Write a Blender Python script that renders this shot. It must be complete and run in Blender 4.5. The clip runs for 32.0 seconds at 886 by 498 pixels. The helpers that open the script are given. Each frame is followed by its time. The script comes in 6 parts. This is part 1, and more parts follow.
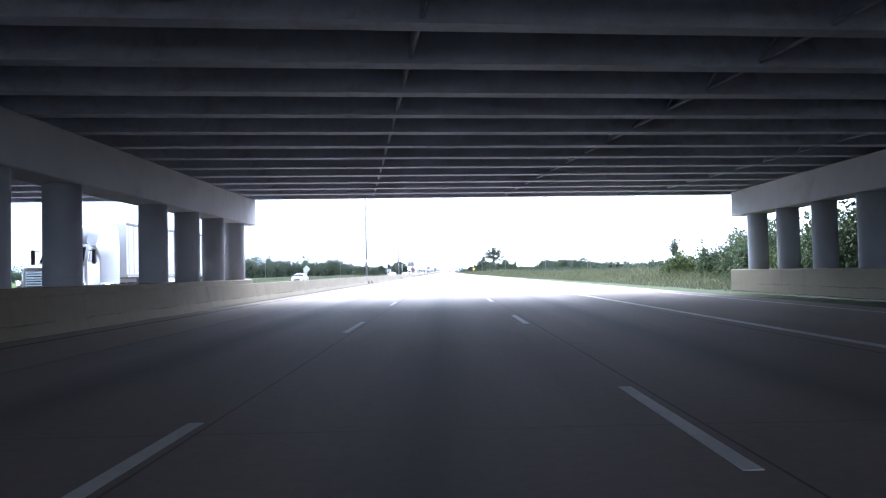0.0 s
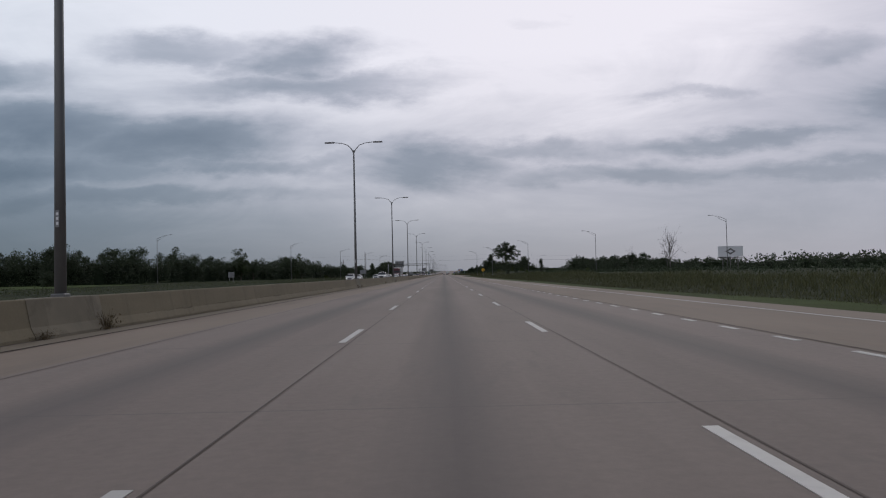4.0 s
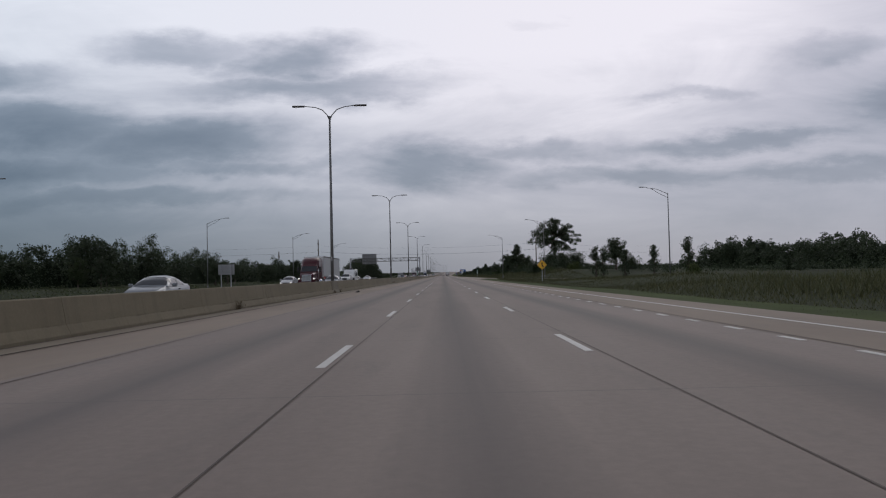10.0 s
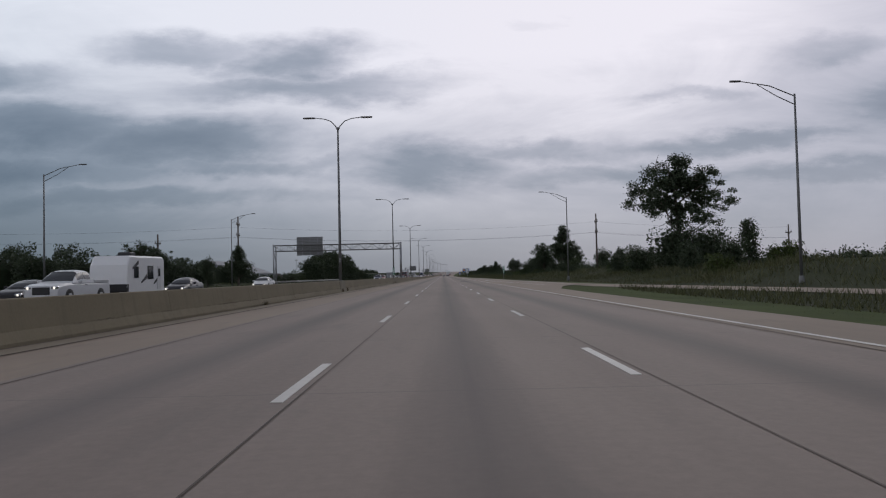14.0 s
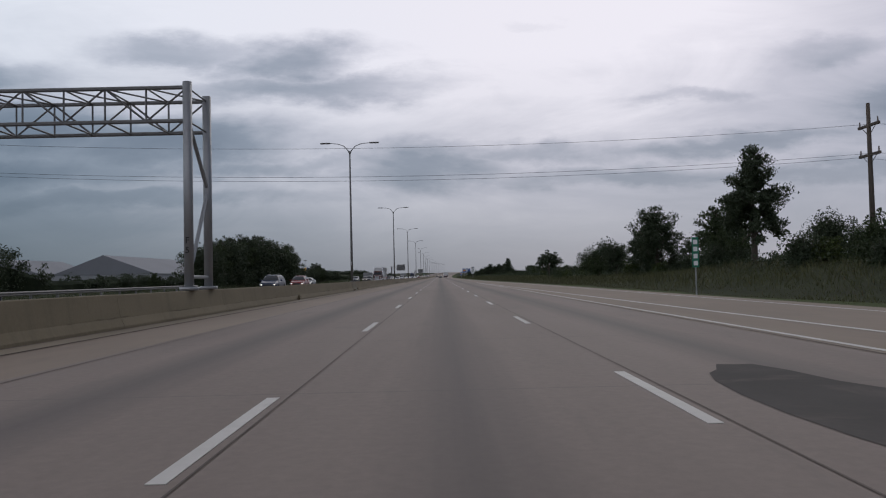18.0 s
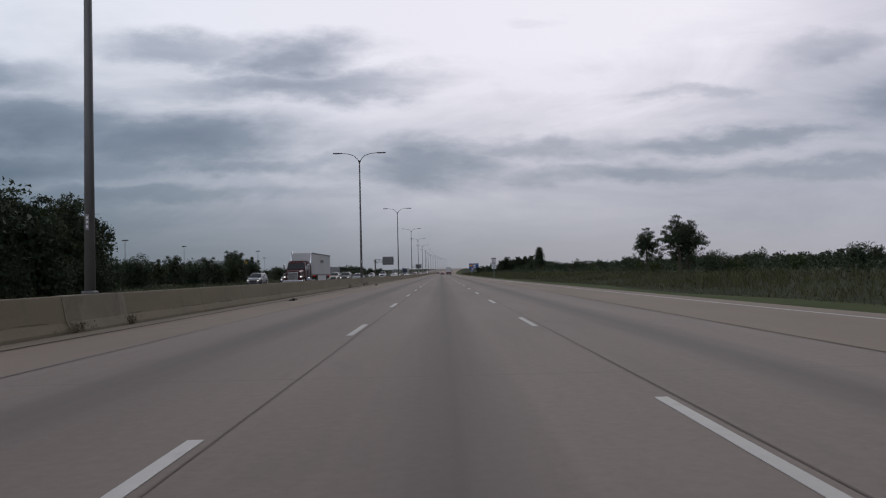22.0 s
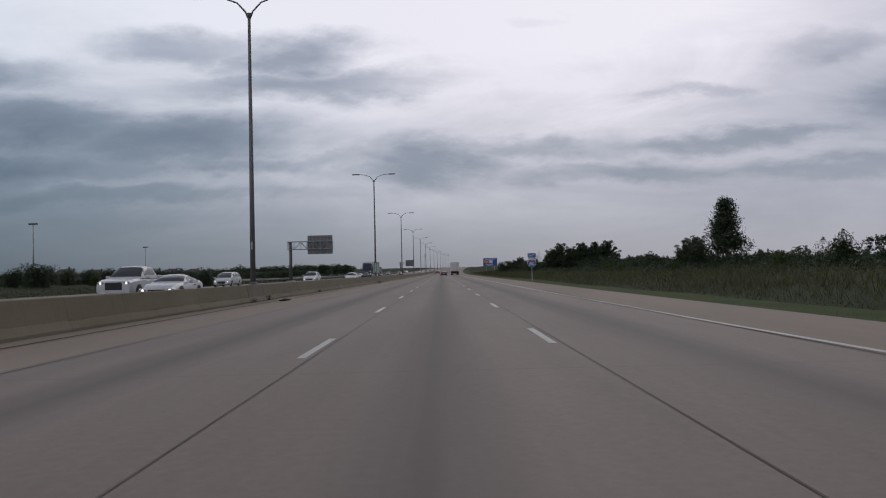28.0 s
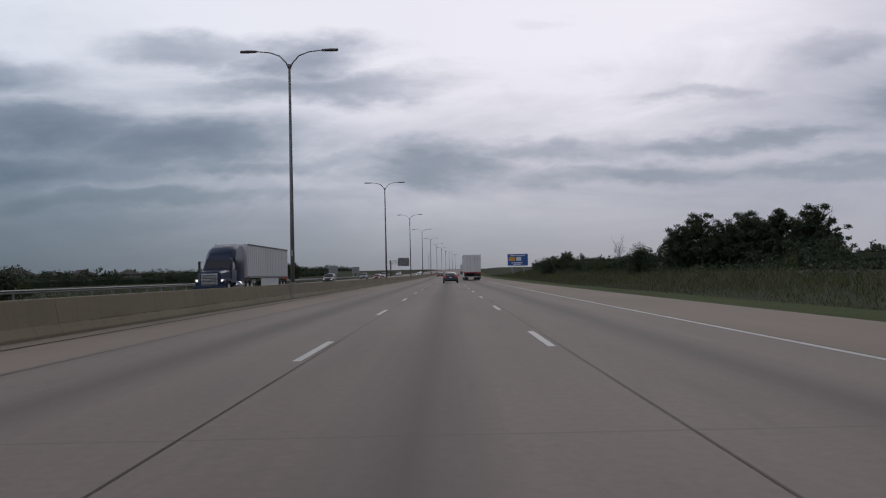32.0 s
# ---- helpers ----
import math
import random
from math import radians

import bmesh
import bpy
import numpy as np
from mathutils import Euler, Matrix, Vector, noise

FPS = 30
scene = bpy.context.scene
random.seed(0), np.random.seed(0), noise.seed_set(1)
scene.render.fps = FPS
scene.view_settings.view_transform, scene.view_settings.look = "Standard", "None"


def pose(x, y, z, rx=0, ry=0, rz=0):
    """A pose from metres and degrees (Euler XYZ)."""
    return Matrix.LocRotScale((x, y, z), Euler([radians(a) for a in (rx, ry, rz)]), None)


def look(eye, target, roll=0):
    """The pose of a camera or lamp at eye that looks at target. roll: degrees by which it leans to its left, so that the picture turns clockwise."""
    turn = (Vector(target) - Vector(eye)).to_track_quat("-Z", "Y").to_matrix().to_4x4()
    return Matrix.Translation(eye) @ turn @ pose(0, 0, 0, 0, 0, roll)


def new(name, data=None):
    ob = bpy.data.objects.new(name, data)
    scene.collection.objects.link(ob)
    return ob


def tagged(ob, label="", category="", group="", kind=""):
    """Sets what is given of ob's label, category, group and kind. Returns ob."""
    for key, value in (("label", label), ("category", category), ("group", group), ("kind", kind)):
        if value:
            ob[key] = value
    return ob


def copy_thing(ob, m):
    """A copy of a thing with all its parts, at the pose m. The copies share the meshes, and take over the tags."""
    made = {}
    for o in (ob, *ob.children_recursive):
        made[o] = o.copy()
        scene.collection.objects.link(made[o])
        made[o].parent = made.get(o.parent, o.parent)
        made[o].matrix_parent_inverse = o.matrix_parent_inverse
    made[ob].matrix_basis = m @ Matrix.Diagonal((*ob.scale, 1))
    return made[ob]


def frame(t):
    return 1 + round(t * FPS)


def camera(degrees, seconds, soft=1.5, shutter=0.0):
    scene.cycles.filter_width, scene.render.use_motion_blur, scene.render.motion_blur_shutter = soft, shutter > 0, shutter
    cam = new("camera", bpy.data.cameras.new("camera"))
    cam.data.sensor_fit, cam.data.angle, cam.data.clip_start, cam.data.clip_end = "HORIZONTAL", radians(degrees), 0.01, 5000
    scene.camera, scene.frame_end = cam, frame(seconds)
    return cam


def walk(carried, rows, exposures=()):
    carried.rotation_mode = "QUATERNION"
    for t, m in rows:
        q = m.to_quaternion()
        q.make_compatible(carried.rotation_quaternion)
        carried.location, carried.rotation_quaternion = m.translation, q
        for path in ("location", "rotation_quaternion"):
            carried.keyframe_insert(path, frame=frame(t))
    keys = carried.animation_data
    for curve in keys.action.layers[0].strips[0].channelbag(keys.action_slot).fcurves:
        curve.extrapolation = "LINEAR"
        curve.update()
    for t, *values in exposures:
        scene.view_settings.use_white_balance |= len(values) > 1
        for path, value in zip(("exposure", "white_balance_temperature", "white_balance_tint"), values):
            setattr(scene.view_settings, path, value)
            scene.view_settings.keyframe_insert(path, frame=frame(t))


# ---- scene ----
# A drive along a six-lane motorway: y runs with the traffic, x to the right, z up, origin on the camera's line.
PATH = [
    (0, 0.23, 0.6, 1.73, -0.20), (0.5, 0.20, 15.6, 1.82, -0.09), (1, 0.18, 30.6, 1.83, -0.06), (1.5, 0.15, 45.6, 1.87, -0.10),
    (2, 0.12, 60.7, 1.91, -0.12), (2.5, 0.10, 75.9, 1.88, -0.05), (3, 0.07, 91.1, 1.89, -0.06), (3.5, 0.05, 106.3, 1.84, -0.03),
    (4, 0.02, 121.6, 1.88, -0.02), (4.5, 0.00, 136.9, 1.88, -0.04), (5, -0.02, 152.2, 1.85, -0.08), (5.5, -0.04, 167.4, 1.78, -0.13),
    (6, -0.06, 182.7, 1.82, -0.17), (6.5, -0.07, 197.8, 1.81, -0.15), (7, -0.09, 213.0, 1.78, -0.09), (7.5, -0.10, 228.2, 1.83, 0.04),
    (8, -0.12, 243.3, 1.88, 0.18), (8.5, -0.13, 258.4, 1.80, 0.27), (9, -0.14, 273.5, 1.88, 0.28), (9.5, -0.16, 288.6, 1.97, 0.16),
    (10, -0.17, 303.8, 1.97, 0.05), (10.5, -0.18, 318.9, 1.79, 0.03), (11, -0.19, 334.1, 1.90, 0.06), (11.5, -0.19, 349.4, 1.88, 0.09),
    (12, -0.20, 364.6, 2.00, 0.03), (12.5, -0.20, 379.9, 1.86, -0.08), (13, -0.20, 395.1, 1.94, -0.10), (13.5, -0.20, 410.4, 1.92, 0.03),
    (14, -0.19, 425.6, 1.98, 0.04), (14.5, -0.19, 440.9, 2.04, 0.05), (15, -0.18, 456.1, 2.03, 0.07), (15.5, -0.18, 471.3, 2.02, 0.09),
    (16, -0.17, 486.5, 2.02, 0.14), (16.5, -0.16, 501.8, 2.02, 0.19), (17, -0.15, 517.0, 2.02, 0.25), (17.5, -0.14, 532.3, 2.03, 0.29),
    (18, -0.12, 547.5, 2.06, 0.31), (18.5, -0.11, 562.7, 2.10, 0.27), (19, -0.10, 577.9, 1.97, 0.23), (19.5, -0.08, 593.1, 1.96, 0.21),
    (20, -0.07, 608.2, 2.03, 0.27), (20.5, -0.05, 623.4, 1.90, 0.36), (21, -0.04, 638.5, 2.00, 0.32), (21.5, -0.02, 653.5, 1.93, 0.20),
    (22, -0.00, 668.7, 1.80, 0.17), (22.5, 0.01, 683.8, 1.76, 0.14), (23, 0.03, 699.0, 1.70, 0.09), (23.5, 0.05, 714.2, 1.64, 0.06),
    (24, 0.07, 729.4, 1.66, 0.07), (24.5, 0.09, 744.6, 1.74, 0.10), (25, 0.10, 759.9, 1.76, 0.14), (25.5, 0.12, 775.1, 1.86, 0.16),
    (26, 0.14, 790.3, 1.89, 0.14), (26.5, 0.16, 805.5, 1.88, 0.11), (27, 0.18, 820.8, 1.84, 0.08), (27.5, 0.20, 836.1, 1.77, 0.07),
    (28, 0.22, 851.3, 1.75, 0.08), (28.5, 0.24, 866.6, 1.73, 0.09), (29, 0.25, 881.8, 1.73, 0.02), (29.5, 0.27, 897.0, 1.76, -0.04),
    (30, 0.29, 912.0, 1.68, -0.15), (30.5, 0.30, 926.9, 1.88, -0.21), (31, 0.32, 941.6, 1.79, -0.26), (31.5, 0.33, 956.2, 1.88, -0.32),
    (32, 0.35, 970.6, 1.93, -0.38),
]

cam = camera(60.65, 32.0, soft=1.15)
walk(cam, [(t, pose(x, y, 1.14, 90 + tilt, 0, -turn) @ pose(0, 0, 0, 0, 0, -1.3)) for t, x, y, tilt, turn in PATH],
     exposures=[(0.0, 3.6, 5500, 10), (0.3, 2.6, 6200, 10), (0.5, 2.0, 6500, 10), (0.8, 1.5, 6500, 10), (1.0, 1.1, 6500, 10), (1.5, 0.1, 6500, 10), (2.0, 0.0, 6500, 10), (32.0, 0.0, 6500, 10)])

# ---- daylight: an overcast evening ----
SUN_UP, SUN_TURN = radians(38), radians(20)
world = bpy.data.worlds.new("sky")
scene.world = world
world.use_nodes = True


class Nodes:
    """Short hand for a node tree."""

    def __init__(self, tree):
        self.tree = tree
        tree.nodes.clear()

    def add(self, kind, **values):
        node = self.tree.nodes.new(kind)
        for key, value in values.items():
            if key.startswith("i_"):
                name = key[2:]
                sock = node.inputs[int(name)] if name.isdigit() else node.inputs[name.replace("_", " ")]
                if isinstance(value, bpy.types.NodeSocket):
                    self.tree.links.new(value, sock)
                else:
                    sock.default_value = value
            elif key == "operation":
                node.operation = value
            elif key == "data_type":
                node.data_type = value
            elif key == "blend_type":
                node.blend_type = value
            elif key == "sky_type":
                node.sky_type = value
            elif key == "feature":
                node.feature = value
        return node

    def math(self, op, a, b=0.0, c=None):
        node = self.add("ShaderNodeMath", operation=op, i_0=a, i_1=b)
        if c is not None:
            node.inputs[2].default_value = c
        return node.outputs[0]

    def mix(self, fac, a, b, blend="MIX"):
        node = self.add("ShaderNodeMix", data_type="RGBA", blend_type=blend)
        for sock, value in ((node.inputs[0], fac), (node.inputs[6], a), (node.inputs[7], b)):
            if isinstance(value, bpy.types.NodeSocket):
                self.tree.links.new(value, sock)
            else:
                sock.default_value = value
        return node.outputs[2]

    def ramp(self, fac, stops):
        node = self.add("ShaderNodeValToRGB", i_0=fac)
        ramp = node.color_ramp
        while len(ramp.elements) < len(stops):
            ramp.elements.new(0.5)
        for element, (place, colour) in zip(ramp.elements, stops):
            element.position = place
            element.color = colour if len(colour) == 4 else (*colour, 1)
        return node.outputs[0]

    def noise(self, vector, scale, detail=4, rough=0.55, distortion=0.0):
        node = self.add("ShaderNodeTexNoise", i_Scale=scale, i_Detail=detail, i_Roughness=rough, i_Distortion=distortion)
        if vector is not None:
            self.tree.links.new(vector, node.inputs["Vector"])
        return node.outputs[0]

    def mapped(self, vector, scale=(1, 1, 1), move=(0, 0, 0)):
        return self.add("ShaderNodeMapping", i_Vector=vector, i_Scale=scale, i_Location=move).outputs[0]


n = Nodes(world.node_tree)
sky = n.add("ShaderNodeTexSky", sky_type="NISHITA")
sky.sun_disc, sky.sun_elevation, sky.sun_rotation = False, SUN_UP, SUN_TURN
way = n.add("ShaderNodeTexCoord").outputs["Generated"]
split = n.add("ShaderNodeSeparateXYZ", i_0=way)
up = n.math("MAXIMUM", split.outputs[2], 0.0)
# directions as tangents of the turn from straight ahead (u) and of the height (v), ruffled by noise
ahead = n.math("ADD", n.math("ABSOLUTE", split.outputs[1]), 0.12)
u0, v0 = n.math("DIVIDE", split.outputs[0], ahead), n.math("DIVIDE", up, ahead)
raw = n.add("ShaderNodeCombineXYZ", i_0=u0, i_1=v0, i_2=0.0).outputs[0]
ruffle = n.add("ShaderNodeTexNoise", i_Scale=7.0, i_Detail=8.0, i_Roughness=0.62, i_Vector=n.mapped(raw, (0.9, 2.2, 1))).outputs["Color"]
shift = n.add("ShaderNodeSeparateXYZ", i_0=ruffle)
u = n.math("ADD", u0, n.math("MULTIPLY", n.math("SUBTRACT", shift.outputs[0], 0.5), 0.17))
v = n.math("ADD", v0, n.math("MULTIPLY", n.math("SUBTRACT", shift.outputs[1], 0.5), 0.075))
# broad banks of darker cloud: u, v, half width, half height, depth
BANKS = [(-0.165, 0.262, 0.075, 0.026, 0.62), (-0.14, 0.228, 0.13, 0.016, 0.5), (-0.30, 0.272, 0.10, 0.018, 0.42), (-0.54, 0.242, 0.10, 0.022, 0.42), (-0.47, 0.185, 0.12, 0.026, 0.5),
         (-0.30, 0.170, 0.13, 0.030, 0.6), (-0.52, 0.135, 0.2, 0.02, 0.4), (-0.22, 0.135, 0.14, 0.012, 0.34), (-0.02, 0.128, 0.09, 0.024, 0.55), (0.10, 0.145, 0.10, 0.014, 0.4),
         (0.20, 0.115, 0.14, 0.012, 0.36), (0.34, 0.148, 0.13, 0.012, 0.4), (0.30, 0.206, 0.05, 0.008, 0.24), (0.47, 0.258, 0.08, 0.014, 0.24), (0.58, 0.190, 0.09, 0.022, 0.42),
         (0.46, 0.11, 0.18, 0.010, 0.26), (0.12, 0.30, 0.05, 0.010, 0.14), (0.14, 0.365, 0.07, 0.014, 0.22), (-0.78, 0.2, 0.16, 0.10, 0.5), (-0.36, 0.095, 0.22, 0.010, 0.25)]
dark = 0.0
for bu, bv, hw, hh, depth in BANKS:
    du = n.math("DIVIDE", n.math("SUBTRACT", u, bu), hw)
    dv = n.math("DIVIDE", n.math("SUBTRACT", v, bv), hh)
    far = n.math("ADD", n.math("MULTIPLY", du, du), n.math("MULTIPLY", dv, dv))
    bank = n.math("MULTIPLY", n.math("POWER", 2.718, n.math("MULTIPLY", n.math("POWER", far, 1.3), -0.8)), depth * 0.95)
    dark = n.math("MAXIMUM", bank, dark) if not isinstance(dark, float) else bank
wisps = n.noise(n.mapped(raw, (3.4, 9.0, 1), (1.3, 0.6, 0)), 1.0, 6, 0.6, 0.9)
streaks = n.noise(n.mapped(raw, (5.0, 30.0, 1), (4.3, 2.6, 0)), 1.0, 5, 0.55, 0.3)
soft = n.math("ADD", n.math("MULTIPLY", n.math("SUBTRACT", wisps, 0.5), 0.75), n.math("MULTIPLY", n.math("SUBTRACT", streaks, 0.5), 0.3))
calm = n.ramp(v0, [(0.0, (1, 1, 1)), (0.17, (0.95, 0.95, 0.95)), (0.30, (0.38, 0.38, 0.38))])
soft = n.math("MULTIPLY", soft, calm)
west = n.math("MULTIPLY", n.math("MAXIMUM", n.math("SUBTRACT", n.math("MULTIPLY", u0, -1.0), 0.08), 0.0), n.math("SUBTRACT", 1.12, n.math("MULTIPLY", v0, 2.3)))
east = n.math("MULTIPLY", n.math("MAXIMUM", n.math("SUBTRACT", u0, 0.18), 0.0), 0.98)
haze = n.math("MULTIPLY", n.math("MAXIMUM", n.math("SUBTRACT", 0.27, v0), 0.0), 1.75)
cover = n.math("ADD", n.math("ADD", n.math("ADD", dark, soft), n.math("ADD", west, east)), n.math("SUBTRACT", haze, 0.09))
veil = n.ramp(cover, [(0.0, (0.87, 0.87, 0.93)), (0.3, (0.548, 0.565, 0.64)), (0.6, (0.276, 0.318, 0.388)), (0.95, (0.148, 0.188, 0.248))])
low = n.mix(n.ramp(n.math("ADD", u0, 0.5), [(0.0, (0, 0, 0)), (1.0, (1, 1, 1))]), (0.112, 0.147, 0.184, 1), (0.365, 0.392, 0.462, 1))
near_horizon = n.ramp(v0, [(0.0, (1, 1, 1)), (0.035, (0.8, 0.8, 0.8)), (0.12, (0.25, 0.25, 0.25)), (0.26, (0, 0, 0))])
clouds = n.mix(near_horizon, veil, low)
tint = n.ramp(n.math("ADD", u0, 0.5), [(0.0, (0.955, 1.0, 1.03)), (0.55, (1.025, 1.0, 1.02)), (1.0, (1.035, 1.0, 1.025))])
clouds = n.mix(1.0, clouds, tint, "MULTIPLY")
# sky overhead, out of view, is darkened to cut the light on the ground
overhead_dim = n.ramp(up, [(0.45, (1, 1, 1)), (0.75, (0.42, 0.42, 0.45))])
clouds = n.mix(1.0, clouds, overhead_dim, "MULTIPLY")
blue = n.mix(1.0, sky.outputs[0], (0.05, 0.05, 0.05, 1), "MULTIPLY")
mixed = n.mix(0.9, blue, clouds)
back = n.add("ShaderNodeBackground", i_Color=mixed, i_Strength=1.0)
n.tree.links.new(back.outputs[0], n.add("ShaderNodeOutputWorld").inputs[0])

sun = new("sun", bpy.data.lights.new("sun", "SUN"))
sun.data.energy, sun.data.angle, sun.data.color = 0.5, radians(40), (1.0, 0.96, 0.92)
sun.matrix_world = look((0, 0, 60), (-60 * math.sin(SUN_TURN) / math.tan(SUN_UP), -60 * math.cos(SUN_TURN) / math.tan(SUN_UP), 0))


# ---- materials ----
def material(name, colour, rough=0.7, metal=0.0, spread=0.12, grain=6.0, bump=0.15, stain=0.0, stain_colour=(0.1, 0.08, 0.06), coords="Object",
             vary=0.0, coat=0.0, stretch=(1, 1, 1), gloss=0.5):
    """A surface with two scales of variation: colour drifts broadly, grain varies finely and gives relief; stain adds dirt in patches."""
    m = bpy.data.materials.new(name)
    m.use_nodes = True
    k = Nodes(m.node_tree)
    where = k.mapped(k.add("ShaderNodeTexCoord").outputs[coords], stretch)
    wide = k.noise(where, grain * 0.13, 3, 0.5)
    close = k.noise(where, grain, 5, 0.65)
    dark = tuple(c * (1 - spread) for c in colour) + (1,)
    lite = tuple(min(1, c * (1 + spread)) for c in colour) + (1,)
    tone = k.ramp(k.math("ADD", k.math("MULTIPLY", wide, 0.6), k.math("MULTIPLY", close, 0.4)), [(0.32, dark), (0.68, lite)])
    if stain:
        patch = k.ramp(k.noise(where, grain * 0.35, 6, 0.7, 0.6), [(0.55, (0, 0, 0)), (0.75, (stain, stain, stain))])
        tone = k.mix(patch, tone, (*stain_colour, 1))
    if vary:
        pick = k.add("ShaderNodeObjectInfo").outputs["Random"]
        tone = k.mix(1.0, tone, k.ramp(pick, [(0, (1 - vary,) * 3), (1, (1,) * 3)]), "MULTIPLY")
    s = k.add("ShaderNodeBsdfPrincipled", i_Base_Color=tone, i_Metallic=metal)
    s.inputs["Specular IOR Level"].default_value = gloss
    k.tree.links.new(k.ramp(close, [(0.2, (max(0, rough - 0.08),) * 3), (0.8, (min(1, rough + 0.08),) * 3)]), s.inputs["Roughness"])
    if coat:
        s.inputs["Coat Weight"].default_value = coat
        s.inputs["Coat Roughness"].default_value = 0.08
    if bump:
        b = k.add("ShaderNodeBump", i_Strength=bump, i_Distance=0.02, i_Height=close)
        k.tree.links.new(b.outputs[0], s.inputs["Normal"])
    k.tree.links.new(s.outputs[0], k.add("ShaderNodeOutputMaterial").inputs[0])
    return m


def leaf_material(name, colour, spread=0.35):
    m = bpy.data.materials.new(name)
    m.use_nodes = True
    k = Nodes(m.node_tree)
    pick = k.add("ShaderNodeNewGeometry").outputs["Random Per Island"]
    wide = k.noise(k.add("ShaderNodeTexCoord").outputs["Object"], 0.35, 3)
    both = k.math("ADD", k.math("MULTIPLY", pick, 0.55), k.math("MULTIPLY", wide, 0.45))
    tone = k.ramp(both, [(0.15, tuple(c * (1 - spread) for c in colour)), (0.85, (colour[0] * (1 + spread * 1.2), colour[1] * (1 + spread), colour[2] * (1 + spread * 0.5)))])
    s = k.add("ShaderNodeBsdfPrincipled", i_Base_Color=tone, i_Roughness=0.6)
    s.inputs["Specular IOR Level"].default_value = 0.2
    t = k.add("ShaderNodeBsdfTranslucent", i_Color=tone)
    k.tree.links.new(k.add("ShaderNodeMixShader", i_0=0.14, i_1=s.outputs[0], i_2=t.outputs[0]).outputs[0], k.add("ShaderNodeOutputMaterial").inputs[0])
    return m


def glow_material(name, colour, strength):
    m = bpy.data.materials.new(name)
    m.use_nodes = True
    k = Nodes(m.node_tree)
    e = k.add("ShaderNodeEmission", i_Color=(*colour, 1), i_Strength=strength)
    k.tree.links.new(e.outputs[0], k.add("ShaderNodeOutputMaterial").inputs[0])
    return m


def road_material():
    """Worn concrete: tyre paths and an oil-dark strip in the middle of every lane, slab joints, patches and long cracks."""
    m = bpy.data.materials.new("worn_concrete_road")
    m.use_nodes = True
    k = Nodes(m.node_tree)
    uv = k.add("ShaderNodeTexCoord").outputs["Object"]
    xyz = k.add("ShaderNodeSeparateXYZ", i_0=uv)
    wide = k.noise(k.mapped(uv, (0.5, 0.05, 1)), 1.0, 5, 0.6)
    close = k.noise(uv, 9.0, 6, 0.7)
    streak = k.noise(k.mapped(uv, (3.0, 0.03, 1)), 1.0, 4, 0.6)
    tone = k.ramp(k.math("ADD", k.math("MULTIPLY", wide, 0.6), k.math("MULTIPLY", close, 0.4)), [(0.3, (0.158, 0.126, 0.107)), (0.7, (0.240, 0.196, 0.168))])
    # position across a lane: 0 on the line, 0.5 in the middle
    lane = k.math("FRACT", k.math("DIVIDE", k.math("ADD", xyz.outputs[0], 1.75 + 36.6), 3.66))
    middle = k.math("ABSOLUTE", k.math("SUBTRACT", lane, 0.5))
    oil = k.ramp(k.math("ADD", middle, k.math("MULTIPLY", streak, 0.12)), [(0.06, (1, 1, 1)), (0.26, (0, 0, 0))])
    tone = k.mix(k.math("MULTIPLY", oil, 0.66), tone, (0.082, 0.071, 0.066, 1))
    slab = k.math("FRACT", k.math("DIVIDE", xyz.outputs[1], 6.1))
    joint = k.math("LESS_THAN", slab, 0.006)
    tone = k.mix(k.math("MULTIPLY", joint, 0.45), tone, (0.10, 0.09, 0.08, 1))
    spots = k.ramp(k.noise(k.mapped(uv, (0.9, 0.25, 1), (4, 9, 0)), 1.0, 6, 0.7, 0.5), [(0.56, (0, 0, 0)), (0.72, (0.35, 0.35, 0.35))])
    tone = k.mix(spots, tone, (0.125, 0.11, 0.097, 1))
    s = k.add("ShaderNodeBsdfPrincipled", i_Base_Color=tone, i_Roughness=0.78)
    s.inputs["Specular IOR Level"].default_value = 0.38
    b = k.add("ShaderNodeBump", i_Strength=0.12, i_Distance=0.01, i_Height=close)
    k.tree.links.new(b.outputs[0], s.inputs["Normal"])
    k.tree.links.new(s.outputs[0], k.add("ShaderNodeOutputMaterial").inputs[0])
    return m


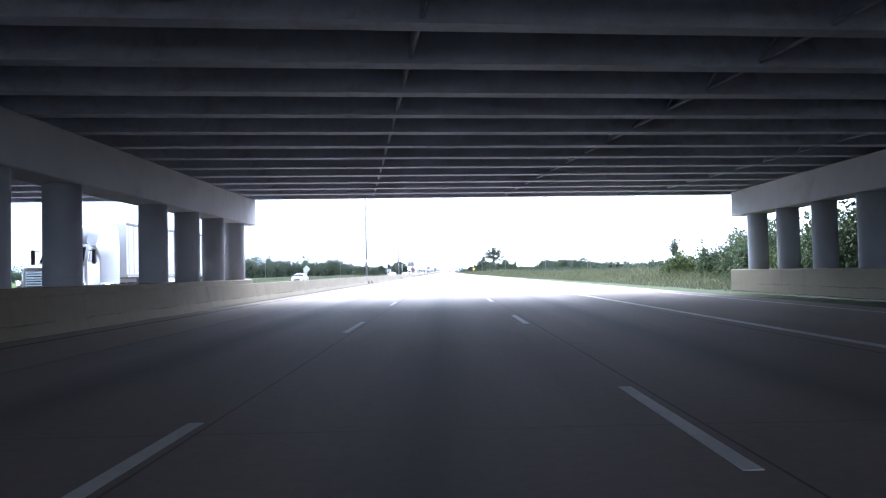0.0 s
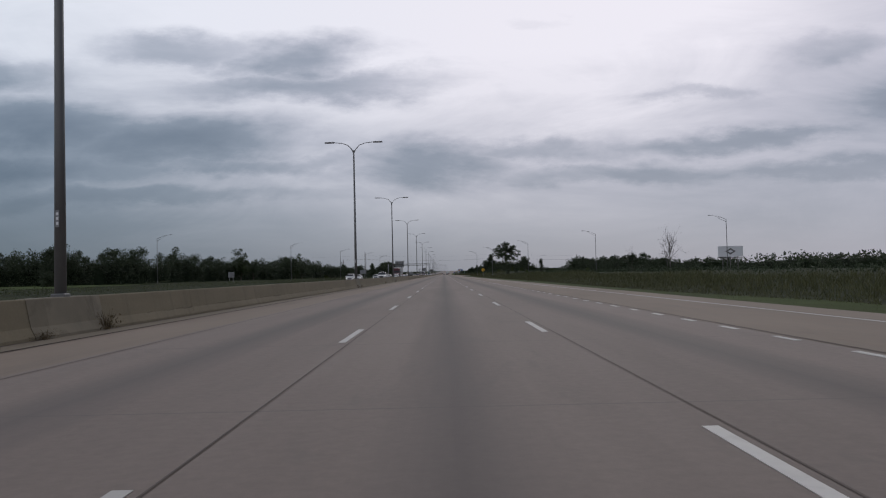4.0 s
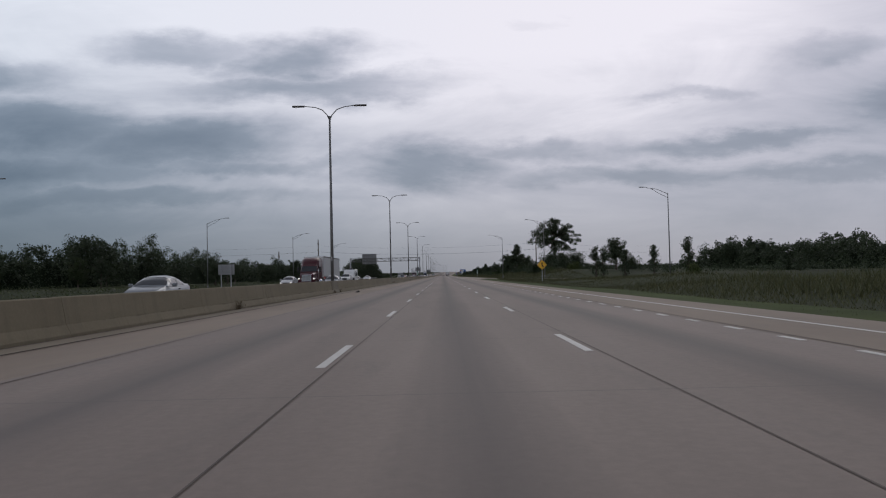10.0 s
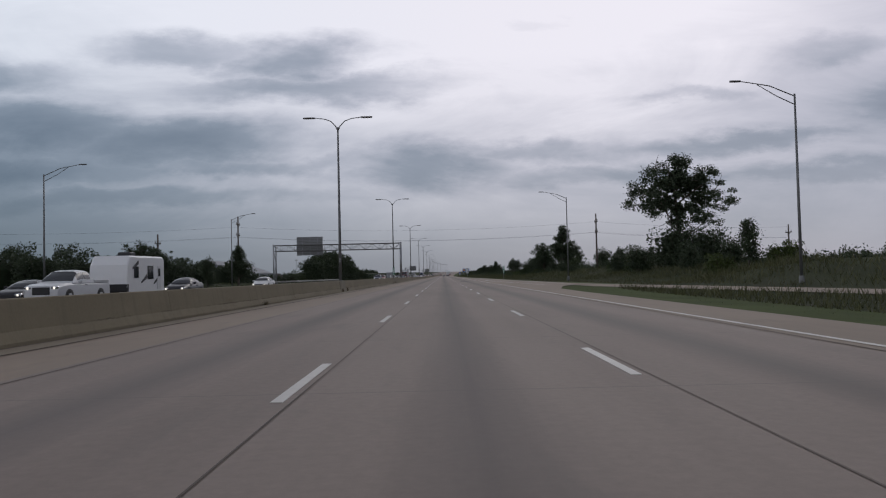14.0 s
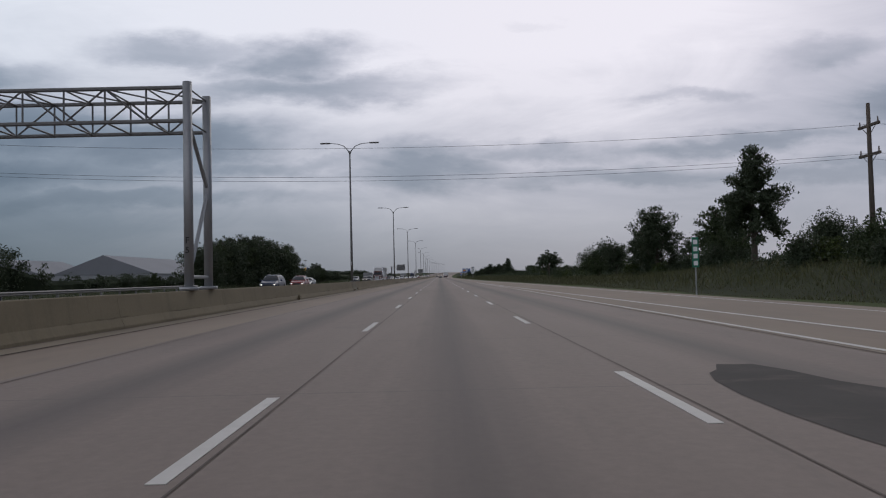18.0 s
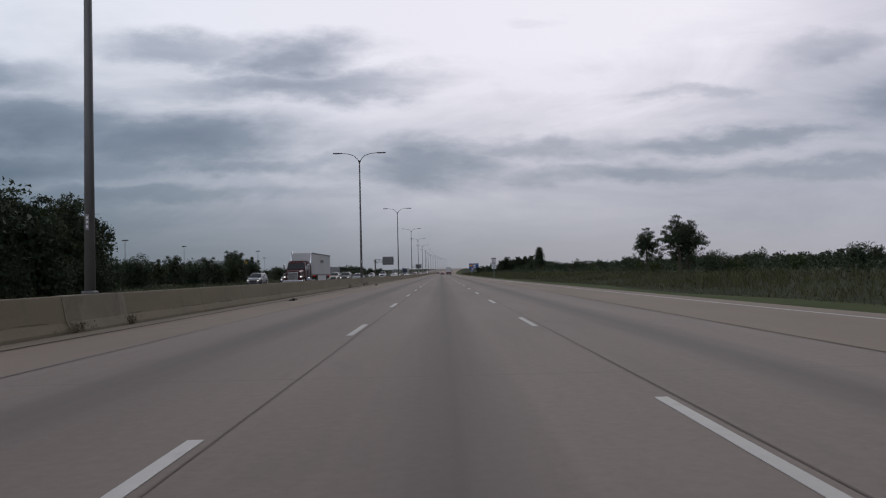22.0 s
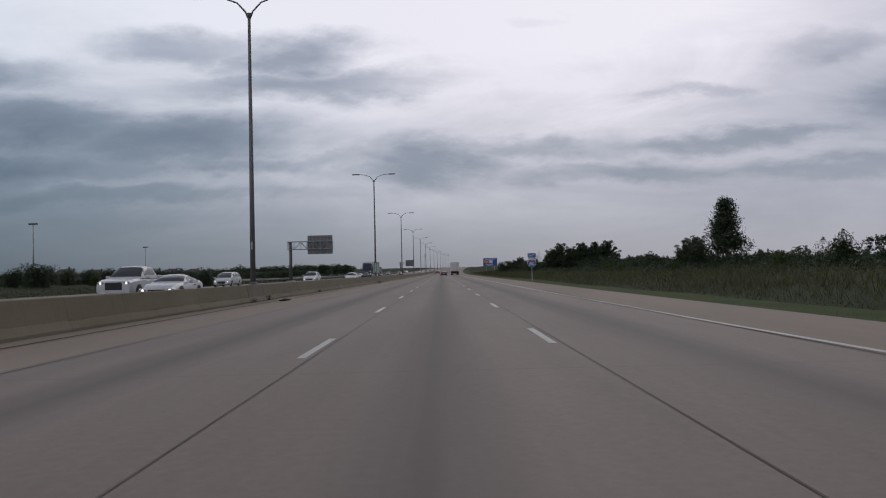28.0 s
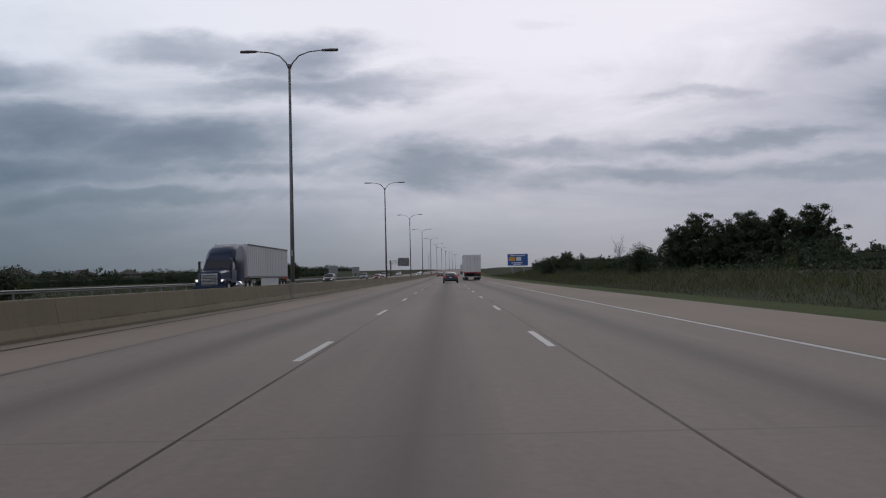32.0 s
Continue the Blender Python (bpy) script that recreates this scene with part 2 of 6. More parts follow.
def barrier_material():
    """Tan concrete with broad weathering, streaks from the top, and a broken line of grime and spalls where the foot begins."""
    m = bpy.data.materials.new("barrier_concrete")
    m.use_nodes = True
    k = Nodes(m.node_tree)
    pick = k.add("ShaderNodeObjectInfo").outputs["Random"]
    where = k.add("ShaderNodeVectorMath", operation="ADD", i_0=k.add("ShaderNodeTexCoord").outputs["Object"], i_1=k.add("ShaderNodeCombineXYZ", i_0=0.0, i_1=k.math("MULTIPLY", pick, 300.0), i_2=0.0).outputs[0]).outputs[0]
    xyz = k.add("ShaderNodeSeparateXYZ", i_0=where)
    wide = k.noise(k.mapped(where, (1, 0.22, 0.8)), 1.0, 5, 0.6)
    close = k.noise(where, 14.0, 5, 0.7)
    tone = k.ramp(k.math("ADD", k.math("MULTIPLY", wide, 0.65), k.math("MULTIPLY", close, 0.35)), [(0.3, (0.174, 0.145, 0.095)), (0.7, (0.246, 0.209, 0.141))])
    streak = k.ramp(k.noise(k.mapped(where, (1, 2.2, 0.16)), 1.0, 5, 0.65), [(0.52, (0, 0, 0)), (0.74, (0.4, 0.4, 0.4))])
    tone = k.mix(streak, tone, (0.115, 0.098, 0.070, 1))
    rough_line = k.math("ADD", xyz.outputs[2], k.math("MULTIPLY", k.math("SUBTRACT", k.noise(k.mapped(where, (1, 0.7, 0)), 1.0, 5, 0.7), 0.5), 0.16))
    near_break = k.math("MAXIMUM", k.math("SUBTRACT", 1.0, k.math("DIVIDE", k.math("ABSOLUTE", k.math("SUBTRACT", rough_line, 0.285)), 0.028)), 0.0)
    broken = k.ramp(k.noise(k.mapped(where, (1, 0.33, 0.3), (0, 7, 0)), 1.0, 5, 0.7), [(0.47, (0, 0, 0)), (0.6, (1, 1, 1))])
    tone = k.mix(k.math("MULTIPLY", k.math("MULTIPLY", near_break, broken), 0.75), tone, (0.048, 0.036, 0.026, 1))
    rust = k.ramp(k.noise(k.mapped(where, (1, 0.25, 1.5), (0, 31, 0)), 1.0, 6, 0.7), [(0.62, (0, 0, 0)), (0.78, (0.5, 0.5, 0.5))])
    tone = k.mix(rust, tone, (0.13, 0.082, 0.047, 1))
    s = k.add("ShaderNodeBsdfPrincipled", i_Base_Color=tone, i_Roughness=0.87)
    s.inputs["Specular IOR Level"].default_value = 0.3
    b = k.add("ShaderNodeBump", i_Strength=0.25, i_Distance=0.015, i_Height=close)
    k.tree.links.new(b.outputs[0], s.inputs["Normal"])
    k.tree.links.new(s.outputs[0], k.add("ShaderNodeOutputMaterial").inputs[0])
    return m


M = {
    "road": road_material(),
    "shoulder": material("shoulder_concrete", (0.225, 0.178, 0.137), 0.88, spread=0.16, grain=2.5, stain=0.35, stain_colour=(0.11, 0.09, 0.075), stretch=(1, 0.25, 1)),
    "barrier": barrier_material(),
    "pedestal": material("stained_pedestal_concrete", (0.185, 0.160, 0.115), 0.87, spread=0.2, grain=3.0, bump=0.25, stain=0.75, stain_colour=(0.075, 0.062, 0.046)),
    "bridge": material("bridge_concrete", (0.42, 0.425, 0.44), 0.85, spread=0.14, grain=1.2, stain=0.4, stain_colour=(0.15, 0.14, 0.13)),
    "girder": material("grey_girder_paint", (0.50, 0.53, 0.60), 0.6, 0.1, spread=0.25, grain=3.0, stain=0.5, stain_colour=(0.16, 0.12, 0.09)),
    "paint": material("road_paint", (0.60, 0.58, 0.54), 0.7, spread=0.12, grain=5.0, stain=0.7, stain_colour=(0.36, 0.33, 0.3), vary=0.25),
    "tar": material("tar_joint", (0.125, 0.104, 0.090), 0.75, spread=0.5, grain=3.0, stain=1.0, stain_colour=(0.15, 0.128, 0.108), stretch=(1, 0.12, 1), gloss=0.1),
    "patch": material("dark_asphalt_patch", (0.066, 0.060, 0.055), 0.85, spread=0.4, grain=2.0, stain=0.8, stain_colour=(0.12, 0.10, 0.088), gloss=0.2),
    "gutter": material("gutter_dirt", (0.062, 0.05, 0.042), 0.9, spread=0.4, grain=2.0, stain=0.8, stain_colour=(0.12, 0.1, 0.08), stretch=(1, 0.15, 1), gloss=0.1),
    "apron": material("gutter_apron_concrete", (0.20, 0.168, 0.122), 0.88, spread=0.16, grain=2.5, stain=0.35, stain_colour=(0.12, 0.1, 0.075), stretch=(1, 0.3, 1)),
    "grass": material("bank_grass", (0.030, 0.037, 0.0175), 0.95, spread=0.45, grain=1.1, bump=0.7, stain=0.6, stain_colour=(0.046, 0.040, 0.022), stretch=(1, 0.35, 1), gloss=0.06),
    "meadow": material("meadow_grass", (0.062, 0.088, 0.028), 0.95, spread=0.3, grain=0.8, bump=0.5, stain=0.5, stain_colour=(0.085, 0.085, 0.036), gloss=0.06),
    "verge": material("mown_verge_grass", (0.056, 0.074, 0.024), 0.95, spread=0.3, grain=1.6, bump=0.5, stain=0.5, stain_colour=(0.075, 0.066, 0.036), gloss=0.06),
    "steel": material("galvanised_steel", (0.33, 0.34, 0.35), 0.5, 0.6, spread=0.12, grain=4.0, stain=0.2, stain_colour=(0.2, 0.17, 0.14)),
    "lamp_steel": material("weathered_lamp_steel", (0.17, 0.172, 0.17), 0.6, 0.45, spread=0.14, grain=4.0, stain=0.3, stain_colour=(0.13, 0.115, 0.095)),
    "dark_steel": material("weathered_dark_steel", (0.13, 0.125, 0.12), 0.6, 0.4, spread=0.2, grain=5.0, stain=0.3, stain_colour=(0.16, 0.11, 0.08)),
    "aluminium": material("sign_back_aluminium", (0.28, 0.288, 0.292), 0.6, 0.3, spread=0.14, grain=2.0, stain=0.3, stain_colour=(0.15, 0.14, 0.13)),
    "bark": material("grey_brown_bark", (0.085, 0.07, 0.055), 0.95, spread=0.35, grain=8.0, bump=0.6, stretch=(1, 1, 0.3)),
    "dead_bark": material("bleached_dead_wood", (0.12, 0.11, 0.10), 0.9, spread=0.25, grain=8.0, bump=0.4, stretch=(1, 1, 0.3)),
    "leaf": leaf_material("green_foliage", (0.048, 0.068, 0.032), 0.3),
    "leaf_dark": leaf_material("dark_foliage", (0.050, 0.068, 0.040), 0.22),
    # kept near black so that the colour itself gives the shade between leaves
    "undergrowth": material("undergrowth_shade_colour", (0.017, 0.024, 0.013), 1.0, spread=0.5, grain=2.5, bump=0.8, gloss=0.03),
    "leaf_light": leaf_material("light_foliage", (0.058, 0.08, 0.026)),
    "tall_grass": leaf_material("tall_bank_grass", (0.082, 0.088, 0.044), 0.3),
    "weed": leaf_material("weed_blades", (0.072, 0.088, 0.044), 0.25),
    "dry": leaf_material("dry_stalks", (0.12, 0.095, 0.055), 0.4),
    "yellow": material("yellow_sign_sheet", (0.78, 0.42, 0.02), 0.45, spread=0.05, grain=3.0, bump=0.02),
    "black": material("matt_black", (0.015, 0.015, 0.016), 0.6, spread=0.2, grain=5.0, bump=0.05),
    "white": material("white_sheet", (0.72, 0.73, 0.74), 0.5, spread=0.05, grain=2.0, bump=0.02, stain=0.2, stain_colour=(0.45, 0.43, 0.4)),
    "blue": material("blue_sign_sheet", (0.025, 0.095, 0.33), 0.45, spread=0.06, grain=2.0, bump=0.02),
    "green": material("green_sign_sheet", (0.015, 0.17, 0.10), 0.45, spread=0.06, grain=2.0, bump=0.02),
    "red": material("red_sign_sheet", (0.42, 0.03, 0.04), 0.45, spread=0.06, grain=2.0, bump=0.02),
    "orange": material("orange_panel", (0.72, 0.33, 0.05), 0.5, spread=0.06, grain=2.0, bump=0.02),
    "tyre": material("tyre_rubber", (0.02, 0.02, 0.02), 0.8, spread=0.3, grain=12.0),
    "rim": material("alloy_rim", (0.45, 0.46, 0.47), 0.35, 0.8, spread=0.1, grain=9.0, bump=0.0),
    "trim": material("black_plastic_trim", (0.025, 0.025, 0.027), 0.55, spread=0.2, grain=10.0),
    "chrome": material("chrome", (0.75, 0.76, 0.78), 0.15, 1.0, spread=0.04, grain=4.0, bump=0.0),
    "roof": material("dark_shingle_roof", (0.062, 0.055, 0.05), 0.9, spread=0.25, grain=2.0),
    "siding": material("beige_house_siding", (0.15, 0.135, 0.115), 0.8, spread=0.12, grain=1.0),
    "brick": material("brown_house_brick", (0.105, 0.075, 0.06), 0.85, spread=0.2, grain=3.0),
    "hall": material("white_hall_cladding", (0.33, 0.345, 0.365), 0.7, spread=0.06, grain=0.4, stain=0.15, stain_colour=(0.35, 0.35, 0.34), stretch=(1, 1, 0.2)),
    "hall_roof": material("grey_hall_roof", (0.20, 0.21, 0.23), 0.7, 0.0, spread=0.08, grain=0.4),
    "wood_pole": material("creosoted_pole", (0.10, 0.08, 0.065), 0.9, spread=0.25, grain=6.0, stretch=(1, 1, 0.2)),
    "ceramic": material("brown_insulator", (0.16, 0.13, 0.12), 0.3, spread=0.1, grain=9.0),
    "rv_white": material("white_gelcoat", (0.74, 0.75, 0.75), 0.4, spread=0.04, grain=1.5, bump=0.02, stain=0.15, stain_colour=(0.5, 0.48, 0.45)),
    "trailer": material("white_trailer_panel", (0.62, 0.63, 0.63), 0.45, spread=0.05, grain=1.2, bump=0.03, stain=0.25, stain_colour=(0.42, 0.4, 0.37), stretch=(1, 1, 0.3)),
    "headlight": glow_material("lit_headlight", (1.0, 0.95, 0.85), 1.1),
    "tail_light": glow_material("lit_tail_light", (0.9, 0.04, 0.02), 0.35),
}
glass = bpy.data.materials.new("tinted_glass")
glass.use_nodes = True
k = Nodes(glass.node_tree)
k.tree.links.new(k.add("ShaderNodeBsdfPrincipled", i_Base_Color=(0.022, 0.026, 0.03, 1), i_Roughness=0.08, i_IOR=1.5).outputs[0], k.add("ShaderNodeOutputMaterial").inputs[0])
M["glass"] = glass


def paint(name, colour, metal=0.3):
    return material(name, colour, 0.4, metal, spread=0.05, grain=3.0, bump=0.0, stain=0.12, stain_colour=tuple(c * 0.6 + 0.01 for c in colour), coat=0.25, gloss=0.3)


PAINTS = {"white": paint("white_car_paint", (0.56, 0.57, 0.58), 0.0), "silver": paint("silver_car_paint", (0.20, 0.215, 0.23), 0.5),
          "grey": paint("grey_car_paint", (0.085, 0.09, 0.097), 0.4), "black": paint("black_car_paint", (0.02, 0.02, 0.024), 0.2),
          "red": paint("red_car_paint", (0.17, 0.008, 0.010), 0.0), "blue": paint("dark_blue_car_paint", (0.012, 0.024, 0.058), 0.1),
          "maroon": paint("maroon_truck_paint", (0.055, 0.006, 0.011), 0.1), "beige": paint("beige_car_paint", (0.22, 0.205, 0.18), 0.4),
          "dark": paint("dark_teal_car_paint", (0.035, 0.05, 0.06), 0.4)}


# ---- mesh helpers ----
class Mesh:
    """Collects vertices and faces quickly, then becomes one object."""

    def __init__(self):
        self.v, self.f = [], []

    def box(self, x0, x1, y0, y1, z0, z1, bevel=0.0):
        if bevel:
            b = min(bevel, (x1 - x0) / 3, (y1 - y0) / 3, (z1 - z0) / 3)
            return self.loft([self.ring(x0 + b, x1 - b, y0 + b, y1 - b, b, z0), self.ring(x0, x1, y0, y1, b, z0 + b),
                              self.ring(x0, x1, y0, y1, b, z1 - b), self.ring(x0 + b, x1 - b, y0 + b, y1 - b, b, z1)])
        i = len(self.v)
        self.v += [(x, y, z) for z in (z0, z1) for x, y in ((x0, y0), (x1, y0), (x1, y1), (x0, y1))]
        self.f += [tuple(i + a for a in q) for q in ((3, 2, 1, 0), (4, 5, 6, 7), (0, 1, 5, 4), (1, 2, 6, 5), (2, 3, 7, 6), (3, 0, 4, 7))]
        return self

    @staticmethod
    def ring(x0, x1, y0, y1, b, z):
        return [(x0 + b, y0, z), (x1 - b, y0, z), (x1, y0 + b, z), (x1, y1 - b, z), (x1 - b, y1, z), (x0 + b, y1, z), (x0, y1 - b, z), (x0, y0 + b, z)]

    def loft(self, rings, closed=True, caps=True):
        i, m = len(self.v), len(rings[0])
        for r in rings:
            self.v += list(r)
        for a in range(len(rings) - 1):
            for b in range(m if closed else m - 1):
                p, q = i + a * m + b, i + a * m + (b + 1) % m
                self.f.append((p, q, q + m, p + m))
        if caps:
            self.f.append(tuple(i + b for b in reversed(range(m))))
            self.f.append(tuple(i + (len(rings) - 1) * m + b for b in range(m)))
        return self

    def tube(self, points, radii, sides=8, caps=True):
        points = [Vector(p) for p in points]
        if not isinstance(radii, (list, tuple)):
            radii = [radii] * len(points)
        rings = []
        for j, p in enumerate(points):
            d = (points[min(j + 1, len(points) - 1)] - points[max(j - 1, 0)]).normalized()
            u = d.cross(Vector((0, 1, 0)) if abs(d.y) < 0.9 else Vector((1, 0, 0))).normalized()
            w = d.cross(u)
            rings.append([tuple(p + (u * math.cos(2 * math.pi * s / sides) + w * math.sin(2 * math.pi * s / sides)) * radii[j]) for s in range(sides)])
        return self.loft(rings, caps=caps)

    def plate(self, outline, depth, axis=1):
        """A flat plate: the outline is (across, up); its thickness is depth, along axis."""
        rings = []
        for d in (0, depth):
            rings.append([(a, d, b) if axis == 1 else (d, a, b) for a, b in outline])
        return self.loft(rings)

    def done(self, name, mat, parent=None, smooth=False, at=None):
        mesh = bpy.data.meshes.new(name)
        mesh.from_pydata(self.v, [], self.f)
        bm = bmesh.new()
        bm.from_mesh(mesh)
        bmesh.ops.recalc_face_normals(bm, faces=bm.faces)
        bm.to_mesh(mesh)
        bm.free()
        if smooth:
            mesh.polygons.foreach_set("use_smooth", [True] * len(mesh.polygons))
            if smooth != True:
                mesh.set_sharp_from_angle(angle=radians(smooth))
        mesh.materials.append(M[mat] if isinstance(mat, str) else mat)
        ob = new(name, mesh)
        if parent is not None:
            ob.parent = parent
        if at is not None:
            ob.matrix_basis = at
        return ob

    def raw(self, name, mat, parent=None):
        """The same without mending the faces' sides, for leaves and blades."""
        mesh = bpy.data.meshes.new(name)
        mesh.from_pydata(self.v, [], self.f)
        mesh.materials.append(M[mat] if isinstance(mat, str) else mat)
        ob = new(name, mesh)
        if parent is not None:
            ob.parent = parent
        return ob


def thing(name, label, category, group="", at=None):
    ob = tagged(new(name), label, category, group)
    if at is not None:
        ob.matrix_basis = at
    return ob


def label(ob, words):
    return tagged(ob, words)


def share(ob, name, m, parent):
    """Another part on the same mesh."""
    o = new(name, ob.data)
    o.parent, o.matrix_basis = parent, m
    return o


def letters(text, size, mat, parent, at, name="lettering"):
    curve = bpy.data.curves.new(name, "FONT")
    curve.body, curve.size, curve.extrude, curve.align_x, curve.align_y = text, size, 0.004, "CENTER", "CENTER"
    temp = bpy.data.objects.new(name, curve)
    scene.collection.objects.link(temp)
    mesh = bpy.data.meshes.new_from_object(temp.evaluated_get(bpy.context.evaluated_depsgraph_get()))
    bpy.data.objects.remove(temp)
    mesh.materials.clear()
    mesh.materials.append(M[mat])
    ob = new(name, mesh)
    ob.parent, ob.matrix_basis = parent, at
    return ob


# ---- the lie of the land ----
def bend(y):
    """The road runs straight, then swings gently to the right and climbs a little far ahead."""
    d = max(0.0, y - 1010)
    return 0.00004 * min(d, 700) ** 2 + 0.056 * max(0, d - 700)


def climb(y):
    d = max(0.0, y - 1010)
    return 0.000012 * min(d, 500) ** 2 + 0.012 * max(0, min(d, 900) - 500)


LEFT_EDGE, FAR_EDGE = -8.05, -30.0
YS = [-60] + list(range(-40, 1010, 50)) + list(range(1010, 2300, 40))


# right-hand lines: the outer edge line, the mainline's own edge by the ramp, the inner line of the ramp, and the grass
OUTER_LINE = ((-60, 10.3), (50, 9.9), (115, 8.8), (200, 8.05), (240, 7.8), (385, 6.65), (430, 5.95), (470, 5.85))
MAIN_LINE = ((430, 5.95), (470, 5.85), (665, 5.8))
RAMP_INNER = ((470, 12.0), (500, 9.6), (520, 8.6), (555, 7.6), (635, 6.25), (672, 5.9))
RAMP_OUTER = ((470, 16.2), (500, 12.6), (550, 11.2), (640, 10.2), (690, 8.7), (745, 7.6), (775, 7.1), (868, 5.65), (900, 5.5), (2200, 5.6))
RAMP_MID = ((300, 59.0), (350, 41.0), (413, 28.5), (440, 23.6), (474, 17.8), (490, 15.2), (506, 13.0), (560, 11.0))
GRASS_EDGE = ((-60, 11.5), (50, 11.0), (115, 10.3), (215, 9.5), (385, 8.2), (470, 8.0), (486, 8.4), (500, 13.9), (550, 12.4), (640, 11.2), (690, 9.8), (745, 8.9), (775, 8.7), (890, 8.6), (980, 9.0), (2300, 9.0))


def along(stops, y):
    return float(np.interp(y, [a for a, b in stops], [b for a, b in stops]))


def right_edge(y):
    return along(GRASS_EDGE, y)


def strip(name, x0, x1, z, mat, y0=-60, y1=2250):
    if callable(x1):
        edge = x1
        ys = [y0] + [y for y in sorted(set(YS + list(range(0, 1010, 10)))) if y0 < y < y1] + [y1]
    else:
        edge = lambda y: x1
        ys = [y0] + [y for y in YS if y0 < y < y1] + [y1]
    m = Mesh()
    for y in ys:
        m.v += [(x0 + bend(y), y, z + climb(y)), (edge(y) + bend(y), y, z + climb(y))]
    m.f += [(2 * j, 2 * j + 1, 2 * j + 3, 2 * j + 2) for j in range(len(ys) - 1)]
    return m.done(name, mat)


def ground_z(x, y):
    """Height of the ground: level under the carriageways, a shallow ditch, then banks on both sides."""
    x -= bend(y)
    if x > right_edge(y):
        d = x - right_edge(y)
        rise = 0.6 + 0.7 * noise.noise((y * 0.008, 3.1, 0)) + (1.1 if 440 < y < 680 else 0.0) * min(1, (y - 440) / 40, (680 - y) / 40)
        z = -0.06 - 0.25 * min(d, 5) / 5 + max(0.0, rise + 0.25) * (max(0.0, min(1.0, (d - 6) / 14)) ** 1.3)
        z *= 1 - 0.9 * max(0.0, min(1.0, (d - 55) / 60))
        z += 0.35 * noise.noise((x * 0.05, y * 0.05, 0)) * min(1, d / 12)
        if 380 < y < 540:
            # cut down to the ramp's level along the ramp
            near = max(0.0, min(1.0, 1.8 - abs(x - along(RAMP_MID, y)) / 5.0)) * min(1.0, (y - 380) / 40)
            z += (-0.12 - z) * near
    elif x < FAR_EDGE:
        d = FAR_EDGE - x
        z = -0.06 - 0.5 * min(d, 6) / 6 + 0.9 * max(0.0, min(1.0, (d - 6) / 25)) + 0.4 * noise.noise((x * 0.05, y * 0.05, 7)) * min(1, d / 12)
    else:
        z = -0.06
    return z + climb(y)


xs = [-4500, -2000, -900, -450, -260, -180, -130, -100, -80, -66, -56, -48, -42, -38, -35, -32, FAR_EDGE, -20, -8.5, 3, 7.9, 9.2, 11, 13, 15, 17, 19, 22, 25, 28, 32, 38,
      46, 56, 70, 90, 120, 170, 250, 450, 900, 2000, 4500]
gy = [-3000, -1000, -300, -150] + list(range(-100, 1400, 10)) + list(range(1400, 2300, 60)) + [2400, 2700, 3200, 4000, 4900]
g = Mesh()
for y in gy:
    for x in xs:
        g.v.append((x + (bend(y) if abs(x) < 1000 else 0), y, ground_z(x + bend(y), y)))
w = len(xs)
g.f = [(j * w + i, j * w + i + 1, (j + 1) * w + i + 1, (j + 1) * w + i) for j in range(len(gy) - 1) for i in range(w - 1)]
ground = tagged(g.done("ground", "grass", smooth=True), "grassy ground beside the motorway, mown near the shoulder", "ground", kind="structure")

road = tagged(strip("road", -5.45, 5.57, 0.0, "road"), "worn grey-brown concrete carriageway with oil-darkened lanes", "road", kind="structure")
tagged(strip("gutter_apron", LEFT_EDGE - 0.4, -7.34, 0.002, "apron"), "tan concrete apron at the foot of the median barrier", "shoulder", kind="structure")
tagged(strip("road_shoulder_1", -7.34, -5.45, -0.002, "shoulder"), "stained concrete inner shoulder along the median barrier", "shoulder", kind="structure")
tagged(strip("road_shoulder_2", 5.57, right_edge, -0.002, "shoulder"), "brownish outer shoulder between edge line and grass", "shoulder", kind="structure")
tagged(strip("road_2", FAR_EDGE, -8.4, -0.02, "road"), "concrete carriageway of the oncoming traffic beyond the barrier", "road", kind="structure")


# mown grass beside the right shoulder
g = Mesh()
for y in range(20, 1500, 10):
    e = right_edge(y)
    for x in (e - 0.02, e + 1.5, e + 3, e + 4.6 + 1.6 * noise.noise((y * 0.03, 1, 1))):
        g.v.append((x + bend(y), y, ground_z(x + bend(y), y) + 0.012))
g.f = [(j * 4 + i, j * 4 + i + 1, j * 4 + i + 5, j * 4 + i + 4) for j in range(147) for i in range(3)]
tagged(g.done("verge", "verge", smooth=True), "mown green grass verge beside the right shoulder", "grass", kind="structure")


# the ramp that comes down from the right and joins
g = Mesh()
ramp_ys = list(range(440, 511, 5))
for y in ramp_ys:
    for dx in (-2.6, 0.0, 2.6):
        x = along(RAMP_MID, y) + dx
        g.v.append((x, y, ground_z(x, y) + 0.02 + 0.04 * min(1, max(0, 500 - y) / 20)))
g.f = [(j * 3 + i, j * 3 + i + 1, j * 3 + i + 4, j * 3 + i + 3) for j in range(len(ramp_ys) - 1) for i in range(2)]
tagged(g.done("road_3", "shoulder", smooth=True), "pale concrete entrance ramp joining the carriageway", "road", kind="structure")


# open meadow beyond the ramp on the far side
g = Mesh()
for j, y in enumerate(range(50, 290, 10)):
    for i in range(9):
        x = -58 - 4 * noise.noise((y * 0.05, 2, 2)) - i * 14
        g.v.append((x, y, ground_z(x, y) + 0.05))
g.f = [(j * 9 + i, j * 9 + i + 1, j * 9 + i + 10, j * 9 + i + 9) for j in range(23) for i in range(8)]
tagged(g.done("meadow", "meadow", smooth=True), "open green meadow beyond the oncoming lanes", "grass", kind="structure")


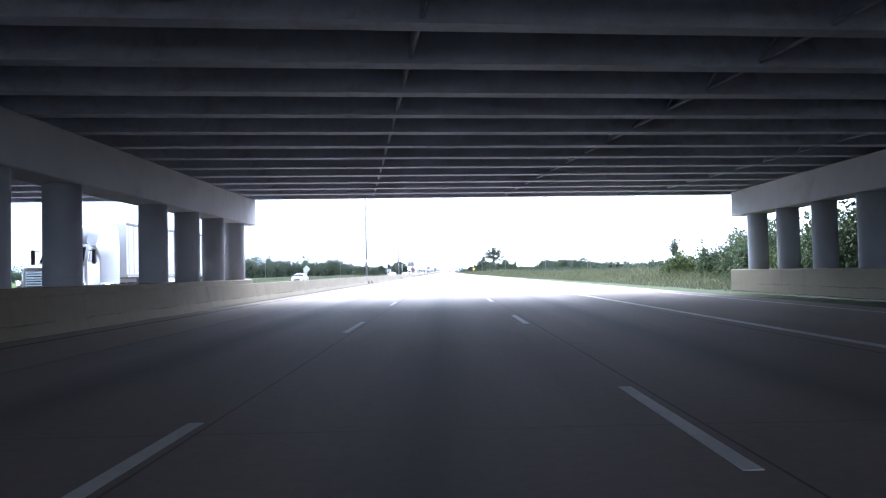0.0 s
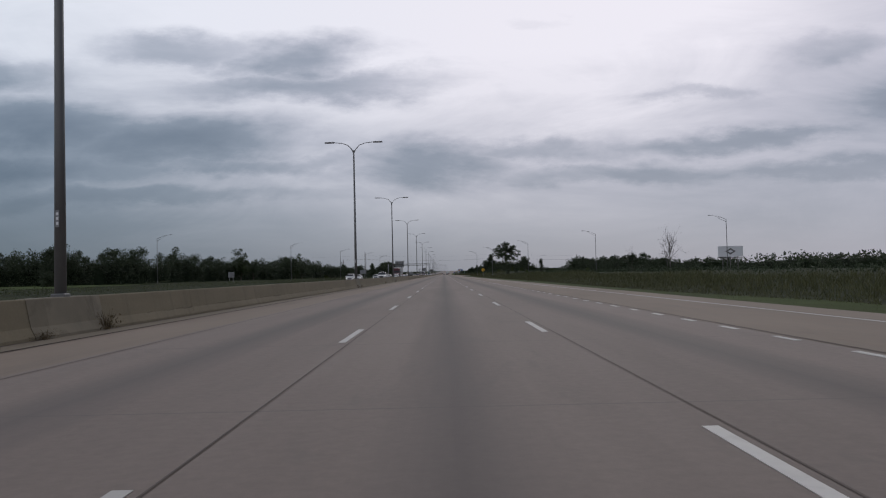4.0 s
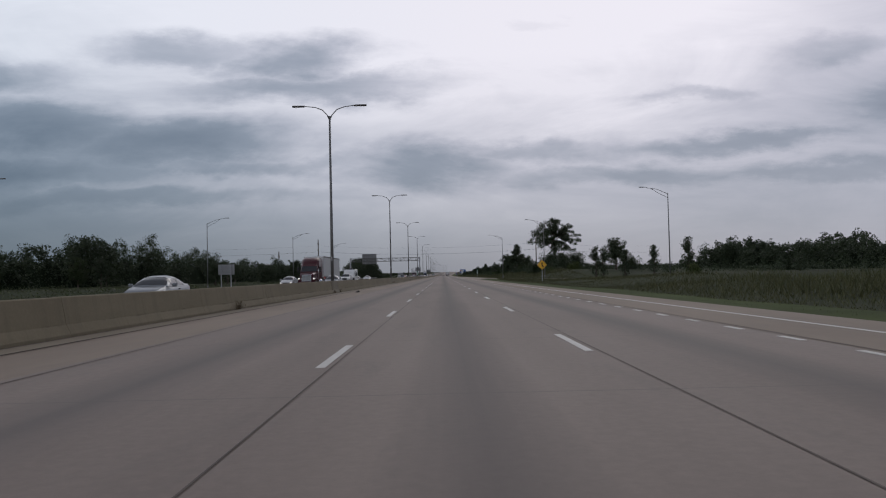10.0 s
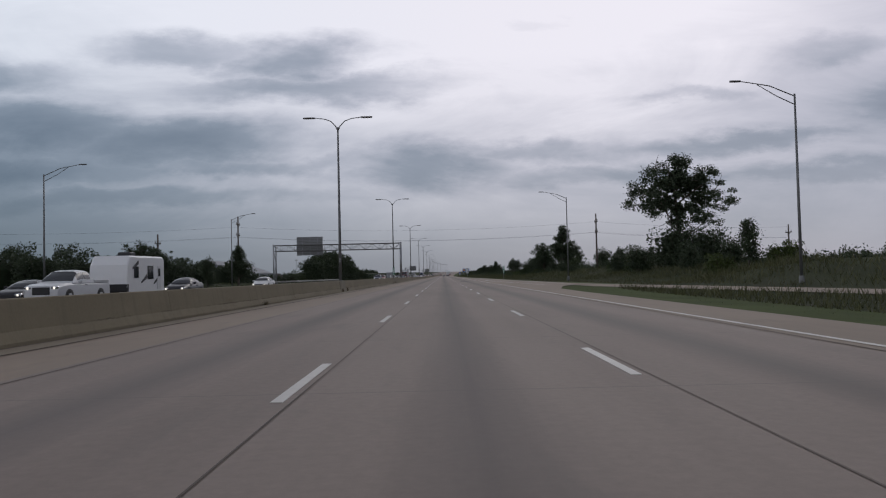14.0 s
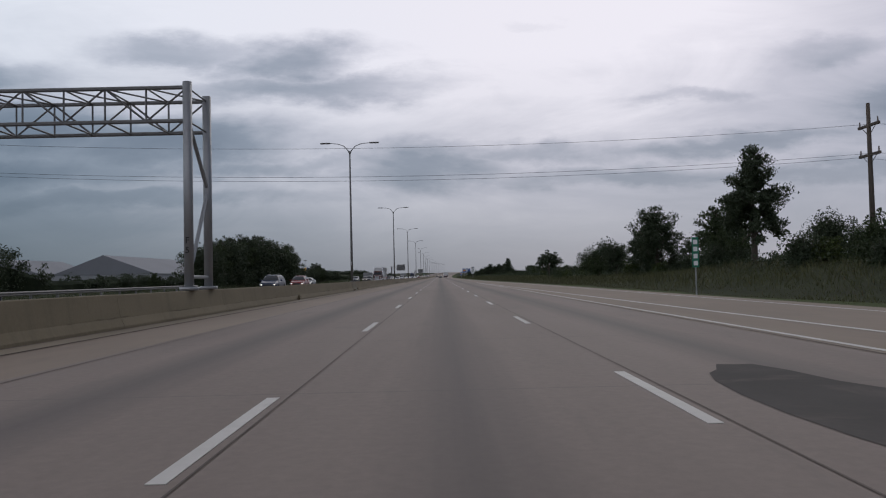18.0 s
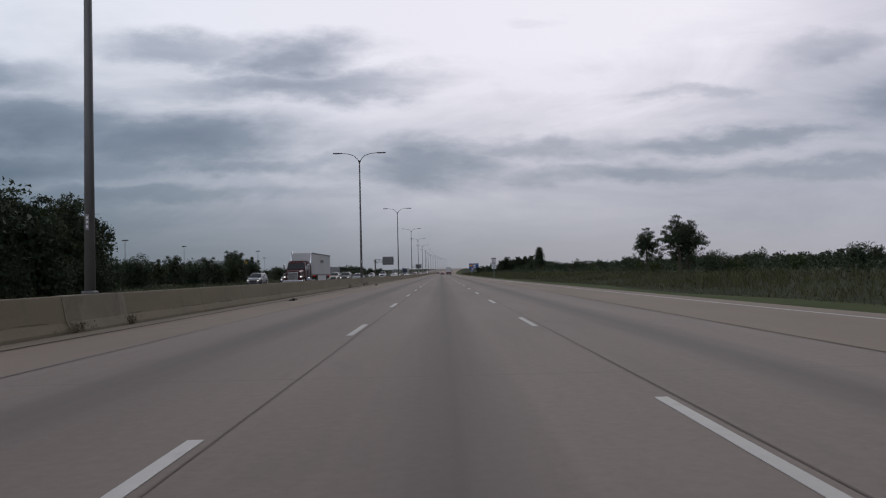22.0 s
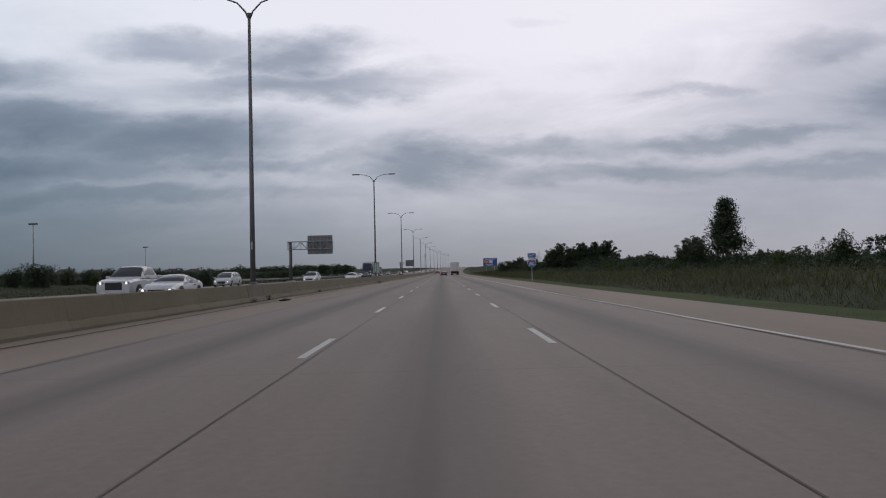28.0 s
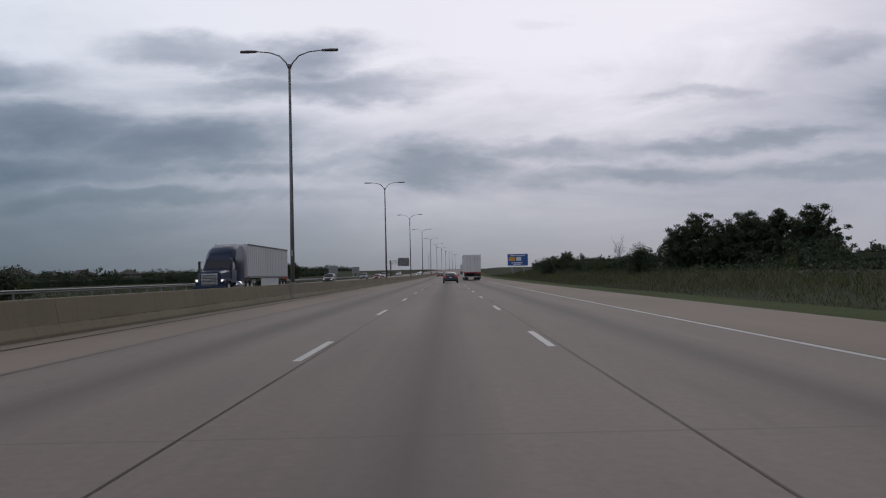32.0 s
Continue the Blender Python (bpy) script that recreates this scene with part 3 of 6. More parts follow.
# ---- markings ----
def marking(name, x0, x1, y0, y1, mat="paint", x2=None):
    """A painted line from y0 to y1, its middle moving from x0 to x2."""
    m = Mesh()
    ys = [y0] + [y for y in YS if y0 < y < y1] + [y1]
    for y in ys:
        s = (y - y0) / (y1 - y0)
        a = x0 + ((x2 - x0) * s if x2 is not None else 0)
        m.v += [(a + bend(y), y, 0.005 + climb(y)), (a + x1 + bend(y), y, 0.005 + climb(y))]
    m.f = [(2 * j, 2 * j + 1, 2 * j + 3, 2 * j + 2) for j in range(len(ys) - 1)]
    return m.done(name, mat, road)


def line(name, stops, width=0.13, mat="paint"):
    """A painted line through stops of y and x."""
    for (ya, xa), (yb, xb) in zip(stops, stops[1:]):
        marking(name, xa, width, ya, yb, mat, x2=xb)


line("edge_line", OUTER_LINE)
line("edge_line", MAIN_LINE[1:])
line("gore_line", RAMP_INNER[1:], 0.16)
line("edge_line", RAMP_OUTER[1:])
marking("gore_line", 6.0, 0.2, -60, 76)
for y in (541, 554):
    marking("gore_chevron", 6.1, 0.12, y, y + 2.2, x2=along(RAMP_INNER, y + 2.2) - 0.12)
for x in (-1.62, 2.05):
    marking("tar_joint", x, 0.022, -60, 1300, "tar")
marking("tar_joint", 5.62, 0.05, -60, 1300, "tar")
marking("tar_joint", -5.3, 0.03, -60, 1300, "tar")
marking("dirt_line", -8.06, 0.08, -60, 1400, "tar")
marking("gutter_joint", -7.38, 0.09, -60, 1400, "gutter")
rough = Mesh()
for a in range(22):
    c, d = math.cos(a * math.pi / 11), math.sin(a * math.pi / 11)
    swell = 1 + 0.28 * noise.noise((c * 1.7, d * 1.7, 4))
    rough.v.append((3.3 + 0.75 * c * swell, 553.5 + 3.4 * d * swell, 0.004))
rough.f = [tuple(range(22))]
rough.done("asphalt_patch", "patch", road)
dash = Mesh().box(-0.06, 0.06, 0, 3.05, 0.001, 0.006).done("lane_dash", "paint", road)
dash.matrix_basis = pose(-1.75, 112.3 - 13 * 11.92 - 1.52, 0)
PITCH = 11.92
for x, start in ((-1.75, 112.3), (1.91, 626.2)):
    first_dash = start % PITCH - 4 * PITCH
    for j in range(0, 112):
        y = first_dash + PITCH * j - 1.52
        share(dash, "lane_dash", pose(x + bend(y), y, climb(y)), road)
dot = Mesh().box(-0.06, 0.06, 0, 0.8, 0.001, 0.006).done("lane_dot", "paint", road)
dot.matrix_basis = pose(5.4, 126, 0)
for j in range(1, 113):
    share(dot, "lane_dot", pose(5.4, 126 + 2.4 * j, 0), road)
for x in (-12.9, -16.6, -20.2, -23.9):
    for j in range(0, 26):
        y = 20 + 36.57 * j
        share(dash, "lane_dash", pose(x, y, -0.02), road)

# ---- median barrier, in cast lengths ----
barrier = thing("median_barrier", "long stained tan concrete median barrier with a sloped foot", "barrier")
tagged(barrier, kind="structure")
PROFILE = [(-0.31, 0), (-0.305, 0.07), (-0.205, 0.28), (-0.1, 0.865), (-0.085, 0.885), (0.085, 0.885), (0.1, 0.865), (0.205, 0.28), (0.305, 0.07), (0.31, 0)]
length = 9.14
seg = Mesh().loft([[(x, y, z) for x, z in PROFILE] for y in (0.006, length - 0.006)]).done("barrier_segment", "barrier", barrier)
BX = -8.38


def barrier_tall(y):
    """The top stands a little lower where the shoulder was resurfaced."""
    return 0.925 + 0.075 * max(0.0, min(1.0, (y - 280) / 60, (600 - y) / 60)) - 0.06 * math.exp(-((y - 880) / 40) ** 2)


for j in range(-6, 170):
    y = j * length
    if y > 1400:
        break
    slope = math.degrees(math.atan2(climb(y + length) - climb(y), length))
    turn = math.degrees(math.atan2(bend(y + length) - bend(y), length))
    m = pose(BX + bend(y), y, climb(y), slope, 0, -turn) @ Matrix.Diagonal((1, 1, barrier_tall(y), 1))
    if j == -6:
        seg.matrix_basis = m
    else:
        share(seg, "barrier_segment", m, barrier)


# ---- twin-arm median lamps ----
LAMP_YS = [82.6, 138.2, 194.1, 247.1, 300.4, 360.1, 423.8, 486.1, 551.5, 619.1, 686.8, 748.4, 817.4, 885.7, 948.9, 1013, 1075, 1133.5, 1190, 1250, 1311, 1372, 1433, 1494, 1555, 1616]


def swollen(out):
    return [(x * (1 + out) + (out if x > 0 else -out), z + out * 0.15 * (z > 0.5)) for x, z in PROFILE]


pedestal = Mesh().loft([[(x, y, z) for x, z in swollen(out)] for y, out in ((-1.6, 0.012), (-1.05, 0.075), (1.05, 0.075), (1.6, 0.012))]).done("lamp_pedestal", "pedestal", barrier)
pedestal.matrix_basis = pose(BX, LAMP_YS[0], 0) @ Matrix.Diagonal((1, 1, barrier_tall(LAMP_YS[0]), 1))
for y in LAMP_YS[1:]:
    if y < 1400:
        share(pedestal, "lamp_pedestal", pose(BX + bend(y), y, climb(y)) @ Matrix.Diagonal((1, 1, barrier_tall(y), 1)), barrier)


def twin_lamp():
    lamp = thing("street_lamp", "tall grey steel twin-arm motorway lamp standing on the median barrier", "street lamp", "median lamps")
    Mesh().box(-0.15, 0.15, -0.15, 0.15, 0.74, 0.9, 0.02).done("base", "lamp_steel", lamp)
    Mesh().tube([(0, 0, 0.88), (0, 0, 5), (0, 0, 13.05)], [0.125, 0.105, 0.068], 12).done("pole", "lamp_steel", lamp, True)
    tag = Mesh().box(-0.04, 0.04, -0.128, -0.12, 2.35, 2.72).done("number_tag", "aluminium", lamp)
    for z in (2.40, 2.51, 2.61):
        Mesh().box(-0.025, 0.025, -0.132, -0.1285, z, z + 0.06).done("writing_bar", "white", tag)
    Mesh().tube([(0, 0, 13.0), (0, 0, 13.2)], [0.075, 0.12], 10).done("yoke", "lamp_steel", lamp, True)
    for s in (-1, 1):
        Mesh().tube([(0, 0, 12.9), (s * 0.18, 0, 13.3), (s * 0.55, 0, 13.7), (s * 1.1, 0, 13.9), (s * 1.9, 0, 13.99)], [0.05, 0.042, 0.038, 0.034, 0.03], 8).done("arm", "lamp_steel", lamp, True)
        head = Mesh().loft([[(s * x, y * w, z0 + (0.05 if abs(y) < 0.5 else 0) * 1) for y, z0 in ((-1, 13.97), (-0.6, 14.04), (0.6, 14.04), (1, 13.97), (0.6, 13.92), (-0.6, 13.92))]
                            for x, w in ((1.85, 0.05), (2.05, 0.11), (2.35, 0.16), (2.68, 0.13), (2.78, 0.05))])
        head.done("lamp_head", "dark_steel", lamp, True)
    return lamp


first = twin_lamp()
first.matrix_basis = pose(BX, LAMP_YS[0], 0)
for y in LAMP_YS[1:]:
    lamp = copy_thing(first, pose(BX + bend(y), y, climb(y)))
    if y in (551.5, 948.9):
        plate_ = Mesh().box(-0.16, 0.16, -0.145, -0.128, 1.3, 2.6).done("mile_plate", "green", lamp)
        for j in range(4):
            Mesh().box(-0.07, 0.07, -0.151, -0.146, 1.4 + 0.29 * j, 1.6 + 0.29 * j).done("writing_bar", "white", plate_)


# ---- overpass at the start ----
def overpass():
    deck_z, under, y0, y1 = 6.02, 4.72, -16.0, 37.4
    skew = pose(0, y1, 0, 0, 0, 7.0) @ pose(0, -y1, 0)
    bridge = thing("overpass", "dark steel-girder road overpass on concrete piers", "bridge")
    tagged(bridge, kind="structure")
    Mesh().box(-48, 34, y0 - 0.5, y1 + 0.5, deck_z, deck_z + 0.28, 0.02).done("deck", "bridge", bridge, at=skew)
    for y in (y0 - 0.5, y1 + 0.2):
        Mesh().box(-48, 34, y, y + 0.3, deck_z + 0.28, deck_z + 1.2, 0.03).done("parapet", "bridge", bridge, at=skew)
    web = Mesh()
    for a, b, c, d in ((-0.19, 0.19, under, under + 0.035), (-0.014, 0.014, under + 0.035, deck_z - 0.03), (-0.16, 0.16, deck_z - 0.03, deck_z)):
        web.box(-46, 32, a, b, c, d)
    girder = None
    count = 26
    for j in range(count):
        at = skew @ pose(0, y0 + 0.3 + j * (y1 - y0 - 0.6) / (count - 1), 0)
        if girder is None:
            girder = web.done("girder", "girder", bridge)
            girder.matrix_basis = at
        else:
            share(girder, "girder", at, bridge)
    step = (y1 - y0 - 0.6) / (count - 1)
    brace = Mesh()
    for a, b in (((0, 0.1, under + 0.15), (0, step - 0.1, deck_z - 0.2)), ((0, 0.1, deck_z - 0.2), (0, step - 0.1, under + 0.15)), ((0, 0.1, under + 0.12), (0, step - 0.1, under + 0.12))):
        brace.tube([a, b], 0.035, 5)
    source = None
    for x in (-22, -15, -3.2, 3.2, 10.5):
        for j in range(count - 1):
            at = skew @ pose(x, y0 + 0.3 + j * step, 0)
            if source is None:
                source = brace.done("cross_brace", "girder", bridge)
                source.matrix_basis = at
            else:
                share(source, "cross_brace", at, bridge)
    column = None
    for x, y_end in ((-9.2, 36.1), (14.7, 37.4), (-33.0, 32.0)):
        Mesh().box(x - 0.55, x + 0.55, y0 + 6, y_end, 3.5, under - 0.02, 0.03).done("pier_cap", "bridge", bridge)
        for back in (1.7, 4.8, 7.9, 11.1, 16.9, 20.0, 23.1, 29.0, 32.0, 35.0, 41.0):
            y = y_end - back
            if column is None:
                column = Mesh().tube([(0, 0, 0), (0, 0, 3.52)], 0.45, 14).done("column", "bridge", bridge, True)
                column.matrix_basis = pose(x, y, 0)
            else:
                share(column, "column", pose(x, y, 0), bridge)
        if x != -33.0:
            Mesh().box(x - 0.5, x + 0.5, y0, y_end + (0.5 if x > 0 else -0.5), -0.1, 1.0 if x < 0 else 0.95, 0.04).done("crash_wall", "barrier", bridge)
    for x0, x1 in ((-49, -46), (32, 35)):
        Mesh().box(x0, x1, y0, y1, -0.5, deck_z, 0.05).done("abutment", "bridge", bridge)


overpass()


# ---- lamps on the ramps: one bracket arm ----
def bracket_lamp(name="street_lamp"):
    lamp = thing(name, "grey steel motorway lamp with one truss bracket arm", "street lamp", "ramp lamps")
    Mesh().tube([(0, 0, -0.3), (0, 0, 0.5)], [0.2, 0.15], 10).done("base", "lamp_steel", lamp, True)
    Mesh().tube([(0, 0, 0.4), (0, 0, 5), (0, 0, 12.2)], [0.1, 0.09, 0.06], 10).done("pole", "lamp_steel", lamp, True)
    Mesh().tube([(0, 0, 12.05), (-1.6, 0, 12.75), (-3.6, 0, 13.1)], [0.04, 0.035, 0.03], 6).done("upper_arm", "lamp_steel", lamp, True)
    Mesh().tube([(0, 0, 11.5), (-1.2, 0, 12.1), (-2.4, 0, 12.85)], [0.035, 0.03, 0.03], 6).done("lower_arm", "lamp_steel", lamp, True)
    Mesh().loft([[(x, y * w, 13.08 + dz) for y, dz in ((-1, 0), (-0.6, 0.06), (0.6, 0.06), (1, 0), (0.6, -0.05), (-0.6, -0.05))] for x, w in ((-3.45, 0.05), (-3.65, 0.11), (-3.95, 0.13), (-4.15, 0.05))]).done("lamp_head", "dark_steel", lamp, True)
    return lamp


lamp = bracket_lamp()
RIGHT_LAMPS = [(89, 235), (65, 295), (46, 350), (32.6, 413), (22.7, 474), (18.4, 538)]
LEFT_LAMPS = [(-36, 92), (-40.4, 145), (-98, 221), (-59, 193), (-118, 303), (-78, 328), (-54, 390), (-44, 445), (-38.6, 498.6), (-36.5, 556)]
lamp.matrix_basis = pose(89, 235, ground_z(89, 235) - 0.7)
for x, y in RIGHT_LAMPS[1:]:
    copy_thing(lamp, pose(x, y, max(0.1, ground_z(x, y) - 0.7)))
for x, y in LEFT_LAMPS:
    copy_thing(lamp, pose(x, y, ground_z(x, y), 0, 0, 180))


# ---- sign gantry over the oncoming lanes ----
def truss(mesh, x0, x1, z0, z1, y0, y1, bays):
    for y in (y0, y1):
        for z in (z0, z1):
            mesh.tube([(x0, y, z), (x1, y, z)], 0.07, 6)
    for j in range(bays + 1):
        x = x0 + (x1 - x0) * j / bays
        for a, b in (((y0, z0), (y0, z1)), ((y1, z0), (y1, z1)), ((y0, z0), (y1, z0)), ((y0, z1), (y1, z1))):
            mesh.tube([(x, *a), (x, *b)], 0.035, 4)
        if j < bays:
            xn = x0 + (x1 - x0) * (j + 1) / bays
            for y in (y0, y1):
                mesh.tube([(x, y, z0 if j % 2 else z1), (xn, y, z1 if j % 2 else z0)], 0.035, 4)
            mesh.tube([(x, y0, z1), (xn, y1, z1)], 0.03, 4)


def sign_back(x0, x1, z0, z1, y, parent):
    panel = Mesh().box(x0, x1, y, y + 0.04, z0, z1).done("sign_panel", "aluminium", parent)
    for j in range(int((z1 - z0) / 0.3) + 1):
        z = z0 + 0.06 + 0.3 * j
        if z < z1:
            Mesh().box(x0, x1, y - 0.07, y - 0.002, z, z + 0.09).done("stiffener", "lamp_steel", panel)
    for x in (x0 + (x1 - x0) * 0.2, x0 + (x1 - x0) * 0.5, x0 + (x1 - x0) * 0.8):
        Mesh().box(x, x + 0.1, y - 0.13, y - 0.052, z0, z1).done("bracket", "steel", panel)


def gantry():
    ob = thing("sign_gantry", "grey steel truss sign gantry spanning the oncoming lanes", "sign gantry", at=pose(0, 573.6, 0))
    for x in (-33.0, BX):
        low = 0.86 if x == BX else -0.6
        for y in (-1.05, 1.05):
            Mesh().tube([(x, y, low), (x, y, 7.8)], 0.155, 12).done("leg", "steel", ob, True)
            Mesh().tube([(x, y, low), (x, y, low + 0.12)], 0.32, 12).done("base_plate", "steel", ob, True)
        m = Mesh()
        m.tube([(x, -1.05, 1.3), (x, 1.05, 4.4)], 0.07, 6).tube([(x, 1.05, 4.4), (x, -1.05, 6.6)], 0.07, 6).tube([(x, -1.05, 1.3), (x, 1.05, 1.3)], 0.06, 6)
        m.done("leg_brace", "steel", ob)
    t = Mesh()
    truss(t, -33.0, BX, 6.5, 7.62, -1.05, 1.05, 18)
    t.done("truss", "lamp_steel", ob)
    sign_back(-28.9, -23.8, 5.65, 9.3, 1.32, ob)
    letters("F", 0.3, "black", ob, pose(BX, -1.212, 2.5, 90, 0, 0))
    letters("5", 0.3, "black", ob, pose(BX, -1.212, 2.18, 90, 0, 0))
    return ob


gantry()


def cantilever(x, y, reach, name_label, panel):
    """A one-legged sign arm that reaches over the oncoming lanes, seen from behind."""
    ob = thing("cantilever_sign", name_label, "road sign", "cantilever signs", at=pose(x, y, 0))
    Mesh().tube([(0, 0, -0.5), (0, 0, 7.5)], 0.3, 14).done("post", "dark_steel", ob, True)
    Mesh().box(-0.7, 0.7, -0.7, 0.7, -0.6, 0.2, 0.05).done("footing", "bridge", ob)
    t = Mesh()
    truss(t, -0.5, reach, 6.0, 7.45, -0.45, 0.45, 7)
    t.done("truss_arm", "steel", ob)
    sign_back(*panel, 0.66, ob)
    return ob


cantilever(-28.2, 993.5, 7.9, "cantilever motorway sign on a dark post seen from behind", (3.1, 7.8, 5.1, 8.6))
cantilever(-24.0, 1290, 7.9, "cantilever motorway sign far ahead seen from behind", (3.1, 7.8, 5.1, 8.6))


def board_back(x, y, w, h, z, words, mat="aluminium", legs=2):
    ob = thing("road_sign", words, "road sign", "signs seen from behind", at=pose(x, y, ground_z(x, y)))
    panel = Mesh().box(-w / 2, w / 2, 0, 0.04, z, z + h, 0.004).done("sign_panel", mat, ob)
    for j in range(max(1, int(h / 0.5))):
        Mesh().box(-w / 2, w / 2, -0.05, -0.002, z + 0.15 + 0.5 * j, z + 0.22 + 0.5 * j).done("stiffener", "steel", panel)
    for j in range(legs):
        lx = 0 if legs == 1 else (-0.3 + 0.6 * j / (legs - 1)) * w
        Mesh().box(lx - 0.06, lx + 0.06, -0.17, -0.052, -0.3, z + h).done("post", "steel", ob)
    return ob


board_back(-30.8, 411, 2.3, 1.45, 2.0, "large sign seen from behind, on steel posts")
board_back(-33.6, 903, 4.4, 3.1, 0.9, "large ribbed sign seen from behind in the grass")
board_back(-66, 357, 1.9, 1.7, 1.2, "small weathered panel on posts in the verge")
board_back(96, 1185, 6.0, 1.3, 2.4, "low white panel on posts among far trees", "white", 4)
board_back(-31.5, 1180, 2.6, 2.2, 2.0, "small sign seen from behind far ahead")
board_back(-31.5, 1230, 2.6, 2.2, 2.0, "small sign seen from behind far ahead")


def diamond(x, y, size, z, words, front, turned):
    """A diamond warning sign; turned: it shows its bare back."""
    ob = thing("warning_sign", words, "road sign", at=pose(x, y, ground_z(x, y), 0, 0, 0))
    r = size / 2
    outline = [(r * math.cos(a) * 1.0 + 0, r * math.sin(a)) for a in (0, math.pi / 2, math.pi, 3 * math.pi / 2)]
    c = 0.93
    rounded = []
    for j in range(4):
        p, q, s = outline[j - 1], outline[j], outline[(j + 1) % 4]
        rounded += [(q[0] * c + p[0] * (1 - c), q[1] * c + p[1] * (1 - c)), (q[0] * c + s[0] * (1 - c), q[1] * c + s[1] * (1 - c))]
    panel = Mesh().plate(rounded, 0.012).done("sign_panel", "aluminium" if turned else front, ob, at=pose(0, -0.06, z))
    if not turned:
        rim = Mesh()
        for j in range(4):
            p, q = outline[j], outline[(j + 1) % 4]
            rim.loft([[(p[0] * s, -0.004, p[1] * s) for s in (0.86, 0.89)] + [(p[0] * s, -0.001, p[1] * s) for s in (0.89, 0.86)],
                      [(q[0] * s, -0.004, q[1] * s) for s in (0.86, 0.89)] + [(q[0] * s, -0.001, q[1] * s) for s in (0.89, 0.86)]])
        rim.done("border", "black", panel)
        arrow = Mesh()
        arrow.plate([(-0.05, -0.42), (0.05, -0.42), (0.05, 0.18), (0.15, 0.18), (0, 0.46), (-0.15, 0.18), (-0.05, 0.18)], 0.003)
        arrow.plate([(0.24, -0.38), (0.31, -0.30), (0.05, 0.02), (0.0, -0.1)], 0.003)
        arrow.done("merge_arrow", "black", panel, at=pose(0, -0.005, 0))
    Mesh().box(-0.05, 0.05, -0.04, 0.03, -0.4, z + r * 0.8).done("post", "steel", ob)
    return ob


diamond(15.8, 425.7, 1.62, 2.75, "yellow diamond merge warning sign with a black arrow", "yellow", False)
diamond(-28.5, 156.5, 1.62, 2.4, "diamond warning sign seen from its bare metal back", "yellow", True)


def speed_sign(x, y):
    ob = thing("speed_limit_sign", "white speed limit sign with a minimum plate below, on one post", "road sign", at=pose(x, y, ground_z(x, y)))
    upper = Mesh().box(-0.62, 0.62, 0, 0.012, 3.2, 4.75, 0.004).done("limit_plate", "white", ob)
    lower = Mesh().box(-0.62, 0.62, 0, 0.012, 2.25, 3.14, 0.004).done("minimum_plate", "white", ob)
    Mesh().box(-0.62, 0.62, 0, 0.012, 4.8, 5.2, 0.004).done("top_plate", "aluminium", ob)
    face = lambda z: pose(0, -0.003, z, 90, 0, 0)
    letters("LIMIT", 0.30, "black", upper, face(4.42))
    letters("65", 0.85, "black", upper, face(3.76))
    letters("MINIMUM", 0.21, "black", lower, face(2.98))
    letters("45", 0.60, "black", lower, face(2.6))
    Mesh().box(-0.06, 0.06, 0.013, 0.12, -0.4, 5.1).done("post", "steel", ob)


speed_sign(14.3, 874)


def shield_sign(x, y):
    ob = thing("route_shield_sign", "blue and white interstate route shield with a direction plate above", "road sign", at=pose(x, y, ground_z(x, y) - 0.7))
    top = Mesh().box(-0.5, 0.5, 0, 0.012, 3.55, 4.1, 0.004).done("direction_plate", "blue", ob)
    letters("EAST", 0.36, "white", top, pose(0, -0.003, 3.83, 90, 0, 0))
    shape = [(-0.34, 1.0), (-0.17, 0.95), (0, 1.0), (0.17, 0.95), (0.34, 1.0), (0.5, 0.72), (0.48, 0.4), (0.32, 0.15), (0, -0.05), (-0.32, 0.15), (-0.48, 0.4), (-0.5, 0.72)]
    back = Mesh().plate([(a * 1.1, b * 1.08 - 0.03) for a, b in shape], 0.012).done("shield", "white", ob, at=pose(0, 0, 2.35))
    Mesh().plate([(0.5, 0.7), (0.48, 0.4), (0.32, 0.15), (0, -0.05), (-0.32, 0.15), (-0.48, 0.4), (-0.5, 0.7), (-0.46, 0.77), (0.46, 0.77)], 0.004).done("blue_field", "blue", back, at=pose(0, -0.006, 0))
    Mesh().plate([(-0.44, 0.81), (0.44, 0.81), (0.34, 0.95), (0, 0.93), (-0.34, 0.95)], 0.004).done("red_band", "red", back, at=pose(0, -0.006, 0))
    letters("80", 0.66, "white", back, pose(0, -0.014, 0.39, 90, 0, 0))
    Mesh().box(-0.05, 0.05, 0.013, 0.11, 0.2, 4.0).done("post", "steel", ob)


shield_sign(11.3, 945)


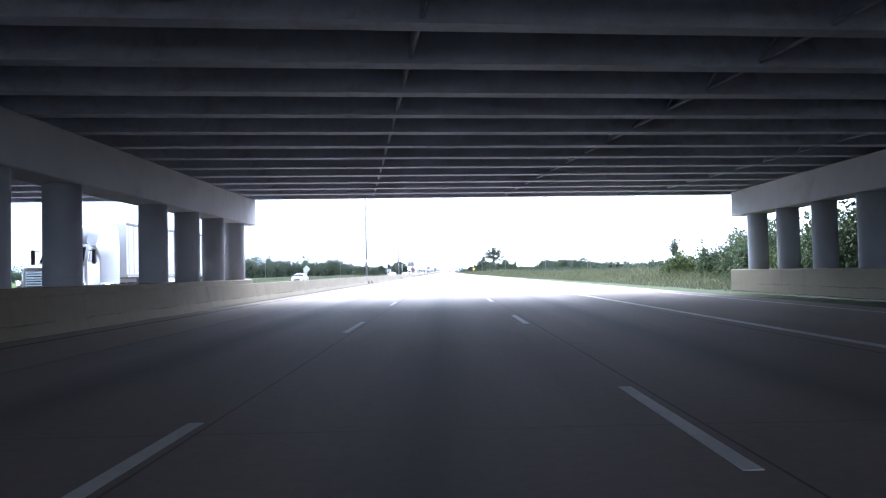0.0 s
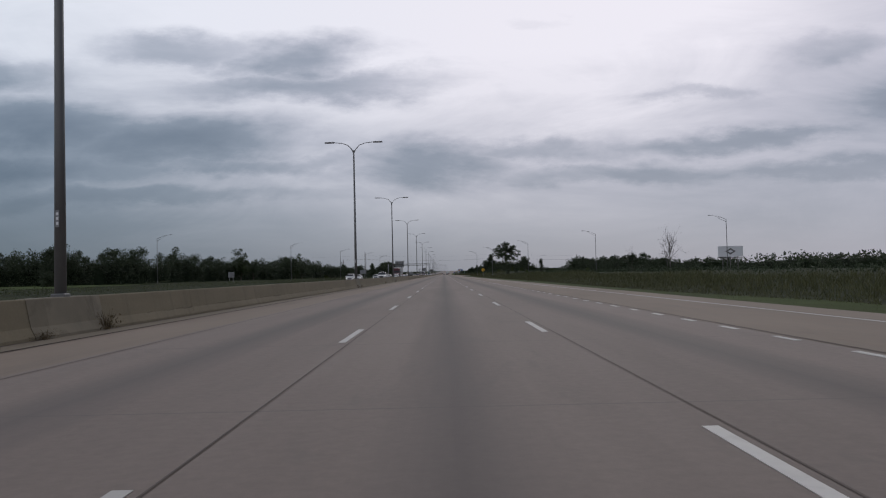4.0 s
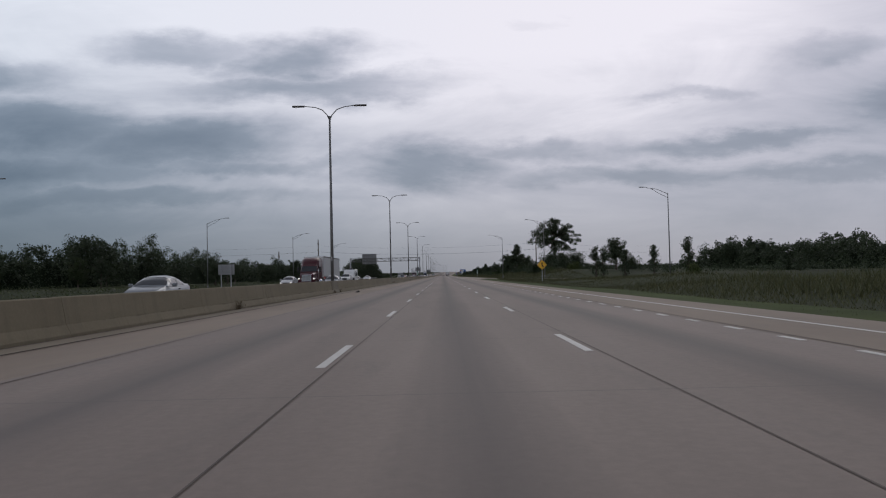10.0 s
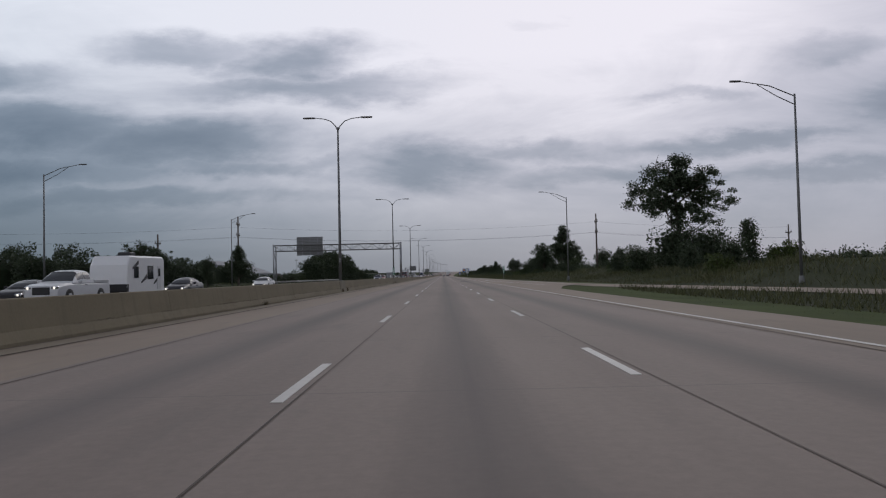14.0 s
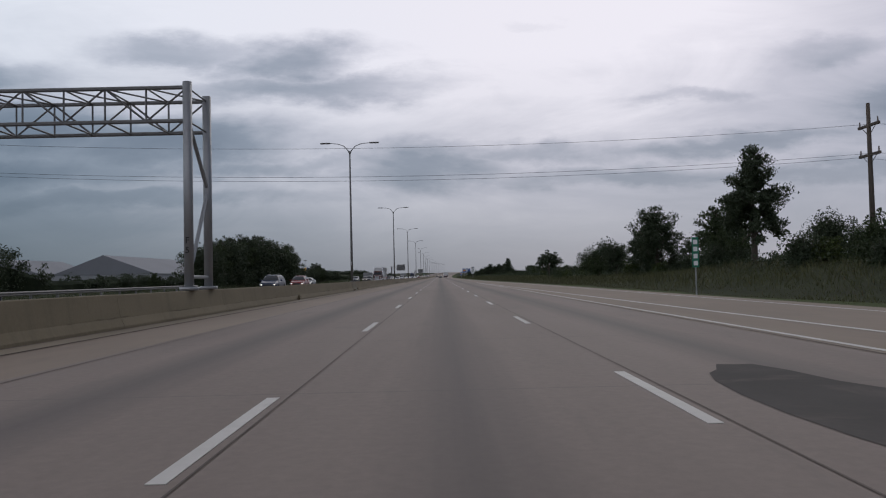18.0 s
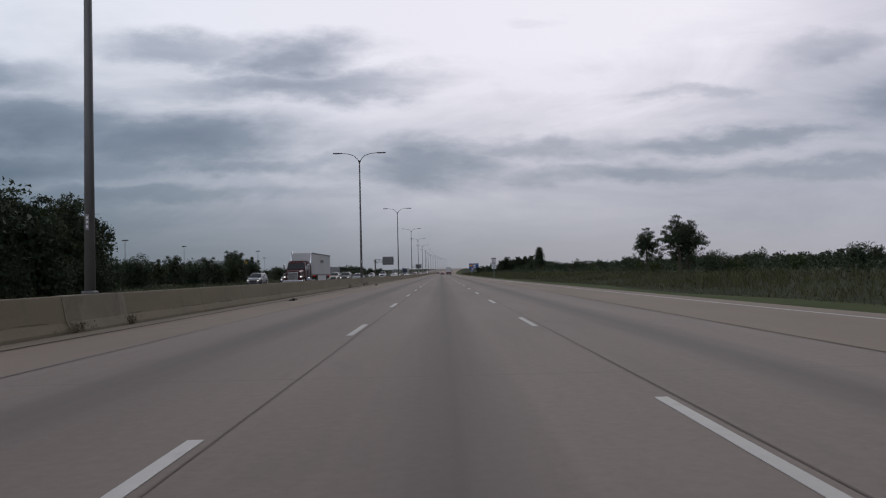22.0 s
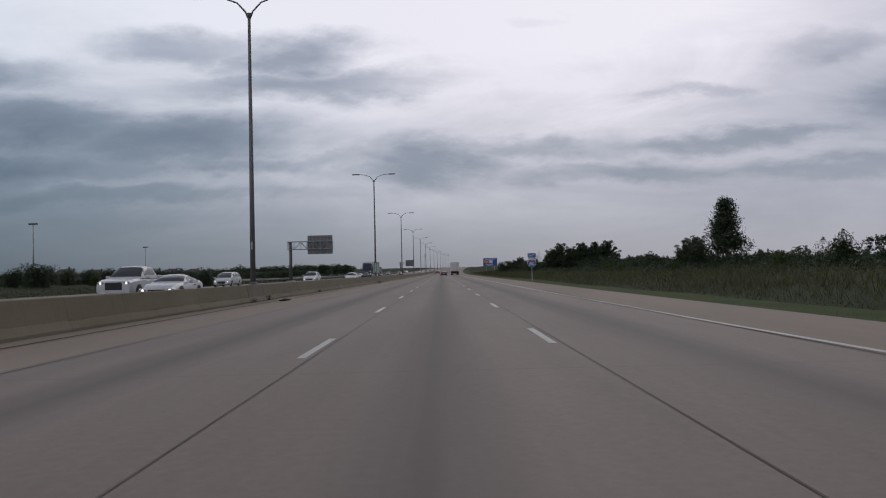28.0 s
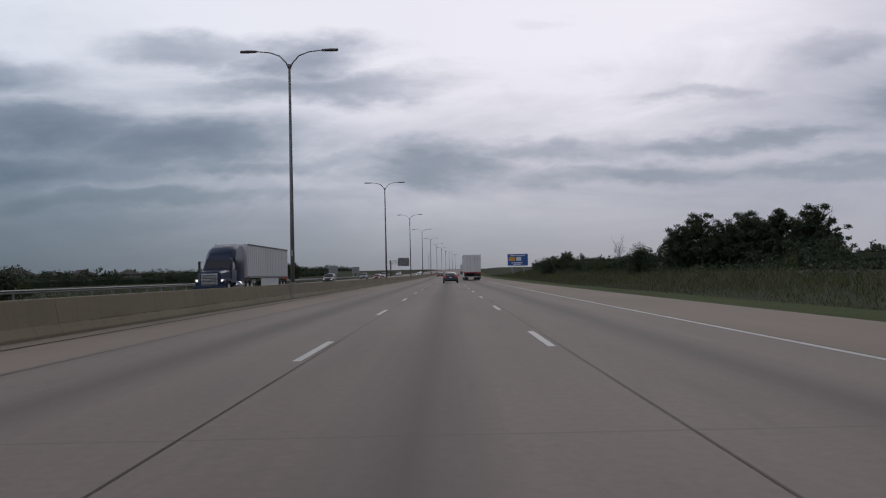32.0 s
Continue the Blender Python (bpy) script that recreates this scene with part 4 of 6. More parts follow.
def blue_board(x, y):
    ob = thing("services_sign", "large blue motorway services sign with coloured panels on two posts", "road sign", at=pose(x, y, climb(y)))
    panel = Mesh().box(-3.5, 3.5, 0, 0.05, 3.0, 7.1, 0.01).done("sign_panel", "blue", ob)
    Mesh().box(-3.42, 3.42, -0.006, -0.001, 6.95, 7.02).done("border", "white", panel)
    Mesh().box(-3.42, 3.42, -0.006, -0.001, 3.08, 3.15).done("border", "white", panel)
    for x0, x1, z0, z1, mat in ((-3.0, -0.9, 4.7, 6.0, "orange"), (-0.5, 1.2, 4.7, 6.0, "white"), (1.5, 3.0, 4.9, 5.9, "blue")):
        Mesh().box(x0, x1, -0.012, -0.002, z0, z1).done("logo_panel", mat, panel)
    for x0, x1, z in ((-2.6, 2.6, 6.35), (-2.2, 1.6, 3.9), (-1.6, 1.0, 3.4)):
        Mesh().box(x0, x1, -0.01, -0.002, z, z + 0.25).done("writing_bar", "white", panel)
    for px_ in (-2.0, 2.0):
        Mesh().box(px_ - 0.12, px_ + 0.12, 0.06, 0.3, -2.0, 7.0).done("post", "steel", ob)


blue_board(24.3, 1232)


def mile_marker(x, y):
    ob = thing("mile_marker", "narrow green marker with white digits bars on a thin post", "road sign", at=pose(x, y, ground_z(x, y)))
    panel = Mesh().box(-0.17, 0.17, 0, 0.01, 1.4, 2.9, 0.003).done("sign_panel", "green", ob)
    for j in range(4):
        Mesh().box(-0.1, 0.1, -0.006, -0.001, 1.5 + 0.35 * j, 1.72 + 0.35 * j).done("writing_bar", "white", panel)
    Mesh().box(-0.03, 0.03, 0.011, 0.06, -0.3, 2.9).done("post", "steel", ob)


mile_marker(12.6, 585)


def billboard(x, y):
    ob = thing("billboard", "white roadside billboard with a dark diamond emblem", "billboard", at=pose(x, y, ground_z(x, y)))
    panel = Mesh().box(-3.3, 3.3, 0, 0.25, 3.6, 6.4, 0.02).done("panel", "white", ob)
    Mesh().plate([(-1.4, 0), (0, 0.85), (1.4, 0), (0, -0.85)], 0.01).done("emblem", "dark_steel", panel, at=pose(0, -0.012, 5.0))
    Mesh().plate([(-0.8, 0), (0, 0.4), (0.8, 0), (0, -0.4)], 0.01).done("emblem_field", "white", panel, at=pose(0, -0.024, 5.0))
    Mesh().box(-3.4, 3.4, -0.6, 0.3, 3.3, 3.45).done("catwalk", "dark_steel", ob)
    for px_ in (-2, 0, 2):
        Mesh().box(px_ - 0.1, px_ + 0.1, 0.26, 0.46, -1.0, 6.2).done("post", "dark_steel", ob)


billboard(76, 322)


def store_sign(x, y):
    ob = thing("pylon_sign", "house-shaped pylon sign with coloured panels above a black message board", "sign", at=pose(x, y, ground_z(x, y)))
    panel = Mesh().plate([(-2.3, 0), (2.3, 0), (2.3, 1.3), (0, 2.5), (-2.3, 1.3)], 0.5).done("panel", "white", ob, at=pose(0, 0, 4.9))
    for pts, mat in (([(-1.9, 0.2), (-0.15, 0.2), (-0.15, 2.0), (-1.9, 1.15)], "yellow"), ([(0.15, 0.2), (1.9, 0.2), (1.9, 1.15), (0.15, 2.0)], "blue"), ([(-1.5, 0.5), (-0.6, 0.5), (-0.6, 1.0)], "green")):
        Mesh().plate(pts, 0.03).done("coloured_field", mat, panel, at=pose(0, -0.04 - (0.03 if mat == "green" else 0), 0))
    board = Mesh().box(-2.2, 2.2, 0, 0.4, 3.2, 4.75, 0.03).done("message_board", "black", ob)
    Mesh().box(-0.8, 0.8, -0.02, -0.002, 3.8, 4.2).done("writing_bar", "white", board)
    Mesh().box(-2.1, -1.8, 0.1, 0.4, -0.5, 3.3).done("post", "steel", ob)


store_sign(-69, 941)


# ---- power line across the road ----
def power_pole(x, y, h, words):
    ob = thing("power_pole", words, "utility pole", "power poles", at=pose(x, y, ground_z(x, y)))
    Mesh().tube([(0, 0, -0.5), (0, 0, h)], [0.26, 0.16], 10).done("pole", "wood_pole", ob, True)
    for z in (h - 2.0, h - 4.6):
        arm = Mesh().box(-0.1, 0.1, -1.6, 1.6, z - 0.12, z + 0.12).done("crossarm", "wood_pole", ob)
        for yy in (-1.4, 1.4):
            Mesh().tube([(0, yy, z + 0.12), (0, yy, z + 0.55)], [0.09, 0.06], 6).done("insulator", "ceramic", arm)
        Mesh().tube([(0, -1.2, z), (0, 0, z - 0.9)], 0.035, 4).done("strut", "wood_pole", arm)
        Mesh().tube([(0, 1.2, z), (0, 0, z - 0.9)], 0.035, 4).done("strut", "wood_pole", arm)
    return ob


power_pole(38.2, 614, 14.0, "tall wooden power pole with two crossarms behind the bank")
power_pole(-51, 614, 17.0, "tall wooden power pole with two crossarms beyond the oncoming lanes")
power_pole(87, 616, 11.0, "wooden power pole in the scrub")
power_pole(-62, 590, 11.0, "wooden power pole behind the trees")


def wire(a, b, sag, words):
    pts = [Vector(a).lerp(Vector(b), s / 16) - Vector((0, 0, sag * 4 * (s / 16) * (1 - s / 16))) for s in range(17)]
    ob = Mesh().tube(pts, 0.013, 4).done("overhead_wire", "black")
    tagged(ob, words, "wire", "overhead wires")


for yy, za, zb in ((612.6, 11.9, 14.3), (612.6, 9.35, 11.9), (615.4, 9.35, 11.9)):
    wire((38.2, yy, za + ground_z(38.2, 614)), (-51, yy, zb + ground_z(-51, 614)), 1.5, "thin black power wire crossing over both carriageways")
    wire((38.2, yy, za + ground_z(38.2, 614)), (87, yy + 2, za - 1.6 + ground_z(87, 616)), 0.7, "thin black power wire running off over the scrub")
    wire((-51, yy, zb + ground_z(-51, 614)), (-150, yy, zb + 1), 1.2, "thin black power wire running off over the fields")


# ---- guard rail of the oncoming carriageway ----
def guard_rail(y0, y1, x):
    ob = thing("guard_rail", "galvanised steel guard rail along the far shoulder", "guard rail", at=pose(0, 0, 0))
    ys = [y0 + (y1 - y0) * j / 40 for j in range(41)]
    section = [(0, 0.45), (0.08, 0.5), (0.0, 0.56), (0.0, 0.6), (0.08, 0.66), (0, 0.74), (-0.02, 0.74), (0.05, 0.66), (-0.02, 0.6), (-0.02, 0.56), (0.05, 0.5), (-0.02, 0.45)]
    Mesh().loft([[(x + a + bend(y), y, b + climb(y)) for a, b in section] for y in ys]).done("rail", "lamp_steel", ob)
    post = Mesh().box(-0.18, -0.03, -0.06, 0.06, -0.4, 0.72).done("post", "lamp_steel", ob)
    post.matrix_basis = pose(x + bend(y0), y0 + 0.5, climb(y0))
    y = y0 + 4.3
    while y < y1:
        share(post, "post", pose(x + bend(y), y, climb(y)), ob)
        y += 3.8
    return ob


guard_rail(102, 119, -30.6)
guard_rail(545, 640, -29.6)
guard_rail(950, 1320, -29.6)


# ---- trees and scrub ----
def leaf_mesh(name, centres, size, mat, seed, stretch=1.0, parent=None):
    """One mesh of many small three-cornered leaf sprays at the given places, turned every way."""
    rng = np.random.default_rng(seed)
    c = np.asarray(centres, float)
    k = len(c)
    a = rng.normal(size=(k, 3)) + np.array([0, 0, 0.45])
    a /= np.linalg.norm(a, axis=1)[:, None]
    b = np.cross(a, rng.normal(size=(k, 3)))
    b /= np.linalg.norm(b, axis=1)[:, None]
    s = size * rng.uniform(0.55, 1.35, (k, 1))
    a, b = a * s, b * s * 0.62 * stretch
    v = np.stack([c - a * 0.8 - b * 0.6, c + a * rng.uniform(0.6, 1.1, (k, 1)), c - a * 0.3 + b], 1).reshape(-1, 3)
    mesh = bpy.data.meshes.new(name)
    mesh.vertices.add(3 * k)
    mesh.vertices.foreach_set("co", v.ravel())
    mesh.loops.add(3 * k)
    mesh.loops.foreach_set("vertex_index", np.arange(3 * k))
    mesh.polygons.add(k)
    mesh.polygons.foreach_set("loop_start", np.arange(0, 3 * k, 3))
    mesh.update(calc_edges=True)
    mesh.materials.append(M[mat])
    ob = new(name, mesh)
    if parent is not None:
        ob.parent = parent
    return ob


def limbs(mesh, rng, start, direction, length, radius, depth, ends):
    """Grow a limb with side limbs; collect the tips."""
    pts, rad, p, d = [Vector(start)], [radius], Vector(start), Vector(direction).normalized()
    for j in range(4):
        d = (d + Vector(rng.uniform(-0.22, 0.22, 3)) + Vector((0, 0, 0.06))).normalized()
        p = p + d * length / 4
        pts.append(p.copy())
        rad.append(radius * (1 - 0.2 * (j + 1)) + 0.005)
    mesh.tube(pts, rad, 6 if radius > 0.08 else 4)
    ends.append(pts[-1])
    ends.append(pts[-2])
    if depth:
        for j in range(3):
            at = pts[1 + j]
            side = (d * 0.6 + Vector(rng.uniform(-1, 1, 3))).normalized()
            limbs(mesh, rng, at, side, length * rng.uniform(0.45, 0.7), radius * 0.45, depth - 1, ends)


def tree(name, words, seed, height, spread, trunk=0.3, bare=0.25, leaves=2600, leaf=0.34, mat="leaf", shape="round", group="roadside trees", lumps=26, plump=1.0, boughs=130):
    """trunk > limbs > crown of leaf sprays gathered in lumps round the limbs' tips."""
    rng = np.random.default_rng(seed)
    ob = thing(name, words, "tree" if name == "tree" else "shrub", group)
    wood, tips = Mesh(), []
    r0 = 0.018 * height + 0.05
    top = height * 0.92
    pts = [(0, 0, -0.4)] + [(rng.uniform(-0.03, 0.03) * height * s, rng.uniform(-0.03, 0.03) * height * s, top * s) for s in (0.2, 0.45, 0.7, 1.0)]
    wood.tube(pts, [r0 * 1.3, r0, r0 * 0.75, r0 * 0.45, r0 * 0.12], 8)
    twigs = wood
    for j in range(11):
        s = bare + (0.95 - bare) * (j + rng.uniform(0, 0.8)) / 11
        turn = j * 2.4 + rng.uniform(-0.4, 0.4)
        if shape == "round":
            reach = spread * math.sin(math.pi * min(0.97, 0.22 + 0.75 * (s - bare) / (1 - bare))) * 0.8
        elif shape == "cone":
            reach = spread * (1.05 - 0.95 * (s - bare) / (1 - bare)) * 0.8
        else:
            reach = spread * 0.62
        base = Vector((0, 0, top * s))
        limbs(twigs, rng, base, (math.cos(turn), math.sin(turn), 0.55 if shape != "cone" else 0.15), max(0.4, reach), r0 * 0.35, 1, tips)
    twigs.done("trunk", "bark", ob, 60)
    tips += [Vector((rng.uniform(-0.2, 0.2) * spread, rng.uniform(-0.2, 0.2) * spread, height * f)) for f in (0.9, 0.82, 0.74, 0.66, 0.6, max(0.5, bare + 0.2))]
    tips = np.array([tuple(t) for t in tips])
    tips[:, 2] = np.clip(tips[:, 2], height * bare * 0.9, height * 0.97)
    pick = np.concatenate([tips[-6:], tips[rng.choice(len(tips) - 6, min(lumps // 3, len(tips) - 6), replace=False)]])
    egg = rng.normal(size=(lumps, 3))
    egg *= (rng.uniform(0.25, 1.0, lumps) ** 0.5 / np.linalg.norm(egg, axis=1))[:, None]
    half = height * (0.96 - bare) * 0.5
    wide = spread * (0.88 - 0.25 * np.clip(egg[:, 2:], -1, 1)) * np.array([1.0, 1.0])
    pick = np.concatenate([pick, np.concatenate([egg[:, :2] * wide, egg[:, 2:] * half * 0.86 + height * bare + half], 1)])
    if shape == "round":
        size = rng.uniform(0.09, 0.18, len(pick)) * (height * 0.45 + spread) * plump
        which = rng.choice(len(pick), leaves, p=size ** 1.5 / (size ** 1.5).sum())
        ray = rng.normal(size=(leaves, 3))
        ray /= np.linalg.norm(ray, axis=1)[:, None]
        place = pick[which] + ray * (size[which] * rng.uniform(0.1, 1.0, leaves) ** 0.7 * rng.choice([1.0, 1.35], leaves, p=[0.85, 0.15]))[:, None] * np.array([1, 1, 0.7])
    else:
        # sprays on many short boughs round the stem, each bough a drooping or rising plume
        s = rng.uniform(0, 1, boughs) ** 0.85
        a = rng.uniform(0, 2 * math.pi, boughs)
        reach = spread * ((1.0 - s) ** 0.75 * 0.95 + 0.06 if shape == "cone" else np.sqrt(np.maximum(0.05, 1 - (2 * s - 0.85) ** 2 * 0.75)) * 0.8) * rng.uniform(0.7, 1.12, boughs)
        z = height * (bare + (0.97 - bare) * s)
        which = rng.integers(0, boughs, leaves)
        along = rng.uniform(0.15, 1.0, leaves) ** 0.7
        r_ = reach[which] * along
        fluff = rng.normal(0, 0.055 * spread + 0.12, (leaves, 3))
        place = np.stack([r_ * np.cos(a[which]), r_ * np.sin(a[which]), z[which] + r_ * 0.28], 1) + fluff
    place[:, 2] = np.maximum(place[:, 2], 0.15)
    leaf_mesh("crown", *filled(place, leaf, rng, (0, 0, height * (0.5 + bare * 0.5))), mat, seed + 1, parent=ob)
    return ob


def filled(place, leaf, rng, centre):
    """Every sixth spray becomes a broad one drawn in towards the middle, so that the crown is not seen through."""
    size = np.full((len(place), 1), leaf)
    deep = np.arange(0, len(place), 6)
    place[deep] += (np.array(centre) - place[deep]) * rng.uniform(0.25, 0.55, (len(deep), 1))
    size[deep] *= 2.1
    return place, size


def bush(words, seed, height, width, leaves=1500, leaf=0.26, mat="leaf", spiky=0.0, group="scrub"):
    """Several stems and a low, uneven crown that reaches the ground."""
    rng = np.random.default_rng(seed)
    ob = thing("bush", words, "shrub", group)
    stems = Mesh()
    heads = []
    for j in range(9):
        a = rng.uniform(0, 6.28)
        r = width * 0.42 * rng.uniform(0.1, 1)
        h = height * rng.uniform(0.55, 0.95) * (1 - 0.35 * r / width)
        stems.tube([(0.1 * math.cos(a), 0.1 * math.sin(a), -0.3), (r * 0.5 * math.cos(a), r * 0.5 * math.sin(a), h * 0.5), (r * math.cos(a), r * math.sin(a), h)], [0.07, 0.05, 0.015], 5)
        heads += [(r * math.cos(a), r * math.sin(a), h * 0.9), (r * 0.8 * math.cos(a), r * 0.8 * math.sin(a), h * 0.5), (r * 1.1 * math.cos(a), r * 1.1 * math.sin(a), h * 0.22)]
    stems.done("stem_clump", "bark", ob)
    heads = np.array(heads)
    size = rng.uniform(0.16, 0.3, len(heads)) * (height * 0.5 + width * 0.4)
    which = rng.integers(0, len(heads), leaves)
    ray = rng.normal(size=(leaves, 3))
    ray /= np.linalg.norm(ray, axis=1)[:, None]
    place = heads[which] + ray * (size[which] * rng.uniform(0.2, 1.0, leaves) ** 0.55)[:, None]
    if spiky:
        shoots = rng.integers(0, len(heads), leaves // 5)
        lift = rng.uniform(0, 1, leaves // 5)
        extra = heads[shoots] + np.stack([rng.normal(0, 0.3, len(lift)) * (1.1 - lift), rng.normal(0, 0.3, len(lift)) * (1.1 - lift), lift * spiky * height * 0.5 + size[shoots] * 0.6], 1)
        place = np.concatenate([place, extra])
    place[:, 2] = np.maximum(place[:, 2], 0.05)
    leaf_mesh("crown", *filled(place, leaf, rng, (0, 0, height * 0.4)), mat, seed + 1, parent=ob)
    return ob


def bare_tree(words, seed, height, spread):
    rng = np.random.default_rng(seed)
    ob = thing("tree", words, "dead tree", "bare trees")
    wood, tips = Mesh(), []
    wood.tube([(0, 0, -0.4), (0.1, 0, height * 0.3), (0, 0.1, height * 0.62)], [0.2, 0.15, 0.07], 7)
    twigs = wood
    for j in range(12):
        s = 0.25 + 0.4 * j / 12
        a = j * 2.4
        limbs(twigs, rng, (0, 0, height * s), (math.cos(a) * 0.55, math.sin(a) * 0.55, 1), height * 0.42, 0.06, 2, tips)
    twigs.done("trunk", "dead_bark", ob, 60)
    return ob


KINDS = {
    "big": tree("tree", "tall broad cottonwood with an open dark green crown", 5, 18.3, 8.9, bare=0.25, leaves=17000, leaf=0.2, mat="leaf_dark", lumps=74, plump=0.44),
    "oval": tree("tree", "medium broadleaf tree with a rounded dark crown", 11, 10.0, 4.4, bare=0.08, leaves=9500, leaf=0.17, mat="leaf_dark", lumps=44, plump=0.72),
    "oval2": tree("tree", "medium broadleaf tree with an uneven green crown", 12, 9.5, 4.2, bare=0.07, leaves=8500, leaf=0.17, mat="leaf", lumps=40, plump=0.66),
    "airy": tree("tree", "slender young tree with loose light foliage", 13, 9.0, 3.4, bare=0.06, leaves=5200, leaf=0.15, mat="leaf_dark", lumps=52, plump=0.56),
    "grove": tree("tree", "spreading roadside tree with an open, gappy crown", 17, 9.5, 4.8, bare=0.1, leaves=9500, leaf=0.17, mat="leaf_dark", lumps=40, plump=0.55),
    "tall": tree("tree", "tall narrow dark tree with a dense uneven crown", 14, 13.0, 4.1, bare=0.08, leaves=13000, leaf=0.18, mat="leaf_dark", lumps=64, plump=0.6),
    "cone": tree("tree", "dark conical evergreen tree", 15, 11.5, 4.5, bare=0.04, leaves=12000, leaf=0.18, mat="leaf_dark", shape="cone", boughs=160),
    "cedar": tree("tree", "small dark cedar with upswept sprays", 16, 6.2, 2.0, bare=0.05, leaves=3600, leaf=0.14, mat="leaf_dark", shape="tall", boughs=90),
    "young": tree("tree", "small young tree with feathery upswept boughs", 18, 6.2, 1.9, bare=0.1, leaves=1800, leaf=0.14, mat="leaf_dark", shape="tall", boughs=34),
    "bush": bush("rounded dark green roadside bush", 21, 3.2, 5.0, leaves=3400, leaf=0.135, mat="leaf_dark"),
    "bush2": bush("spreading green bush with ragged shoots", 22, 4.0, 5.5, leaves=5600, leaf=0.115, mat="leaf", spiky=0.3),
    "scrub": bush("low tangled scrub bush", 23, 2.2, 4.4, leaves=2200, leaf=0.13, mat="leaf_light", spiky=0.4),
    "thicket": bush("tall dense thicket of dark foliage", 24, 7.0, 9.0, leaves=9000, leaf=0.2, mat="leaf_dark"),
    "bare": bare_tree("leafless grey tree among the scrub", 31, 12.0, 3.5),
}
used = set()
FULLER = {"oval": 1.25, "oval2": 1.25, "airy": 1.2, "thicket": 1.2, "big": 1.04}


def plant(kind, x, y, scale=1.0, turn=None, tall=1.0, words=""):
    turn = (x * 37 + y * 11) % 360 if turn is None else turn
    scale *= FULLER.get(kind, 1.0)
    m = pose(x, y, ground_z(x, y) - 0.05, 0, 0, turn) @ Matrix.Diagonal((scale, scale, scale * tall, 1))
    if kind in used:
        ob = copy_thing(KINDS[kind], m)
    else:
        used.add(kind)
        ob = KINDS[kind]
        ob.matrix_basis = m
    if words:
        ob["label"] = words
    return ob


# trees that stand out along the right side
plant("big", 34.3, 536, 1.0, tall=0.88)
plant("cone", 36.3, 947, 0.80)
for x, y, s in ((28, 535, 1.0), (33, 533, 1.2), (38, 540, 1.1), (42, 545, 1.2)):
    plant("bush", x, y, s * 1.25)
plant("oval", 37, 466, 0.6)
for x, y, s in ((27.4, 440, 0.92), (25.5, 425, 0.86), (29.0, 425, 0.8), (33.5, 424.5, 0.82), (39.0, 424.5, 0.98)):
    plant("young", x, y, s)
plant("cedar", 31.2, 503, 0.82, words="small lone tree with a narrow leafy crown on the bank")
plant("bare", 60.7, 324.6, 0.9)
plant("bare", 57, 352, 0.62)
plant("bare", 66, 345, 0.72)
plant("bare", 62, 375, 0.5)
plant("airy", 52, 330, 0.55)
plant("tall", 31.0, 622, 0.94)
for kind, x, y, s in (("oval", 30.5, 678, 0.68), ("oval2", 36, 681, 0.56), ("airy", 31.5, 643, 0.62), ("bush2", 36, 640, 1.1), ("bush", 30, 655, 1.0), ("thicket", 43.5, 632, 0.72), ("thicket", 48, 634, 0.62), ("bush2", 30, 600, 0.8), ("airy", 41.5, 603, 0.8), ("bush2", 44, 598, 1.1), ("oval", 44, 612, 0.5),
                      ("thicket", 46, 590, 0.45), ("oval", 30, 652, 1.06), ("oval2", 35, 643, 1.02), ("oval2", 27, 676, 0.5), ("oval", 30.5, 660, 0.78), ("bush2", 24, 700, 0.55), ("oval", 38, 646, 0.92),
                      ("thicket", 34.4, 718, 0.92), ("thicket", 37.8, 719, 1.2), ("bush2", 32.5, 716, 1.0), ("airy", 32.8, 789, 1.06), ("airy", 32.2, 771, 1.2), ("airy", 34.2, 773, 1.1),
                      ("oval2", 34.5, 958, 0.55), ("oval", 37.5, 963, 0.58), ("thicket", 27.5, 1078, 0.62), ("thicket", 34.5, 1082, 0.8), ("thicket", 40, 1083, 0.85), ("thicket", 45, 1078, 0.85), ("oval", 33, 1078, 0.78), ("grove", 36, 1077, 0.92), ("oval", 39, 1075, 0.84), ("oval", 42.5, 1073, 0.86), ("grove", 41, 1075, 1.0),
                      ("grove", 44.5, 1072, 1.02), ("oval2", 45.5, 1080, 0.8), ("grove", 48, 1068, 1.04), ("oval", 46.5, 1070, 0.8), ("airy", 49.5, 1068, 0.85), ("bare", 34, 1120, 0.6), ("oval2", 27, 1160, 0.6), ("airy", 30, 1165, 0.75), ("bush", 24, 1150, 1.1),
                      ("bush2", 60, 900, 1.0), ("bush2", 70, 880, 1.1), ("bush2", 84, 870, 1.2), ("bush", 64, 930, 1.2), ("bush2", 50, 945, 1.0), ("oval", 33.5, 950, 0.42), ("oval", 36, 1200, 0.7)):
    plant(kind, x, y, s)
# bushes on the slope by the overpass
rnd = random.Random(4)
for j in range(26):
    y = rnd.uniform(30, 79)
    x = 22 + rnd.uniform(0, 16) + max(0, y - 60) * 0.1
    plant(rnd.choice(("bush2", "bush2", "scrub", "bush")), x, y, rnd.uniform(0.8, 1.3))
for j in range(11):
    plant("bush2", 23.5 + rnd.uniform(0, 8), 54 + 1.7 * j, rnd.uniform(0.75, 1.0))
plant("oval2", 40, 60, 0.8)
plant("oval2", 34, 48, 0.7)
plant("oval", 44, 40, 0.9)
plant("young", 24.6, 81, 0.72)
plant("oval2", 29, 77, 0.36)
plant("oval2", 31.5, 74, 0.38)
plant("oval2", 30, 69, 0.36)

